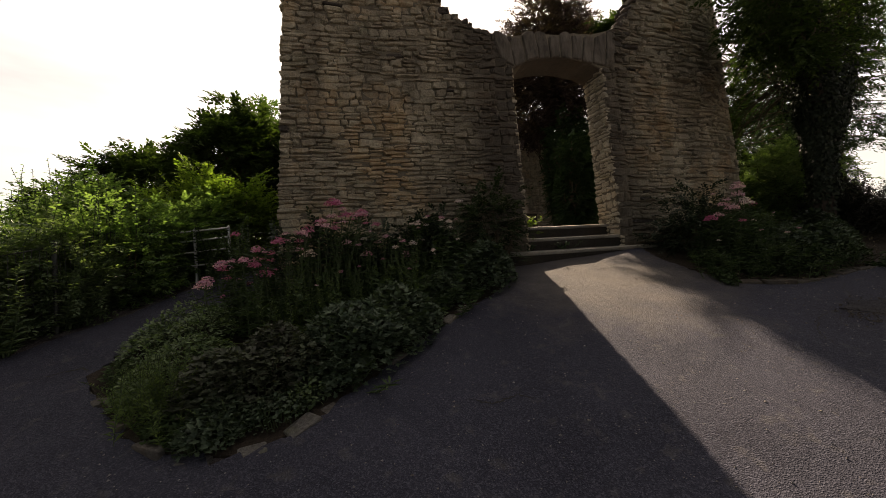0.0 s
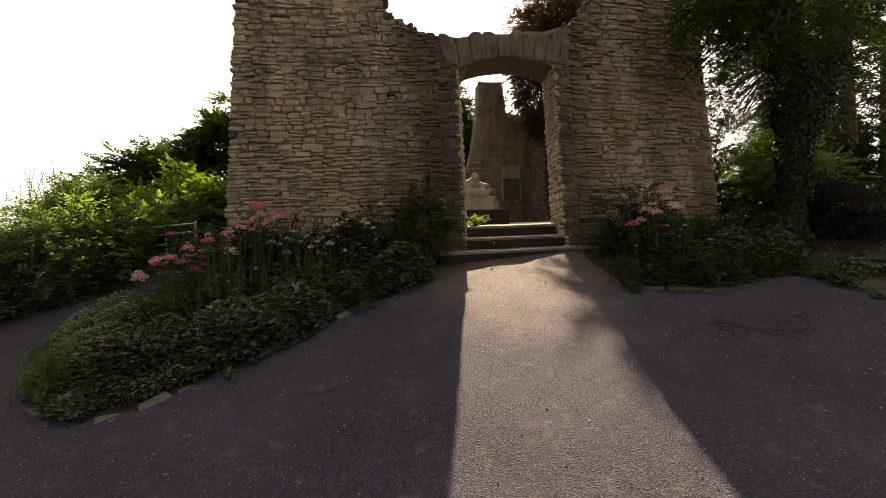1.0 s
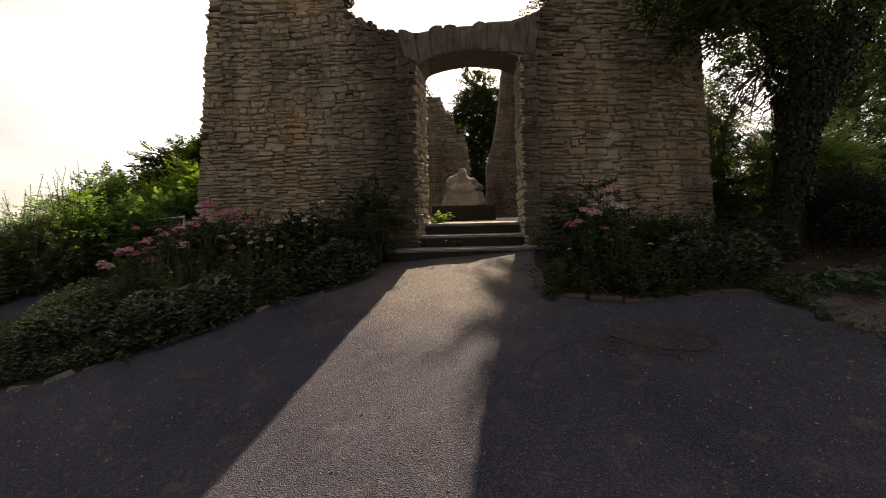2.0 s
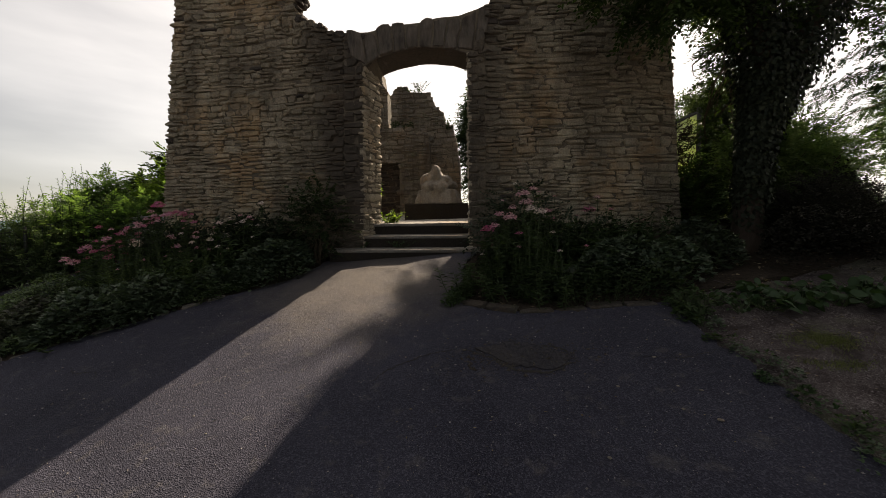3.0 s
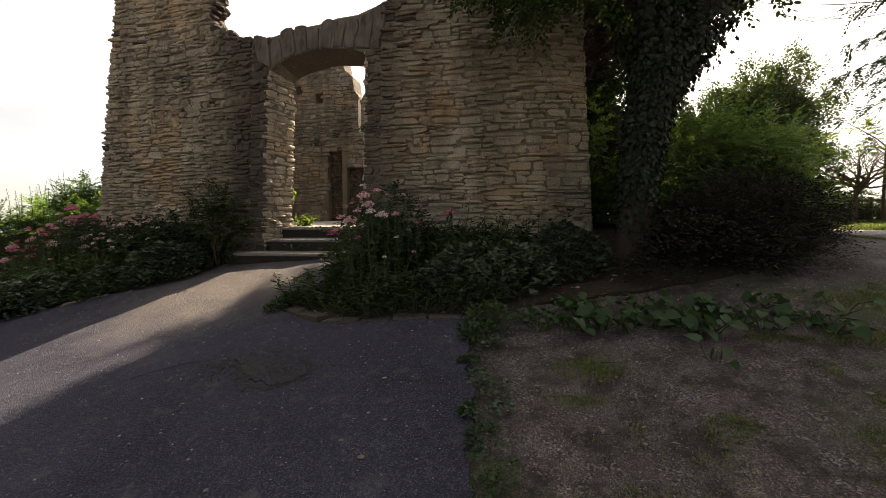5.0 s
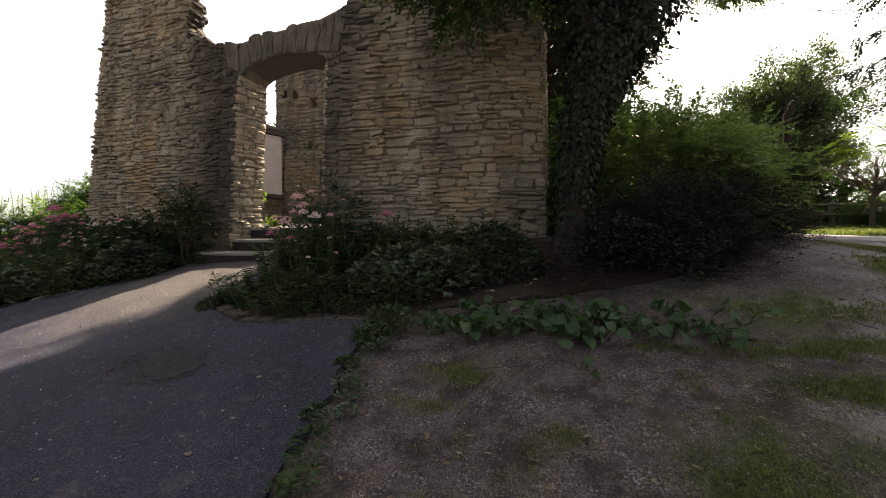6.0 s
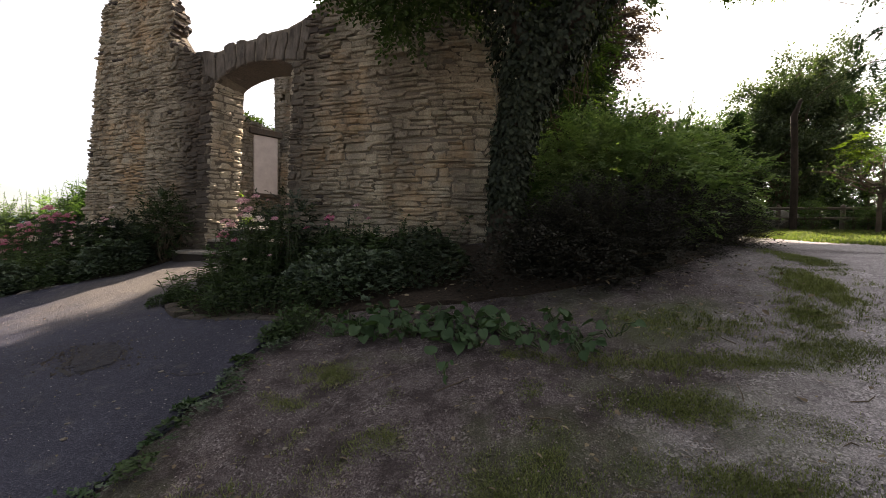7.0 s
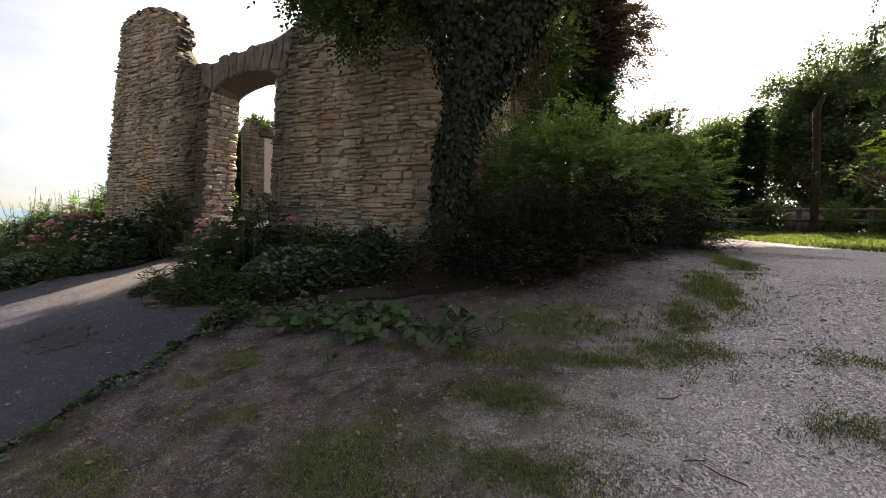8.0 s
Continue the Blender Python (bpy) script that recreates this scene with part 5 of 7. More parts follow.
def feathery(x, y, n, spread, height, seed):
    """A clump of fine upright fronds."""
    r = np.random.default_rng(seed)
    ob = thing("feathery_plant", "clump of fine feathery light green fronds in the bed", "plant", (x, y, float(gz(x, y))), "feathery plants")
    p, q = Pile(), Pile()
    for _ in range(n):
        g = np.array([x + r.normal(0, spread), y + r.normal(0, spread * 0.7)])
        foot = float(gz(g[0], g[1]))
        line = bend((g[0], g[1], foot - 0.02), (g[0] + r.normal(0, 0.07), g[1] + r.normal(0, 0.07), foot + height * r.uniform(0.5, 1.1)), r, 6, 0.06)
        tube(p, line, np.linspace(0.003, 0.0015, 6), 3, False)
        k = 42
        f = np.linspace(0.15, 1, k)
        pos = np.stack([np.interp(f, np.linspace(0, 1, 6), line[:, j]) for j in range(3)], -1)
        a = np.arange(k) * 2.4
        leaves(q, pos, np.stack([np.cos(a), np.sin(a), np.full(k, 0.7)], -1) + r.normal(0, 0.2, (k, 3)), np.array([0, 0, 1.0]) + r.normal(0, 0.4, (k, 3)), 0.06 * (1.25 - f) * r.uniform(0.7, 1.2, k), LEAF_NARROW)
    under(part("stem_mass", p.mesh("stem_mass"), M_STALK, None), ob)
    under(part("foliage", q.mesh("foliage"), M_FEATHER, None), ob)


feathery(-2.98, 3.55, 60, 0.12, 0.5, 631)
feathery(-2.75, 3.42, 40, 0.12, 0.28, 632)
feathery(-3.2, 3.75, 36, 0.1, 0.32, 633)
feathery(-2.1, 4.6, 50, 0.25, 0.75, 634)
feathery(-1.1, 4.72, 50, 0.25, 0.8, 635)
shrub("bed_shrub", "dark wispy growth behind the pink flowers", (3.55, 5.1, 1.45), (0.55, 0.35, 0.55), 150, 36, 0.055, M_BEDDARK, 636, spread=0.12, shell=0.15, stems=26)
# ---- the bed under the tree
phlox("tall flowering plants with pink flower heads beside the gateway", [(3.53, 4.42, 1.92, 0.09), (3.58, 4.46, 1.82, 0.085), (3.38, 4.4, 1.64, 0.095), (3.26, 4.42, 1.68, 0.07), (3.74, 4.45, 1.7, 0.085, M_WHITE_FLOWER), (3.12, 4.5, 1.5, 0.09, M_MAGENTA), (3.2, 4.45, 1.54, 0.07), (3.62, 4.4, 1.74, 0.07, M_WHITE_FLOWER), (3.42, 4.5, 1.76, 0.06), (3.66, 4.5, 1.98, 0.06), (3.85, 4.6, 1.72, 0.06), (3.48, 4.35, 1.45, 0.05, M_MAGENTA), (3.9, 4.5, 1.45, 0.04, M_WHITE_FLOWER)], (3.45, 4.5, 0.2), 62, M_PINK, 60)
phlox("tall dark leafy stems round the pink flower heads", [(3.75, 4.6, 1.95, 0.03), (3.45, 4.55, 2.05, 0.03, M_WHITE_FLOWER), (3.95, 4.7, 1.9, 0.03), (3.3, 4.6, 1.85, 0.03)], (3.6, 4.6, 0.24), 75, M_PINK, 70)
phlox("wispy dark stems with small heads at the bed's rim", [(3.45, 4.1, 1.3, 0.03), (3.9, 4.1, 1.25, 0.035, M_WHITE_FLOWER), (4.2, 4.15, 1.3, 0.03)], (3.8, 4.1, 0.3), 77, M_PINK, 46)
phlox("a few flowering stems with pink heads before the wall", [(4.42, 4.9, 1.74, 0.085, M_MAGENTA), (4.62, 5.2, 1.92, 0.05), (4.0, 5.0, 1.62, 0.05, M_MAGENTA), (4.3, 5.0, 1.66, 0.03)], (4.3, 4.95, 0.42), 64, M_PINK, 50)
phlox("leafy stems filling the bed before the wall", [(3.05, 4.35, 1.2, 0.03, M_WHITE_FLOWER)], (3.15, 4.35, 0.28), 65, M_PINK, 54)
phlox("dark leafy stems with a few small heads before the wall", [(5.2, 5.1, 1.6, 0.03), (4.8, 5.2, 1.75, 0.035, M_MAGENTA), (5.0, 5.0, 1.55, 0.025, M_WHITE_FLOWER), (3.9, 5.2, 1.75, 0.04, M_WHITE_FLOWER)], (5.1, 5.15, 0.42), 66, M_PINK, 70)
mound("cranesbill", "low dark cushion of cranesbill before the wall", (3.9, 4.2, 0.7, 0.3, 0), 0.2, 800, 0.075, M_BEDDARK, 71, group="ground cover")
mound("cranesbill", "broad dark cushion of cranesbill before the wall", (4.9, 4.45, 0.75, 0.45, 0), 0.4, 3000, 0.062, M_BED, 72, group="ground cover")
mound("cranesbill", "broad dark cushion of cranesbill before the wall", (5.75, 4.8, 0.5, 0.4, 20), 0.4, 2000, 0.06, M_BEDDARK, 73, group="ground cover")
mound("ground_cover", "small dark leaves over the bed's kerb", (4.3, 3.98, 0.9, 0.24, 0), 0.26, 1500, 0.05, M_YEW, 74, LEAF_OVAL, group="ground cover")


def dock(x, y, n, size, seed, height=0.13):
    """A plant with a few large soft leaves on arching stalks."""
    r = np.random.default_rng(seed)
    foot = float(gz(x, y))
    ob = thing("butterbur_plant", "plant with large soft heart-shaped green leaves", "plant", (x, y, foot), "large-leaved plants")
    st = Pile()
    for i in range(n):
        a = r.uniform(0, 2 * math.pi)
        reach = r.uniform(0.04, 0.24)
        tip = np.array([x + reach * math.cos(a) * 0.8, y + reach * math.sin(a) * 0.8, foot + height * r.uniform(0.35, 1.3)])
        tube(st, bend((x, y, foot - 0.02), tip, r, 5, 0.1), np.linspace(0.006, 0.004, 5), 4, False)
        p = Pile()
        leaves(p, [tip], [(math.cos(a), math.sin(a), r.uniform(-1.1, 0.5))], [(r.normal(0, 0.8), r.normal(0, 0.8) - 0.2, 1.0)], size * r.uniform(0.5, 1.5), LEAF_HEART)
        under(part("leaf", p.mesh("leaf", smooth=True), M_DOCK, None), ob)
    under(part("stalk_mass", st.mesh("stalk_mass"), M_STALK, None), ob)


rd = np.random.default_rng(79)
for i in range(26):
    x = 5.3 + i * 0.083 + rd.normal(0, 0.05)
    y = float(np.interp(x, [5.1, 6.0, 7.4], [3.6, 3.5, 3.48])) + abs(rd.normal(0, 0.2))
    dock(x, y, int(rd.integers(9, 16)), rd.uniform(0.05, 0.086) * (0.8 if x < 5.6 else 1.0), 80 + i, 0.1)
for i, (x, y) in enumerate([(7.6, 3.75), (6.55, 3.16)]):
    dock(x, y, 5, 0.07, 110 + i, 0.1)


def tube_rim(pile, line, radius, r, n, size, kind=LEAF_IVY, gap=0.03):
    """Ivy leaves that hang over a stem."""
    line = np.asarray(line)
    s = r.uniform(0, 1, n)
    t = np.linspace(0, 1, len(line))
    pos = np.stack([np.interp(s, t, line[:, j]) for j in range(3)], -1)
    a = r.uniform(0, 2 * math.pi, n)
    out = np.stack([np.cos(a), np.sin(a), r.normal(0, 0.25, n)], -1)
    rad = np.interp(s, t, radius) + np.abs(r.normal(0, gap, n)) + 0.03 * wave(a * 1.2, s * 9, 1.0, 2.0)
    along = unit(np.array([0, 0, -1.0]) + r.normal(0, 0.5, (n, 3)) + out * 0.25)
    leaves(pile, pos + out * rad[:, None], along, unit(out + r.normal(0, 0.35, (n, 3))), size * r.uniform(0.55, 1.2, n), kind)


def ivy_tree():
    r = np.random.default_rng(90)
    foot = float(gz(6.54, 5.2))
    ob = thing("ivy_tree", "old leaning tree with an ivy-clad forked trunk and dark crown", "tree", (6.54, 5.2, foot))
    stem = np.array([(6.54, 5.2, foot - 0.15), (6.53, 5.2, foot + 0.25), (6.55, 5.2, 1.9), (6.62, 5.22, 2.5), (6.72, 5.26, 3.0), (6.85, 5.3, 3.4)])
    left = np.array([(6.8, 5.28, 3.3), (6.66, 5.25, 3.8), (6.42, 5.15, 4.3), (6.0, 5.0, 4.9), (5.3, 4.8, 5.4)])
    right = np.array([(6.85, 5.3, 3.35), (7.2, 5.35, 3.8), (7.5, 5.4, 4.4), (7.9, 5.5, 5.2), (8.5, 5.6, 6.2)])
    back = np.array([(6.9, 5.35, 3.5), (7.0, 5.7, 4.4), (7.1, 6.2, 5.6), (7.1, 6.6, 6.8)])
    p = Pile()
    tube(p, stem, [0.26, 0.18, 0.15, 0.155, 0.17, 0.17], 12)
    for l, a, b in ((left, 0.12, 0.05), (right, 0.14, 0.05), (back, 0.12, 0.04)):
        tube(p, l, np.linspace(a, b, len(l)), 9)
    under(part("trunk", p.mesh("trunk", smooth=True), M_DARKBARK, None, "rough dark bark bare at the foot"), ob)
    p = Pile()
    tube_rim(p, stem[2:], np.array([0.15, 0.18, 0.22, 0.32]), r, 6200, 0.058)
    tube_rim(p, np.array([(6.54, 5.2, 1.35), (6.55, 5.2, 1.95)]), np.array([0.13, 0.15]), r, 700, 0.06)
    tube_rim(p, left, np.linspace(0.3, 0.2, 5), r, 3800, 0.06, gap=0.06)
    tube_rim(p, right, np.linspace(0.28, 0.2, 5), r, 4600, 0.06, gap=0.07)
    tube_rim(p, back, np.linspace(0.32, 0.15, 4), r, 2600, 0.06, gap=0.08)
    under(part("ivy", p.mesh("ivy"), M_IVY, None, "dark glossy ivy leaves"), ob)
    # crown: boughs over the wall, a dense head above the fork, thin sprays to the open side
    tw, cr = Pile(), Pile()
    groups = [((5.55, 4.9, 4.35), (0.75, 0.45, 0.42), 75, left[3]), ((4.85, 4.8, 4.75), (0.6, 0.4, 0.4), 45, left[4]), ((6.3, 4.9, 4.7), (0.8, 0.6, 0.6), 62, left[2]),
              ((6.9, 5.3, 5.6), (1.3, 1.0, 0.9), 125, back[2]), ((7.6, 5.4, 4.5), (0.55, 0.5, 0.6), 22, right[2]), ((8.2, 5.5, 5.6), (0.9, 0.8, 0.8), 26, right[3]),
              ((6.95, 6.6, 4.9), (0.4, 0.4, 0.4), 24, back[1]), ((7.4, 7.3, 4.4), (0.3, 0.35, 0.5), 40, back[1]), ((7.38, 7.3, 3.3), (0.28, 0.32, 0.6), 40, back[1]), ((5.6, 5.0, 5.6), (1.2, 0.8, 0.7), 115, left[4]), ((7.4, 5.6, 7.0), (1.6, 1.3, 0.8), 100, back[3])]
    for c, rad, n, root in groups:
        centres, outs = clumps(r, c, rad, n, 0.3, 0.25)
        for k in centres[:: 3]:
            tube(tw, bend(root, k, r, 6, 0.12), np.linspace(0.018, 0.003, 6), 4, False)
        sprays(cr, r, centres, outs, 4, 0.32, 12, 0.07, LEAF_OVAL, 0.5)
    under(part("twig_mass", tw.mesh("twig_mass"), M_TWIG, None), ob)
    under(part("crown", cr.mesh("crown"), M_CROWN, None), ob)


ivy_tree()

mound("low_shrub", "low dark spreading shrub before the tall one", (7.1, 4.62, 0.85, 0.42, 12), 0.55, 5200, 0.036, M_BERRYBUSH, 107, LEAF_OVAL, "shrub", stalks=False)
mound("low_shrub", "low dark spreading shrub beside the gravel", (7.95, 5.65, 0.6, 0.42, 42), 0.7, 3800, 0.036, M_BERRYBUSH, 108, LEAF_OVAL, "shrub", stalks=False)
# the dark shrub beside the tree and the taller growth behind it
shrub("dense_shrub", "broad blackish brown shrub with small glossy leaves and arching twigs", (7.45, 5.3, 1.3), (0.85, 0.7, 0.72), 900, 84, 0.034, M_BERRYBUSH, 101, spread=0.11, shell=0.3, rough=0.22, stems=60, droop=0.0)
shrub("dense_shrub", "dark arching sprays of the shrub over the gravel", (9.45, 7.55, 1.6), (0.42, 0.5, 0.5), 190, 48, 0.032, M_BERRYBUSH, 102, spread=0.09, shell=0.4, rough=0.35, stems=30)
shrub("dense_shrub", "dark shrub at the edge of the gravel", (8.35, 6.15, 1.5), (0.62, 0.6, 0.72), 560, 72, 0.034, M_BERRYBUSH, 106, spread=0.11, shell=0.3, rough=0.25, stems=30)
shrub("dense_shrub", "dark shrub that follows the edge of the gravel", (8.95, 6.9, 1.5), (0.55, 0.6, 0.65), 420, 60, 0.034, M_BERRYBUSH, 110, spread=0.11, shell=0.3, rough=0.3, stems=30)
shrub("tall_shrub", "tall green shrub behind the dark one", (7.8, 6.45, 2.25), (1.0, 0.7, 0.95), 700, 48, 0.064, M_HAZEL, 103, spread=0.13, shell=0.3, rough=0.32, stems=40)
shrub("tall_shrub", "tall green shrub behind the dark one", (8.75, 7.4, 2.35), (0.8, 0.6, 0.9), 480, 48, 0.064, M_HAZEL, 104, spread=0.12, shell=0.3, rough=0.32, stems=30)
shrub("tall_shrub", "leafy green shrub at the corner of the wall", (6.75, 7.0, 1.75), (0.5, 0.5, 0.8), 200, 48, 0.06, M_OAK, 105, spread=0.11, shell=0.3, stems=20)


shrub("wall_creeper", "dark creeper hanging over the return wall", (6.5, 8.0, 3.0), (0.2, 0.8, 1.0), 70, 40, 0.06, M_HAZEL, 109, spread=0.12, shell=0.2, stems=20)


shrub("copper_shrub", "dark copper-leaved shrub behind the corner of the wall", (7.05, 8.3, 2.9), (0.3, 0.35, 0.9), 150, 44, 0.06, M_PURPLE, 111, spread=0.12, shell=0.2, stems=20)


def spire(x, y, top, seed):
    """A tall seed spike that stands up out of the shrubs."""
    r = np.random.default_rng(seed)
    foot = float(gz(x, y))
    ob = thing("seed_spike", "tall upright flower spike gone to seed", "plant", (x, y, foot), "tall spikes")
    p = Pile()
    line = bend((x, y, foot - 0.03), (x + r.normal(0, 0.06), y, top + 0.12), r, 8, 0.02)
    tube(p, line, np.linspace(0.009, 0.003, 8), 4)
    under(part("stem", p.mesh("stem"), M_STALK, None), ob)
    p = Pile()
    n = 230
    s = r.uniform(0.4, 1, n)
    pos = np.stack([np.interp(s, np.linspace(0, 1, 8), line[:, j]) for j in range(3)], -1)
    a = r.uniform(0, 6.28, n)
    leaves(p, pos, np.stack([np.cos(a), np.sin(a), np.full(n, 0.5)], -1), np.array([0, 0, 1.0]) + r.normal(0, 0.3, (n, 3)), 0.17 * (1.25 - s) * r.uniform(0.6, 1.2, n), LEAF_NARROW)
    under(part("foliage", p.mesh("foliage"), M_OAK, None), ob)


for i, (x, y, z) in enumerate([(7.55, 6.6, 3.2), (7.95, 6.6, 3.4), (8.1, 6.7, 3.2), (8.6, 6.6, 3.2), (8.75, 7.0, 3.3), (8.95, 7.1, 3.5), (9.1, 7.2, 3.2), (8.35, 6.6, 3.1), (9.25, 7.5, 3.0), (7.75, 6.6, 3.1), (9.0, 7.2, 3.1)]):
    spire(x, y, z, 120 + i)
# ---------------------------------------------------------------- trees and hedge round the place
tree("tall_beech", "tall dark copper beech behind the ruin", (7.3, 14.6), 11.2, 0.2, (6.85, 14.2, 8.4), (1.92, 1.8, 3.0), 620, 84, 0.13, M_PURPLE, 201, shell=0.25, spread=0.3, rough=0.3, limbs=10, bark=M_DARKBARK)
tree("yew", "dense dark yew beside the ruined wall", (7.6, 13.6), 6.6, 0.14, (7.6, 13.6, 4.2), (0.55, 0.6, 2.3), 400, 90, 0.11, M_CONIFER, 215, spread=0.2, rough=0.25)
tree("yew", "slim dark yew beside the ruined wall", (6.65, 13.2), 6.4, 0.12, (6.65, 13.2, 4.1), (0.5, 0.5, 2.2), 300, 84, 0.1, M_CONIFER, 218, spread=0.18, rough=0.25)
tree("yew", "slim dark yew inside the court", (5.5, 10.9), 4.6, 0.1, (5.5, 10.9, 3.1), (0.42, 0.4, 1.6), 200, 80, 0.09, M_CONIFER, 216, spread=0.15)
tree("broad_tree", "dark tree behind the ruined court", (3.5, 19.5), 9.4, 0.25, (3.5, 19.5, 6.0), (1.3, 1.2, 3.4), 520, 120, 0.14, M_DARKLEAF, 202, spread=0.3)
tree("broad_tree", "large round-headed green tree beyond the fence", (17.3, 24.5), 9.9, 0.5, (17.3, 24.5, 6.4), (2.75, 2.6, 3.9), 560, 170, 0.15, M_ROUNDTREE, 203, shell=0.35, spread=0.22, rough=0.42, dense=True)
tree("broad_tree", "light green tree beside the cypress", (12.6, 22.5), 7.0, 0.25, (12.6, 22.5, 4.9), (1.2, 1.2, 2.2), 260, 120, 0.13, M_FAROAK, 204, spread=0.24, dense=True)
tree("broad_tree", "copper-leaved tree behind the shrubs", (9.4, 19.0), 6.2, 0.25, (9.4, 19.0, 4.4), (1.0, 1.2, 2.3), 260, 120, 0.14, M_PURPLE, 205, spread=0.3)
tree("broad_tree", "low grey-green trees behind the shrubs", (11.0, 21.0), 5.6, 0.2, (11.0, 21.0, 4.0), (1.3, 1.2, 2.0), 280, 110, 0.14, M_FAROAK, 212, spread=0.3)
tree("broad_tree", "distant green tree at the edge of the grounds", (19.9, 24.0), 4.4, 0.2, (19.9, 24.0, 3.1), (1.3, 1.2, 1.2), 160, 100, 0.14, M_FAROAK, 206, spread=0.3)
tree("broad_tree", "dark broad tree far off behind the ivy-clad one", (19.7, 15.5), 8.6, 0.25, (19.7, 15.5, 5.8), (1.5, 1.6, 2.9), 320, 110, 0.15, M_CROWN, 222, spread=0.32)
tree("cypress", "slim dark columnar cypress beyond the fence", (12.95, 18.8), 6.3, 0.1, (12.95, 18.8, 4.2), (0.3, 0.3, 2.2), 280, 90, 0.1, M_CONIFER, 207, spread=0.15, limbs=6)
tree("cypress", "dark pointed cypress far off behind the ivy-clad tree", (22.6, 15.5), 7.4, 0.1, (22.6, 15.5, 4.9), (0.5, 0.5, 2.6), 260, 90, 0.12, M_CONIFER, 224, spread=0.17, limbs=6)
tree("small_tree", "dark bushy tree above the hedge", (-5.1, 11.8), 5.4, 0.16, (-4.35, 11.8, 3.75), (1.35, 1.25, 1.7), 380, 120, 0.13, M_CROWN, 208, spread=0.22, rough=0.28)
tree("small_tree", "dark bushy tree on the slope behind the hedge", (-6.6, 12.4), 4.6, 0.14, (-6.5, 12.4, 3.1), (1.3, 1.1, 1.45), 300, 120, 0.12, M_CROWN, 219, spread=0.22, rough=0.3)
tree("small_tree", "dark bushy tree on the slope behind the hedge", (-8.4, 12.6), 3.6, 0.14, (-8.3, 12.6, 2.4), (1.0, 0.9, 1.25), 220, 120, 0.12, M_CROWN, 220, spread=0.22, rough=0.3)
tree("small_tree", "dark bushy tree above the hedge", (-3.7, 14.2), 6.2, 0.14, (-3.6, 14.2, 4.2), (1.5, 1.2, 2.1), 320, 120, 0.13, M_OAK, 209, spread=0.22)


# added ash, meant to stay unseen; its high leaning crown shades the gravel
tree("added_shade_ash", "added ash out of view, its leaning crown shading the gravel path", (19.6, 12.0), 11.7, 0.3, (13.0, 16.3, 11.5), (2.9, 2.1, 0.45), 520, 120, 0.16, M_CROWN, 217, shell=0.2, spread=0.34, rough=0.2, upright=True, limbs=2)

# second added ash, unseen, placed to shade the gravel's far end
tree("added_shade_ash", "added tall ash out of view, its high crown shading the end of the gravel path", (30.0, 20.5), 16.5, 0.4, (16.0, 25.3, 16.2), (2.8, 2.0, 1.1), 420, 120, 0.18, M_CROWN, 223, shell=0.2, spread=0.36, rough=0.2, upright=True, limbs=4)


def spruce():
    """A spruce whose boughs hang into the view from the side."""
    r = np.random.default_rng(211)
    x, y = 16.4, 11.1
    foot = float(gz(x, y))
    ob = thing("spruce", "tall dark spruce with drooping feathery boughs", "tree", (x, y, foot))
    p = Pile()
    tube(p, [(x, y, foot - 0.2), (x, y, 4), (x, y, 8), (x, y, 13)], [0.3, 0.24, 0.16, 0.03], 10)
    under(part("trunk", p.mesh("trunk", smooth=True), M_BARK, None), ob)
    bough, needles = Pile(), Pile()
    for z in np.arange(2.6, 12.4, 0.5):
        reach = np.interp(z, [2.6, 4.4, 4.9, 8, 13], [1.3, 1.3, 4.6, 3.8, 0.8])
        for k in range(7):
            a = k * 2 * math.pi / 7 + z * 2.1 + r.normal(0, 0.15)
            L = reach * r.uniform(0.6, 1.1)
            d = np.array([math.cos(a), math.sin(a), 0])
            s = np.linspace(0, 1, 8)
            line = np.array([x, y, z]) + d * (s * L)[:, None] + np.array([0, 0, 1.0]) * (0.12 * np.sin(s * 3) - 0.42 * s ** 1.6 + 0.2 * s ** 3)[:, None] * L * 0.6
            tube(bough, line, np.linspace(0.035, 0.006, 8), 4)
            n = 46
            t = r.uniform(0.15, 1, n)
            pos = np.stack([np.interp(t, s, line[:, j]) for j in range(3)], -1)
            side = np.cross(d, [0, 0, 1.0]) * np.where(r.random(n) < 0.5, 1, -1)[:, None]
            sprays(needles, r, pos, side + d * 0.7 - np.array([0, 0, 0.25]), 1, 0.55 * (1.2 - 0.5 * s[-1]), 16, 0.1, LEAF_DIAMOND, 0.55, 1.0, 0.55)
    under(part("branchwork", bough.mesh("branchwork"), M_BARK, None), ob)
    under(part("needles", needles.mesh("needles"), M_CONIFER, None), ob)


spruce()


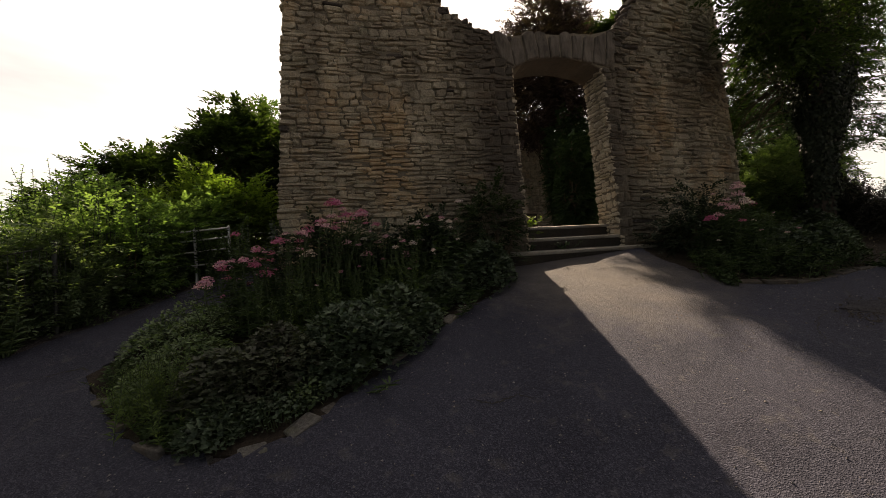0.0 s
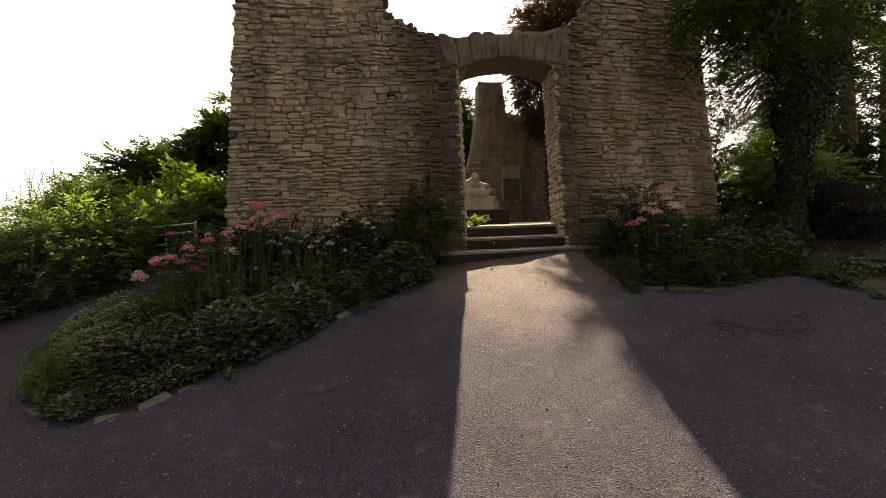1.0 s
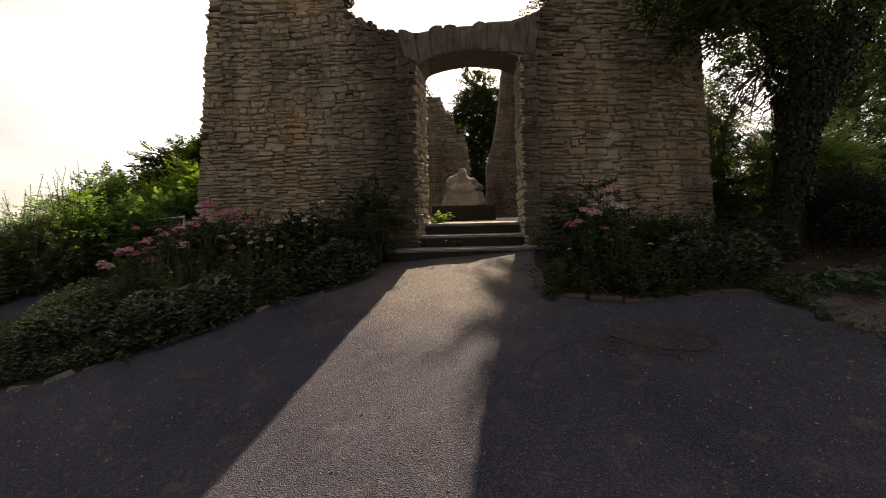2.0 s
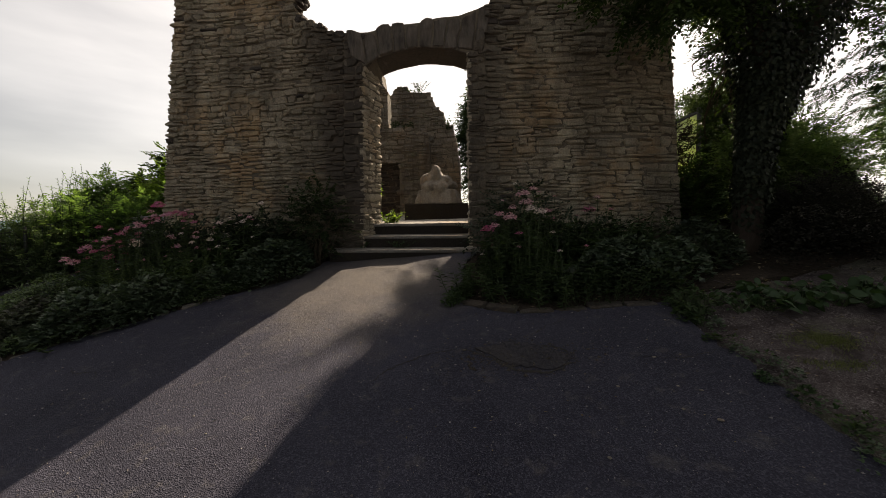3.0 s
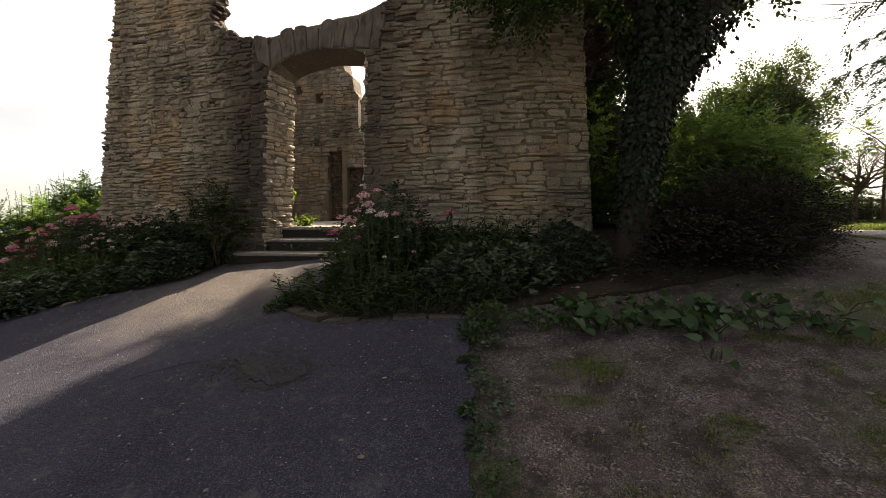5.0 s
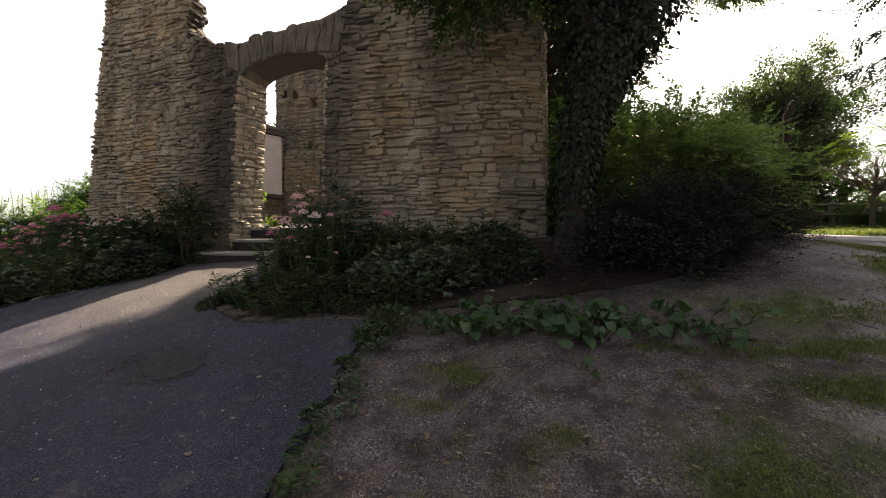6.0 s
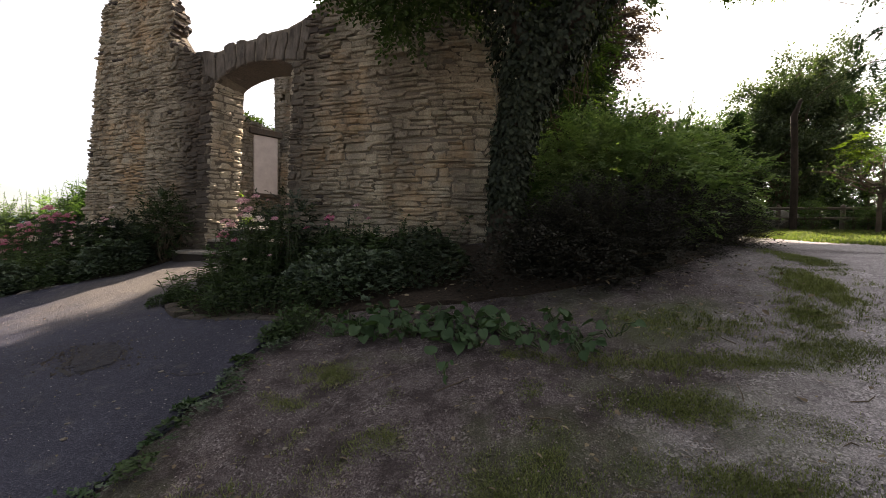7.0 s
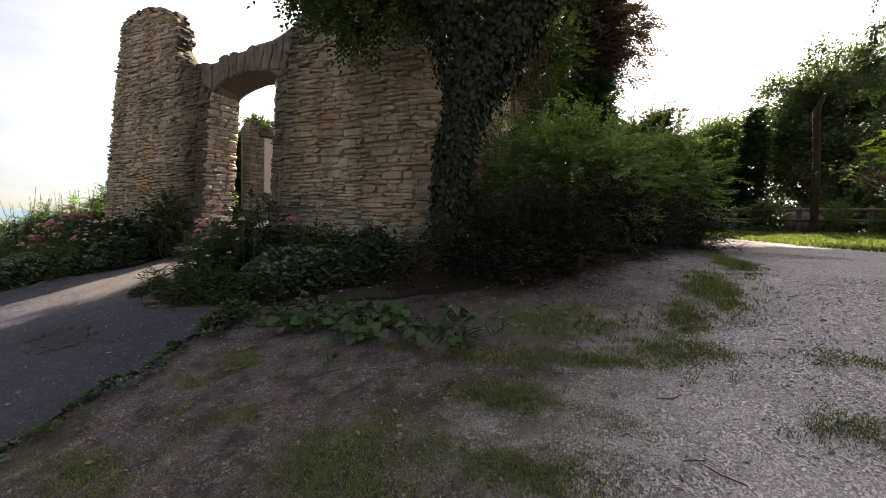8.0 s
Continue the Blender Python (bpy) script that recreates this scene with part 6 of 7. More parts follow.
def bare_tree(x, y, top, seed):
    """A small open tree with few leaves."""
    r = np.random.default_rng(seed)
    foot = float(gz(x, y))
    ob = thing("young_tree", "small open young tree with thin branches", "tree", (x, y, foot))
    p, lf = Pile(), Pile()
    tube(p, [(x, y, foot - 0.1), (x, y, foot + 0.8), (x + 0.05, y, foot + 1.4)], [0.06, 0.05, 0.045], 7)
    ends = []
    for k in range(26):
        a, e = r.uniform(0, 6.28), r.uniform(0.35, 1.0)
        tip = np.array([x + 1.5 * math.cos(a) * (1.15 - e) * 1.3, y + 1.2 * math.sin(a) * (1.15 - e) * 1.3, foot + 1.2 + e * (top - foot - 1.2)])
        l = bend((x + 0.03, y, foot + r.uniform(0.8, 1.4)), tip, r, 7, 0.1)
        tube(p, l, np.linspace(0.035, 0.006, 7), 4)
        for _ in range(5):
            q = l[r.integers(3, 7)]
            w = q + r.normal(0, 0.3, 3)
            tube(p, bend(q, w, r, 4, 0.1), np.linspace(0.008, 0.003, 4), 3, False)
            ends.append(w)
    under(part("trunk", p.mesh("trunk", smooth=True), M_BARK, None), ob)
    e = np.array(ends)
    sprays(lf, r, e, scatter(r, len(e)), 2, 0.3, 8, 0.055, LEAF_DIAMOND)
    under(part("crown", lf.mesh("crown"), M_OAK, None), ob)


bare_tree(14.9, 14.4, 4.0, 221)
p = Pile()
tube(p, [(14.12, 16.9, 1.8), (14.1, 16.9, 3.5), (14.04, 16.9, 5.0), (14.0, 16.9, 5.7), (14.16, 16.9, 6.2)], [0.11, 0.1, 0.095, 0.1, 0.05], 8)
tagged(part("dead_trunk", p.mesh("dead_trunk", smooth=True), M_DARKBARK, None, "bare grey dead trunk standing before the trees"), category="tree trunk")

# ---- hedge, its metal fence and the shoots above it
HEDGE = [(-6.5, 4.9, 0.75, 0.55), (-5.6, 5.35, 0.7, 0.75), (-5.0, 5.95, 0.6, 0.8), (-4.6, 6.5, 0.55, 0.8), (-4.25, 7.1, 0.5, 0.75), (-3.9, 7.8, 0.5, 0.8), (-7.4, 4.2, 0.8, 0.5)]
for i, (x, y, rad, h) in enumerate(HEDGE):
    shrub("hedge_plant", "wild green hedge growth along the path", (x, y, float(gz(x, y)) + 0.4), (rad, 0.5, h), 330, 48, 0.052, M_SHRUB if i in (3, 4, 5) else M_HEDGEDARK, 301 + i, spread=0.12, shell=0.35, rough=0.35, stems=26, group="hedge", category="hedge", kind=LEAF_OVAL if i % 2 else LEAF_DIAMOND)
for i, (x, y, z, rad, m) in enumerate([(-5.6, 7.7, 2.1, 0.6, M_SHRUB), (-4.75, 8.3, 2.1, 0.55, M_HEDGE), (-4.0, 8.3, 2.35, 0.45, M_HEDGE), (-3.35, 8.4, 2.2, 0.45, M_HEDGE), (-6.6, 7.9, 1.55, 0.75, M_SHRUB), (-7.6, 6.9, 1.0, 0.8, M_DARKLEAF), (-8.8, 8.8, 1.1, 1.0, M_OAK), (-7.6, 10.2, 1.75, 1.0, M_DARKLEAF), (-6.4, 9.6, 2.1, 0.7, M_DARKLEAF)]):
    shrub("tall_shrub", "fresh green shrub rising behind the hedge" if m is M_HEDGE else "dark green shrub rising behind the hedge", (x, y, z - 0.35), (rad, rad * 0.8, 0.95), 330, 60, 0.062, m, 320 + i, spread=0.14, shell=0.35, rough=0.4, stems=30, kind=LEAF_OVAL)


def shoot(x, y, top, seed, mat, kind=LEAF_OVAL, size=0.11, first=0.35):
    """A long upright shoot with leaves in rows."""
    r = np.random.default_rng(seed)
    foot = float(gz(x, y))
    ob = thing("tall_shoot", "slender upright leafy shoot above the hedge", "plant", (x, y, foot), "tall shoots")
    p, q = Pile(), Pile()
    for k in range(7):
        tip = (x + r.normal(0, 0.22), y + r.normal(0, 0.15), top - abs(r.normal(0, 0.3)))
        line = bend((x + r.normal(0, 0.08), y, foot), tip, r, 8, 0.03)
        tube(p, line, np.linspace(0.01, 0.003, 8), 4, False)
        n = 44
        s = np.linspace(first, 1, n)
        pos = np.stack([np.interp(s, np.linspace(0, 1, 8), line[:, j]) for j in range(3)], -1)
        a = np.arange(n) * 2.4 + k
        leaves(q, pos, np.stack([np.cos(a), np.sin(a), np.full(n, 0.35)], -1), np.array([0, 0, 1.0]) + r.normal(0, 0.3, (n, 3)), size * (1.3 - s) * r.uniform(0.7, 1.2, n), kind)
    under(part("stem_mass", p.mesh("stem_mass"), M_STALK, None), ob)
    under(part("foliage", q.mesh("foliage"), mat, None), ob)


rh = np.random.default_rng(390)
for i in range(30):
    k = rh.random()
    x, y = float(np.interp(k, [0, 0.45, 0.75, 1], [-7.2, -5.55, -4.75, -4.15])) + rh.normal(0, 0.12), float(np.interp(k, [0, 0.45, 0.75, 1], [3.75, 4.95, 5.75, 6.75])) + rh.normal(0, 0.1)
    shoot(x, y, float(gz(x, y)) + rh.uniform(0.55, 1.05), 391 + i, M_HEDGEDARK, LEAF_NARROW, 0.16, 0.1)
for i, (x, y, z, m) in enumerate([(-5.75, 7.4, 3.0, M_OAK), (-3.9, 8.3, 2.85, M_HEDGE), (-4.1, 8.2, 2.7, M_HEDGE), (-5.1, 7.4, 2.5, M_OAK), (-6.0, 7.8, 3.1, M_SHRUB), (-4.6, 6.9, 2.2, M_HEDGE), (-3.6, 6.9, 2.0, M_PHLOX), (-3.1, 7.0, 1.95, M_PHLOX), (-3.3, 6.3, 1.7, M_PHLOX), (-3.6, 8.2, 2.9, M_HEDGE), (-4.95, 5.9, 2.5, M_SHRUB), (-4.6, 6.05, 2.4, M_SHRUB), (-4.5, 6.35, 2.55, M_SHRUB), (-4.4, 6.6, 2.3, M_PHLOX), (-5.3, 5.6, 2.3, M_SHRUB), (-2.95, 5.9, 2.0, M_PHLOX)]):
    shoot(x, y, z, 340 + i, m)
M_METAL = plain_mat("dull_galvanised_metal", (0.28, 0.28, 0.27), (0.45, 0.45, 0.43), 20.0, 0.45, 0.8)
M_DARKMETAL = plain_mat("dark_painted_metal", (0.02, 0.022, 0.02), (0.045, 0.045, 0.042), 15.0, 0.5, 0.3)
M_WOOD = plain_mat("weathered_wood", (0.07, 0.056, 0.043), (0.16, 0.13, 0.1), 9.0, 0.85, 0.0, (1, 1, 6), 0.01)


def rail_fence(name, label, posts, height, rails, mat, r_post, r_rail, category="fence"):
    ob = thing(name, label, category, (posts[0][0], posts[0][1], float(gz(*posts[0]))))
    for x, y in posts:
        z = float(gz(x, y))
        p = Pile()
        tube(p, [(x, y, z - 0.1), (x, y, z + height * 0.5), (x, y, z + height)], [r_post] * 3, 8)
        under(part("post", p.mesh("post", smooth=True), mat, None), ob)
    for k in rails:
        for (x0, y0), (x1, y1) in zip(posts, posts[1:]):
            p = Pile()
            a, b = np.array([x0, y0, float(gz(x0, y0)) + k]), np.array([x1, y1, float(gz(x1, y1)) + k])
            tube(p, np.linspace(a - (b - a) * 0.02, b + (b - a) * 0.02, 4) + np.array([0, -r_post, 0]), [r_rail] * 4, 6)
            under(part("rail", p.mesh("rail", smooth=True), mat, None), ob)
    return ob


def mesh_fence():
    """Dark welded mesh panels along the hedge."""
    line = [(-6.6, 3.8), (-5.6, 4.75), (-4.74, 5.6), (-4.32, 6.82)]
    ob = thing("mesh_fence", "dark welded wire mesh fence along the hedge", "fence", (-6.0, 4.85, float(gz(-6.0, 4.85))))
    for (x0, y0), (x1, y1) in zip(line, line[1:]):
        p = Pile()
        n = int(math.hypot(x1 - x0, y1 - y0) / 0.055)
        for k in range(n + 1):
            x, y = x0 + (x1 - x0) * k / n, y0 + (y1 - y0) * k / n
            z = float(gz(x, y))
            tube(p, [(x, y, z + 0.08), (x, y, z + 0.97)], [0.0035, 0.0035], 4, False)
        for h in (0.1, 0.5, 0.95):
            tube(p, [(x0, y0, float(gz(x0, y0)) + h), (x1, y1, float(gz(x1, y1)) + h)], [0.006, 0.006], 4, False)
        under(part("mesh_panel", p.mesh("mesh_panel"), M_DARKMETAL, None), ob)


RAILING = [(-4.26, 6.9), (-3.80, 6.92), (-3.35, 6.95)]
rail_fence("railing", "pale metal railing half hidden in the hedge", RAILING, 0.78, (0.25, 0.45, 0.62, 0.76), M_METAL, 0.022, 0.014, "railing")
mesh_fence()
for i, (x, y) in enumerate([(-4.74, 5.6), (-5.6, 4.75), (-4.32, 6.82)]):
    z = float(gz(x, y))
    p = Pile()
    tube(p, [(x, y, z - 0.1), (x, y, z + 0.6), (x, y, z + 1.0)], [0.025] * 3, 8)
    tagged(part("fence_post", p.mesh("fence_post", smooth=True), M_DARKMETAL, None, "dark metal fence post in the hedge"), category="fence post", group="hedge fence posts")
rail_fence("wooden_fence", "weathered round-rail wooden fence beyond the gravel path", [(10.3, 17.6), (12.2, 17.5), (13.9, 17.4), (15.6, 17.3), (17.4, 17.4), (19.5, 17.6)], 0.82, (0.4, 0.74), M_WOOD, 0.07, 0.05)
for i, (x, y, rad, h, m) in enumerate([(12.9, 18.2, 0.5, 0.6, M_DARKLEAF), (16.2, 18.0, 0.8, 0.5, M_DARKLEAF), (14.9, 18.1, 0.6, 0.55, M_OAK), (17.4, 18.3, 0.9, 0.45, M_DARKLEAF), (11.6, 18.0, 0.7, 0.5, M_OAK), (19.0, 18.4, 1.0, 0.6, M_DARKLEAF), (11.2, 20.4, 1.1, 1.0, M_DARKLEAF), (12.9, 20.8, 1.0, 0.9, M_CROWN), (14.4, 20.9, 1.1, 1.1, M_DARKLEAF), (16.0, 21.2, 1.2, 1.1, M_DARKLEAF), (17.8, 21.6, 1.2, 0.9, M_DARKLEAF), (19.8, 21.5, 1.3, 0.9, M_CROWN), (21.5, 21.0, 1.3, 0.9, M_DARKLEAF), (11.6, 19.1, 0.9, 0.55, M_CROWN), (12.6, 19.3, 0.8, 0.5, M_DARKLEAF), (13.6, 19.2, 0.8, 0.55, M_DARKLEAF), (15.1, 19.1, 0.9, 0.6, M_CROWN), (16.5, 19.3, 1.0, 0.55, M_DARKLEAF), (18.2, 19.9, 1.0, 0.55, M_DARKLEAF)]):
    shrub("border_shrub", "low green plants along the wooden fence", (x, y, float(gz(x, y)) + 0.25), (rad, 0.4, h), 130, 36, 0.08, m, 360 + i, spread=0.14, stems=14, group="fence border")

shrub("round_bush", "small rounded grey-green bush before the wooden fence", (12.9, 16.9, 2.3), (0.5, 0.4, 0.62), 170, 48, 0.06, M_HEDGEDARK, 390, spread=0.1, stems=14, group="fence border")
for i, (x, y, h) in enumerate([(14.6, 16.9, 0.9), (14.8, 17.0, 1.1), (15.6, 16.8, 0.75), (16.0, 16.9, 0.9), (16.3, 16.7, 1.0), (16.6, 16.8, 0.95), (16.9, 16.7, 1.1), (17.3, 16.8, 0.9)]):
    z = float(gz(x, y))
    shrub("pale_border_plant", "upright pale-leaved plant growing against the wooden fence", (x, y, z + h * 0.5), (0.17, 0.15, h * 0.55), 46, 36, 0.06, (M_HEDGEDARK, M_FEATHER)[i % 2], 391 + i, LEAF_NARROW, spread=0.1, stems=10, group="fence border")
tree("young_lime", "young tree with bright yellow-green leaves at the fence", (16.9, 16.2), 5.2, 0.06, (15.9, 16.3, 4.5), (0.8, 0.5, 0.6), 34, 60, 0.1, M_LIME, 399, spread=0.2, rough=0.4, upright=True, limbs=6)


def boulder(name, label, x, y, z, sx, sy, sz, seed, mat):
    bm = bmesh.new()
    bmesh.ops.create_icosphere(bm, subdivisions=3, radius=1.0)
    for v in bm.verts:
        d = 1 + 0.22 * noise.noise(v.co * 1.6 + Vector((seed, 0, 0))) + 0.06 * noise.noise(v.co * 5)
        v.co = Vector((v.co.x * sx * d, v.co.y * sy * d, v.co.z * sz * d))
    for f in bm.faces:
        f.smooth = True
    return tagged(part(name, bm, mat, None, label, at=pose(x, y, z)), category="boulder")


boulder("boulder", "large pale rounded boulder beyond the fence", 14.3, 18.3, 2.35, 0.6, 0.4, 0.4, 3.0, M_STATUE)
boulder("boulder", "pale boulder beyond the fence", 17.9, 19.2, 2.25, 0.8, 0.5, 0.5, 9.0, M_STATUE)

# ---- information board behind the tree
board = thing("information_board", "white information board in a dark frame on posts", "sign", (7.6, 8.9, float(gz(7.6, 8.9))), turn=94.0)
M_WHITE = leaf_mat("white_acrylic_sheet", (0.74, 0.74, 0.73), (0.78, 0.78, 0.77), (0.82, 0.82, 0.81), 0.6, 0.15)


def board_part(name, x0, x1, y0, y1, z0, z1, mat, bevel=0.006):
    bm = bmesh.new()
    box_bm(bm, x0, x1, y0, y1, z0, z1, bevel)
    part(name, bm, mat, board)


board_part("panel", -0.38, 0.38, -0.012, 0.012, 0.98, 2.18, M_WHITE)
for x in (-0.42, 0.42):
    board_part("post", x - 0.035, x + 0.035, -0.03, 0.03, -0.1, 2.3, M_DARKMETAL)
for z in (0.94, 2.22):
    board_part("frame_rail", -0.385, 0.385, -0.025, 0.025, z - 0.03, z + 0.03, M_DARKMETAL)
# ---------------------------------------------------------------- things in the court
def statue():
    """A weathered hunched stone figure, plain, grown out of its tapered block: one mesh."""
    bm = bmesh.new()
    r = np.random.default_rng(400)

    def lump(c, s, sub=3):
        made = bmesh.ops.create_icosphere(bm, subdivisions=sub, radius=1.0)["verts"]
        for v in made:
            d = 1 + 0.1 * noise.noise(v.co * 2.3 + Vector(c))
            v.co = Vector(c) + Vector((v.co.x * s[0] * d, v.co.y * s[1] * d, v.co.z * s[2] * d))

    made = bmesh.ops.create_cube(bm, size=1.0)["verts"]
    for v in made:
        k = 0.82 if v.co.z > 0 else 1.0
        v.co = Vector((v.co.x * 1.05 * k + 0.03, v.co.y * 0.6 * k, 0.14 + v.co.z * 0.32))
    lump((-0.12, 0.03, 0.44), (0.3, 0.25, 0.27))
    lump((-0.05, -0.02, 0.6), (0.22, 0.2, 0.17))
    lump((0.0, -0.12, 0.74), (0.11, 0.12, 0.13))
    lump((0.18, -0.03, 0.55), (0.17, 0.15, 0.1))
    lump((0.34, -0.02, 0.42), (0.14, 0.16, 0.1))
    lump((-0.27, -0.05, 0.5), (0.13, 0.17, 0.2))
    lump((-0.14, -0.2, 0.38), (0.2, 0.12, 0.12))
    lump((0.12, -0.2, 0.37), (0.18, 0.12, 0.13))
    ob = part("stone_statue", bm, M_STATUE, None, "weathered pale stone statue of a crouched figure on its block", at=pose(2.03, 8.75, 2.1, 0, 0, -8))
    whole = ob.modifiers.new("whole", "REMESH")
    whole.mode, whole.voxel_size, whole.use_smooth_shade = "VOXEL", 0.022, True
    soft = ob.modifiers.new("soft", "SMOOTH")
    soft.factor, soft.iterations = 0.5, 3
    folds = bpy.data.textures.new("folds", "CLOUDS")
    folds.noise_scale = 0.09
    carve = ob.modifiers.new("carve", "DISPLACE")
    carve.texture, carve.strength, carve.mid_level = folds, 0.05, 0.5
    return tagged(ob, category="statue")


statue()


def simple_block(name, label, category, x0, x1, y0, y1, z0, z1, mat, bevel=0.02, kind=""):
    bm = bmesh.new()
    box_bm(bm, x0, x1, y0, y1, z0, z1, bevel)
    for v in bm.verts:
        v.co += 0.01 * noise.noise_vector(v.co * 4)
    return tagged(part(name, bm, mat, None, label), category=category, kind=kind)


simple_block("stone_plinth", "low dark mossy stone plinth under the statue", "plinth", 1.3, 2.75, 8.45, 9.1, 1.58, 2.09, M_RISER)
tablet = thing("stone_tablet", "grey stone memorial tablet on brackets on the court wall", "tablet", (5.5, 16.1, 3.15))
for name, box, mat in (("slab", (-0.43, 0.43, -0.09, 0.0, 0.0, 1.48), M_STEP), ("inset", (-0.37, 0.37, -0.105, -0.08, 0.03, 0.95), M_DARKSTONE), ("bracket", (-0.26, -0.14, -0.14, 0.0, -0.14, 0.0), M_STEP), ("bracket", (0.14, 0.26, -0.14, 0.0, -0.14, 0.0), M_STEP)):
    bm = bmesh.new()
    box_bm(bm, *box, 0.012)
    part(name, bm, mat, tablet)
plaster = plain_mat("pinkish_plaster", (0.4, 0.35, 0.33), (0.5, 0.45, 0.42), 5.0, 0.9)
panel_ob = thing("wall_panel", "smooth pinkish plastered panel set in the rubble of the court's side wall", "wall panel", (-2.02, 10.5, 2.75), turn=66.5)
for name, box, mat, text in (("panel", (-0.36, 0.36, -0.05, 0.05, 0.0, 1.78), plaster, ""), ("lintel", (-0.5, 0.5, -0.1, 0.06, 1.8, 1.98), M_DARKSTONE, "dark rough stone lintel"), ("sill", (-0.42, 0.42, -0.08, 0.05, -0.12, -0.005), M_DARKSTONE, "dark stone sill")):
    bm = bmesh.new()
    box_bm(bm, *box, 0.012)
    for v in bm.verts:
        v.co += 0.012 * noise.noise_vector(v.co * 7)
    part(name, bm, mat, panel_ob, text)

# green growth on and beside the steps
mound("step_plant", "bright yellow-green leafy plant on the top step", (1.42, 6.6, 0.2, 0.13, 0), 0.01, 10, 0.05, M_HEDGE, 411, LEAF_OVAL, stalks=False)


def tuft(name, label, x, y, z, n, spread, height, size, mat, seed, kind=LEAF_OVAL, group=""):
    """A small plant at a given height: a spray of leafy stems."""
    r = np.random.default_rng(seed)
    ob = thing(name, label, "plant", (x, y, z), group)
    p, q = Pile(), Pile()
    for _ in range(n):
        tip = np.array([x + r.normal(0, spread), y + r.normal(0, spread * 0.6), z + height * r.uniform(0.4, 1.0)])
        line = bend((x + r.normal(0, spread * 0.3), y, z - 0.01), tip, r, 5, 0.1)
        tube(p, line, np.full(5, 0.003), 3, False)
        k = 9
        s = np.linspace(0.3, 1, k)
        pos = np.stack([np.interp(s, np.linspace(0, 1, 5), line[:, j]) for j in range(3)], -1)
        leaves(q, pos, r.normal(0, 1, (k, 3)) * np.array([1, 1, 0.4]), np.array([0, 0, 1.0]) + r.normal(0, 0.3, (k, 3)), size * r.uniform(0.6, 1.2, k), kind)
    under(part("stem_mass", p.mesh("stem_mass"), M_STALK, None), ob)
    under(part("foliage", q.mesh("foliage"), mat, None), ob)


tuft("step_plant", "bright yellow-green leafy plant on the top step", 1.45, 6.55, 1.6, 30, 0.11, 0.26, 0.06, M_HEDGE, 412)
tuft("wall_plant", "small light green plant growing from the gateway's side", 1.2, 6.5, 2.05, 10, 0.05, 0.28, 0.06, M_HEDGE, 413)
tuft("step_weed", "small pale weed in a joint of the steps", 1.12, 5.88, 1.2, 6, 0.07, 0.14, 0.05, M_DOCK, 414, group="step weeds")
tuft("step_weed", "small green weed in a joint of the steps", 1.7, 5.87, 1.2, 9, 0.12, 0.13, 0.04, M_DOCK, 415, group="step weeds")

tuft("wall_plant", "small green plant rooted on the ruined court wall", 2.1, 11.25, 4.45, 14, 0.16, 0.35, 0.07, M_PHLOX, 416, group="wall plants")
tuft("wall_plant", "small green plant rooted on the ruined court wall", 1.2, 11.25, 5.55, 12, 0.2, 0.3, 0.07, M_PHLOX, 417, group="wall plants")
tuft("wall_plant", "small green plant rooted on the ruined court wall", -2.3, 9.9, 4.85, 12, 0.2, 0.3, 0.07, M_PHLOX, 418, group="wall plants")

for i, (x, y, z) in enumerate([(0.55, 11.05, 4.42), (0.95, 11.05, 4.38), (-1.0, 11.05, 4.1), (-0.35, 11.1, 4.22)]):
    tuft("wall_plant", "small green plant rooted on the ruined court wall", x, y, z, 14, 0.1, 0.34, 0.06, M_PHLOX, 430 + i, group="wall plants")

# ---------------------------------------------------------------- surface of the paths
def pebble_mesh(seed, flat):
    bm = bmesh.new()
    bmesh.ops.create_icosphere(bm, subdivisions=2, radius=0.5)
    for v in bm.verts:
        d = 1 + 0.25 * noise.noise(v.co * 3 + Vector((seed, seed, 0)))
        v.co = Vector((v.co.x * d, v.co.y * d * 0.8, v.co.z * d * flat))
    for f in bm.faces:
        f.smooth = True
    me = bpy.data.meshes.new("pebble")
    bm.to_mesh(me)
    bm.free()
    me.materials.append(M_GREYSTONE)
    return me


flat_pebbles = [pebble_mesh(i * 1.7, 0.25) for i in range(4)]
for i, (x, y, s) in enumerate([(4.5, 2.22, 0.07), (4.38, 2.87, 0.065), (2.88, 3.08, 0.07), (5.4, 3.08, 0.07), (5.93, 2.44, 0.05), (4.33, 2.32, 0.05), (4.4, 2.54, 0.04), (4.7, 3.4, 0.045), (4.53, 2.49, 0.05), (4.0, 2.55, 0.05), (3.76, 1.97, 0.05), (3.3, 3.3, 0.035), (2.7, 3.2, 0.03), (0.45, 4.35, 0.03), (2.2, 3.6, 0.035), (3.9, 3.3, 0.03), (3.1, 2.3, 0.03), (-1.6, 2.4, 0.035), (-0.3, 2.6, 0.03), (1.1, 2.2, 0.03)]):
    ob = new("pebble", flat_pebbles[i % 4])
    ob.matrix_basis = pose(x, y, float(gz_soft(x, y)) + (0.035 if x < 4.95 else 0.012) + s * 0.06, 0, 0, i * 47) @ Matrix.Diagonal((s * 0.62, s * 0.62, s * 0.62, 1))
    tagged(ob, "small flat pale stone lying on the path", "pebble", "pebbles on the path")


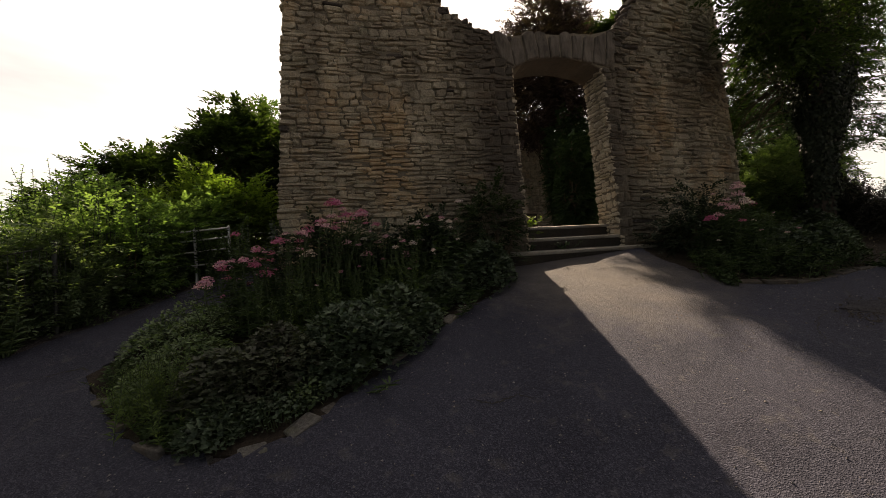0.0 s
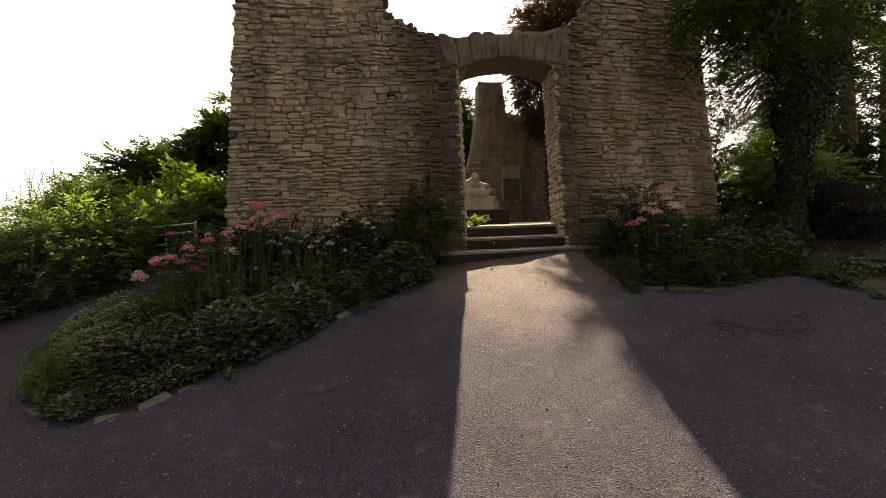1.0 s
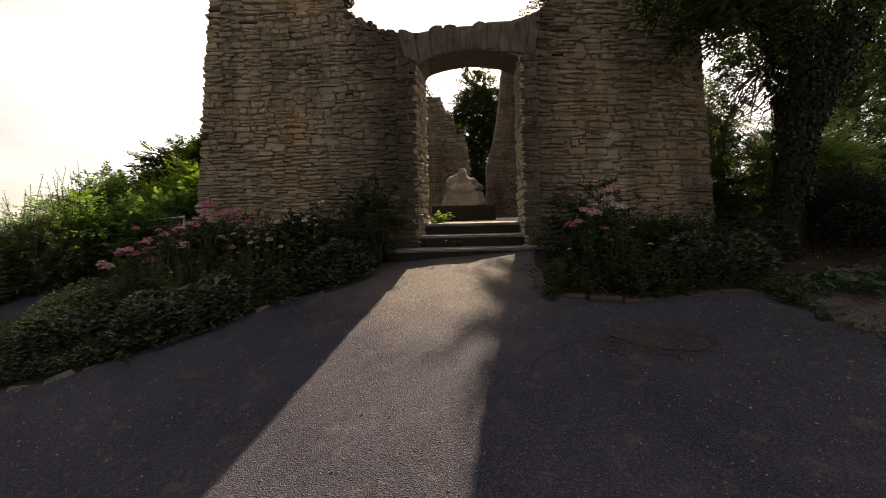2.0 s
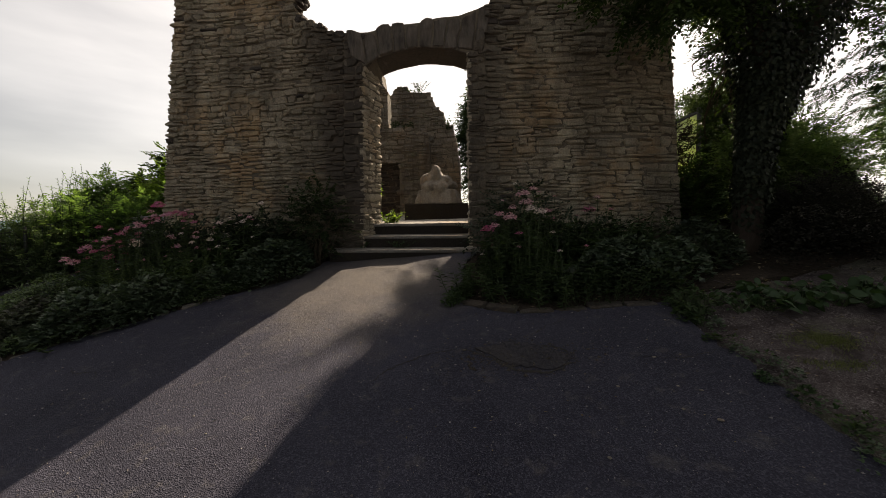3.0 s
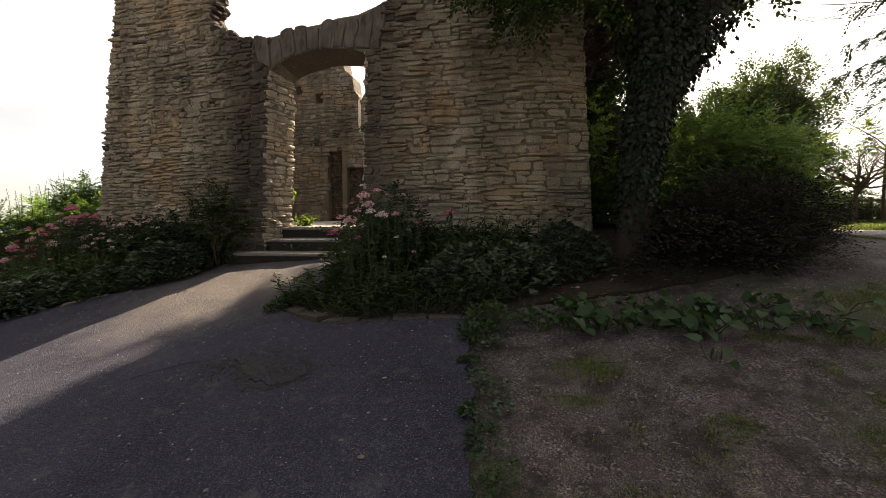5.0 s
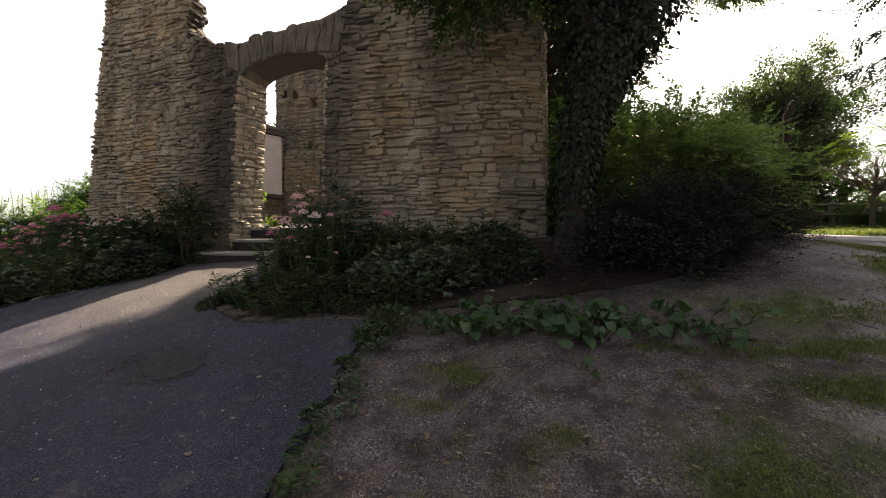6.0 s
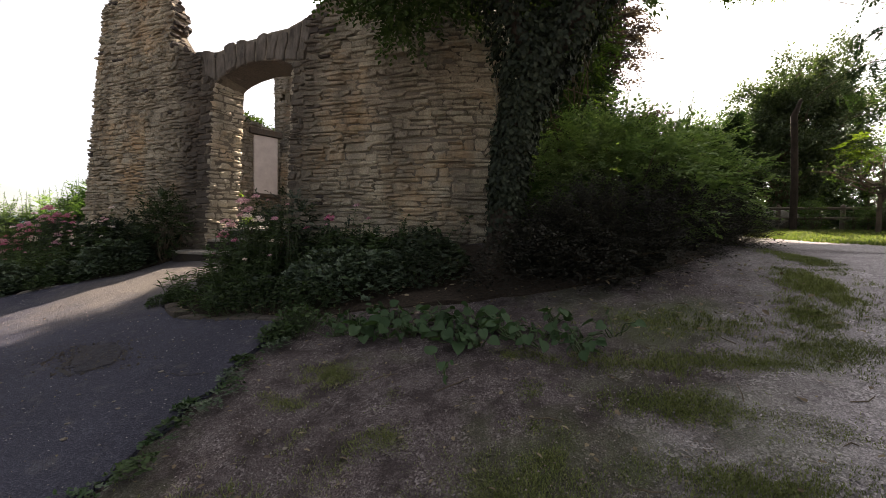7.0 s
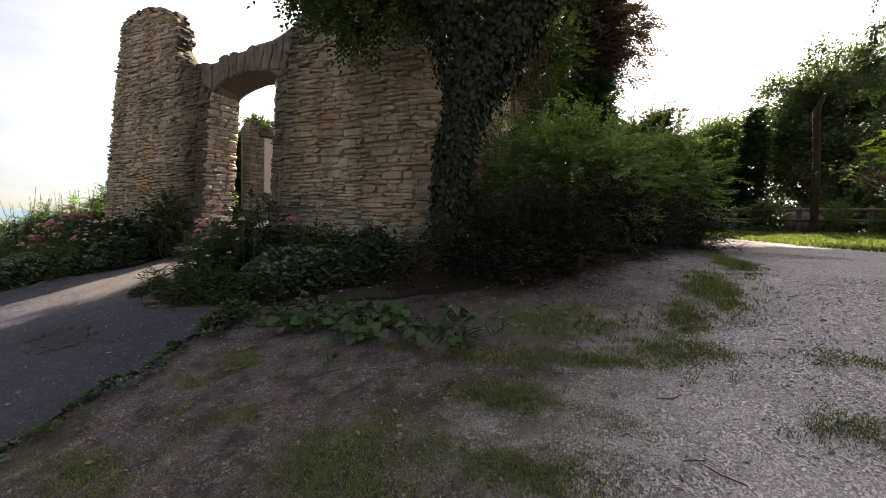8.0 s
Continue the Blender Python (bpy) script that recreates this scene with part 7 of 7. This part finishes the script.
def grit(name, label, xs, ys, lift, size, mat, seed):
    """Loose small stones, too many to count."""
    r = np.random.default_rng(seed)
    n = len(xs)
    base = np.array([(1, 0, 0), (-0.5, 0.87, 0), (-0.5, -0.87, 0), (0.1, 0.1, 0.75), (0, 0, -0.4)], float)
    tri = np.array([(0, 1, 3), (1, 2, 3), (2, 0, 3), (1, 0, 4), (2, 1, 4), (0, 2, 4)])
    a = r.uniform(0, 6.28, n)
    s = size * np.minimum(r.lognormal(0, 0.4, n), 2.6)
    c, d = np.cos(a), np.sin(a)
    v = base[None] * s[:, None, None] * r.uniform(0.6, 1.3, (n, 5, 3))
    w = np.stack([v[..., 0] * c[:, None] - v[..., 1] * d[:, None], v[..., 0] * d[:, None] + v[..., 1] * c[:, None], v[..., 2]], -1)
    w += np.stack([xs, ys, gz_soft(xs, ys) + lift], -1)[:, None]
    p = Pile()
    p.add(w.reshape(-1, 3), (tri[None] + (np.arange(n) * 5)[:, None, None]).reshape(-1, 3))
    return tagged(part(name, p.mesh(name), mat, None, label), category="gravel", kind="stuff")


rg = np.random.default_rng(500)
xs, ys = rg.uniform(-3.5, 5.0, 4000), rg.uniform(1.0, 5.4, 4000)
ok = inside(xs, ys, ASPHALT)
grit("loose_grit", "loose pale grit scattered on the asphalt", xs[ok], ys[ok], 0.037, 0.005, M_GRIT, 501)
xs, ys = rg.uniform(5.0, 11.5, 90000), 1.2 + 5.8 * rg.random(90000) ** 1.6
ok = rg.random(90000) < np.clip(0.25 + (xs - 0.4 * ys - 5.6) * 0.4, 0.2, 1)
grit("loose_gravel", "loose gravel and small stones on the trodden earth", xs[ok], ys[ok], 0.0, 0.0042, M_GRIT, 502)
xs, ys = rg.normal(3.35, 0.28, 420), rg.normal(2.95, 0.12, 420)
grit("broken_asphalt", "crumbled stones in the broken patch of asphalt", xs, ys, 0.036, 0.011, M_DARKSTONE, 503)

M_CRACK = plain_mat("dark_crack", (0.012, 0.011, 0.01), (0.03, 0.026, 0.022), 30.0, 0.95)


def crack(points, width, seed):
    """A crooked open crack in the asphalt: a narrow sunk strip."""
    r = np.random.default_rng(seed)
    pts = np.array(points, float)
    s = np.linspace(0, len(pts) - 1, 14 * (len(pts) - 1))
    line = np.stack([np.interp(s, np.arange(len(pts)), pts[:, j]) for j in range(2)], -1) + r.normal(0, 0.008, (len(s), 2))
    nrm = unit(np.stack([-np.gradient(line[:, 1]), np.gradient(line[:, 0])], -1))
    w = width * r.uniform(0.4, 1.3, len(s))[:, None] * np.sin(np.linspace(0.15, 3.0, len(s)))[:, None]
    a, b = line - nrm * w / 2, line + nrm * w / 2
    v = np.concatenate([np.c_[q, gz_soft(q[:, 0], q[:, 1]) + 0.0395] for q in (a, b)])
    n = len(s)
    i = np.arange(n - 1)
    ob = part("crack", mesh_np("crack", v, np.stack([i, i + 1, i + 1 + n, i + n], -1)), M_CRACK, None, "crooked dark crack in the asphalt")
    tagged(ob, category="crack", kind="structure")


M_CRUMB = stone_mat("crumbled_asphalt", (0.062, 0.06, 0.068), (0.036, 0.035, 0.04), (0.016, 0.015, 0.018), "island", 0.3, relief=0.03)
patch = part("broken_patch", sheet("broken_patch", smooth_poly([(2.98, 3.1), (3.3, 3.17), (3.6, 3.06), (3.79, 2.9), (3.6, 2.75), (3.3, 2.84)], 0.05, 0.012, 9), lambda x, y: gz_soft(x, y) + 0.008 * wave(x, y, 0.03, 2.0) + 0.006 * wave(x, y, 0.012, 5.0), 0.045, 0.025, (), 0.02), M_CRUMB, None)
tagged(patch, "broken crumbling patch in the asphalt", "asphalt patch", kind="structure")
crack([(2.85, 3.1), (3.1, 2.98), (3.3, 2.78), (3.55, 2.72), (3.8, 2.86)], 0.034, 1)
crack([(3.1, 3.05), (3.25, 3.12), (3.4, 3.15), (3.7, 3.05), (3.8, 2.88)], 0.028, 2)
crack([(2.85, 3.1), (2.6, 3.05), (2.3, 2.9), (2.1, 2.65)], 0.014, 3)
crack([(3.4, 3.15), (3.6, 3.4), (3.9, 3.55)], 0.01, 4)
crack([(-0.95, 3.05), (-0.8, 2.95), (-0.62, 2.98), (-0.5, 2.9)], 0.014, 5)
crack([(-4.3, 4.5), (-4.0, 4.6), (-3.9, 4.5)], 0.02, 6)
crack([(4.2, 2.9), (4.6, 2.85), (4.95, 2.95)], 0.008, 7)

# ---------------------------------------------------------------- grass, weeds and litter
def grass_patch(x, y, rx, ry, n, height, seed, label="short green grass in a worn patch", width=0.0019, lean=1.0):
    """A worn patch: many small tufts, thick in the middle and thinning out."""
    r = np.random.default_rng(seed)
    n = int(n * 1.1)
    k = max(8, n // 16)
    tx, ty = x + rx * r.normal(0, 0.62, k), y + ry * r.normal(0, 0.62, k)
    t = r.integers(0, k, n)
    px, py = tx[t] + r.normal(0, 0.022, n), ty[t] + r.normal(0, 0.022, n)
    p = Pile()
    blades(p, r, px, py, height * 0.75, lean, width)
    return tagged(part("grass", p.mesh("grass"), M_TURF, None, label), category="grass", kind="stuff")


rw0 = np.random.default_rng(519)
for i, (x, y, rx, ry, n, h) in enumerate([(7.15, 2.38, 0.42, 0.17, 9000, 0.022), (8.06, 2.62, 0.32, 0.1, 4600, 0.022), (6.44, 2.57, 0.14, 0.08, 1200, 0.022), (7.88, 3.07, 0.3, 0.1, 4000, 0.024), (8.3, 3.5, 0.4, 0.08, 4500, 0.024), (8.75, 3.68, 0.25, 0.1, 3500, 0.026),
                                           (8.85, 4.1, 0.13, 0.25, 3200, 0.028), (9.1, 4.65, 0.16, 0.36, 6500, 0.032), (9.49, 3.71, 0.2, 0.08, 1300, 0.02), (9.31, 3.16, 0.18, 0.09, 1300, 0.02), (5.8, 3.07, 0.22, 0.1, 2600, 0.024),
                                           (6.0, 2.02, 0.4, 0.2, 4000, 0.02), (8.4, 3.0, 0.2, 0.08, 900, 0.018), (7.27, 2.62, 0.12, 0.07, 700, 0.02), (8.1, 3.95, 0.5, 0.16, 2600, 0.034), (9.45, 5.6, 0.13, 0.55, 4000, 0.036), (7.6, 3.42, 0.5, 0.08, 2200, 0.026)]):
    grass_patch(x, y, rx, ry, n, h, 520 + i)
for i in range(30):
    x, y = rw0.uniform(5.5, 9.8), rw0.uniform(1.5, 3.6)
    grass_patch(x, y, rw0.uniform(0.05, 0.2), rw0.uniform(0.03, 0.08), int(rw0.uniform(120, 500)), rw0.uniform(0.012, 0.022), 900 + i, "thin tuft of grass in the trodden earth")
# sunny lawn before the wooden fence
rg = np.random.default_rng(540)
px, py = rg.uniform(9.8, 21, 60000), rg.uniform(7.4, 18.5, 60000)
ok = (px > 11.4 - 0.24 * (py - 8) + 0.3 * wave(px, py, 0.8)) | (py > 15.2 + 0.5 * wave(px, py, 1.3))
p = Pile()
blades(p, rg, px[ok], py[ok], 0.06, 0.6, 0.014)
tagged(part("grass", p.mesh("grass"), M_GRASS, None, "sunlit mown grass before the wooden fence"), category="grass", kind="stuff")

# weeds in the seam between asphalt and earth
rw = np.random.default_rng(560)
for i in range(40):
    y = 1.2 + rw.random() * 2.6
    x = float(np.interp(y, [1.4, 2.4, 3.0, 3.74], [5.3, 5.15, 5.06, 4.98])) + rw.normal(-0.04, 0.07)
    mound("edge_weed", "low green weed along the edge of the asphalt", (x, y, rw.uniform(0.05, 0.13), rw.uniform(0.04, 0.09), rw.uniform(0, 90)), rw.uniform(0.015, 0.065), int(rw.uniform(22, 70)), 0.034, (M_PHLOX, M_BED, M_DOCK)[i % 3], 570 + i, LEAF_OVAL if i % 2 else LEAF_LOBED, group="edge weeds", stalks=False)
for i, (x, y, rad, h) in enumerate([(5.05, 3.6, 0.22, 0.16), (4.95, 3.45, 0.15, 0.12), (2.8, 4.15, 0.16, 0.12), (2.72, 4.0, 0.14, 0.09)]):
    mound("path_weed", "fresh green weed at the foot of the bed", (x, y, rad, rad * 0.7, 20 * i), h, int(900 * rad), 0.055, M_PHLOX, 600 + i, LEAF_OVAL, group="path weeds")


def litter(name, label, n, x0, x1, y0, y1, size, mat, seed, lift=0.02):
    """Fallen leaves lying flat."""
    r = np.random.default_rng(seed)
    px, py = r.uniform(x0, x1, n), r.uniform(y0, y1, n)
    p = Pile()
    leaves(p, np.stack([px, py, gz_soft(px, py) + lift + r.uniform(0, 0.012, n)], -1), r.normal(0, 1, (n, 3)) * np.array([1, 1, 0.15]), np.array([0, 0, 1.0]) + r.normal(0, 0.25, (n, 3)), size * r.uniform(0.6, 1.3, n), LEAF_OVAL)
    return tagged(part(name, p.mesh(name), mat, None, label), category="leaf litter", kind="stuff")


M_DEADLEAF = leaf_mat("fallen_leaf", (0.06, 0.043, 0.028), (0.11, 0.083, 0.055), (0.2, 0.165, 0.115), 0.2, 0.8)
litter("fallen_leaves", "dry brown fallen leaves on the earth", 450, 5.1, 10.5, 1.3, 4.2, 0.035, M_DEADLEAF, 620)
litter("fallen_leaves", "dry brown fallen leaves under the shrubs", 700, 3.0, 9.0, 3.7, 5.4, 0.045, M_DEADLEAF, 621, 0.07)
litter("fallen_leaves", "small dry leaves scattered on the asphalt", 70, 2.4, 5.0, 2.0, 4.0, 0.022, M_DEADLEAF, 622, 0.042)
rs2 = np.random.default_rng(630)
p = Pile()
for _ in range(60):
    x, y, a, L = rs2.uniform(5.6, 10.5), rs2.uniform(1.6, 4.4), rs2.uniform(0, 3.14), rs2.uniform(0.05, 0.22)
    q = np.array([[x - L / 2 * math.cos(a), y - L / 2 * math.sin(a)], [x, y], [x + L / 2 * math.cos(a), y + L / 2 * math.sin(a)]]) + rs2.normal(0, 0.01, (3, 2))
    tube(p, np.c_[q, gz_soft(q[:, 0], q[:, 1]) + 0.012], [0.003, 0.0035, 0.002], 4)
tagged(part("fallen_twigs", p.mesh("fallen_twigs"), M_TWIG, None, "thin dry twigs lying on the gravel"), category="twigs", kind="stuff")

# ---------------------------------------------------------------- distance
def ridge(name, label, radius, a0, a1, low, high, seed, mat):
    """A far range of hills along an arc; angles from +y towards +x."""
    a = np.radians(np.linspace(a0, a1, 160))
    k = np.linspace(0, 1, 160)
    top = low + (high - low) * (0.5 + 0.3 * np.sin(k * 7 + seed) + 0.14 * np.sin(k * 19 + 2 * seed) + 0.06 * np.sin(k * 53))
    d = np.stack([np.sin(a), np.cos(a)], -1)
    rows = [np.c_[d * (radius - 350), np.full(160, -60.0)], np.c_[d * (radius - 120), -60 + (top + 60) * 0.6], np.c_[d * radius, top], np.c_[d * (radius + 300), np.full(160, -60.0)]]
    i, j = np.meshgrid(np.arange(3), np.arange(159), indexing="ij")
    c = i * 160 + j
    return tagged(part(name, mesh_np(name, np.concatenate(rows), np.stack([c, c + 1, c + 161, c + 160], -1).reshape(-1, 4), smooth=True), mat, None, label), category="hills", kind="structure")


# the blue haze of distance is put into both hill colours
M_HILL = plain_mat("hazy_far_hills", (0.05, 0.085, 0.115), (0.07, 0.115, 0.15), 0.004, 1.0)
M_HILL_NEAR = plain_mat("hazy_nearer_hills", (0.035, 0.06, 0.07), (0.06, 0.09, 0.095), 0.01, 1.0)
ridge("backdrop_hills", "far blue wooded hills in the haze", 1900, -120, -8, 36, 75, 1.0, M_HILL)
ridge("backdrop_slopes", "hazy wooded slopes across the valley", 900, -125, -12, -12, 8, 4.0, M_HILL_NEAR)

# ---------------------------------------------------------------- single stones of the gate front
stone_shapes = {}
for stones, name, mat in PIECES:
    r = np.random.default_rng(700)
    shapes = []
    for k in range(22):
        v, q, t = block(0.24, 0.1, r, 0.03)
        shapes.append(mesh_np(name, v, [q, t], (mat,)))
    tall = []
    for k in range(14):
        v, q, t = block(0.26, 0.14, r, 0.022, 0.12, 0.16)
        tall.append(mesh_np(name, v, [q, t], (mat,)))
    for i, (u, z, w, h) in enumerate(stones):
        if name == "dressed_stone":
            me, bw, bh = tall[i % 14], 0.26, 0.14
        else:
            me, bw, bh = shapes[i % 22], 0.24, 0.1
        ob = new(name, me)
        ob.matrix_basis = Matrix.Translation((u, float(face(z, u)), z)) @ pose(0, 0, 0, -math.degrees(math.atan(BATTER)), 0, math.degrees(math.atan2(float(bow(u + w) - bow(u)), w))) @ Matrix.Diagonal((w / bw, r.uniform(0.4, 1.6), h / bh, 1))
        under(ob, front_wall)
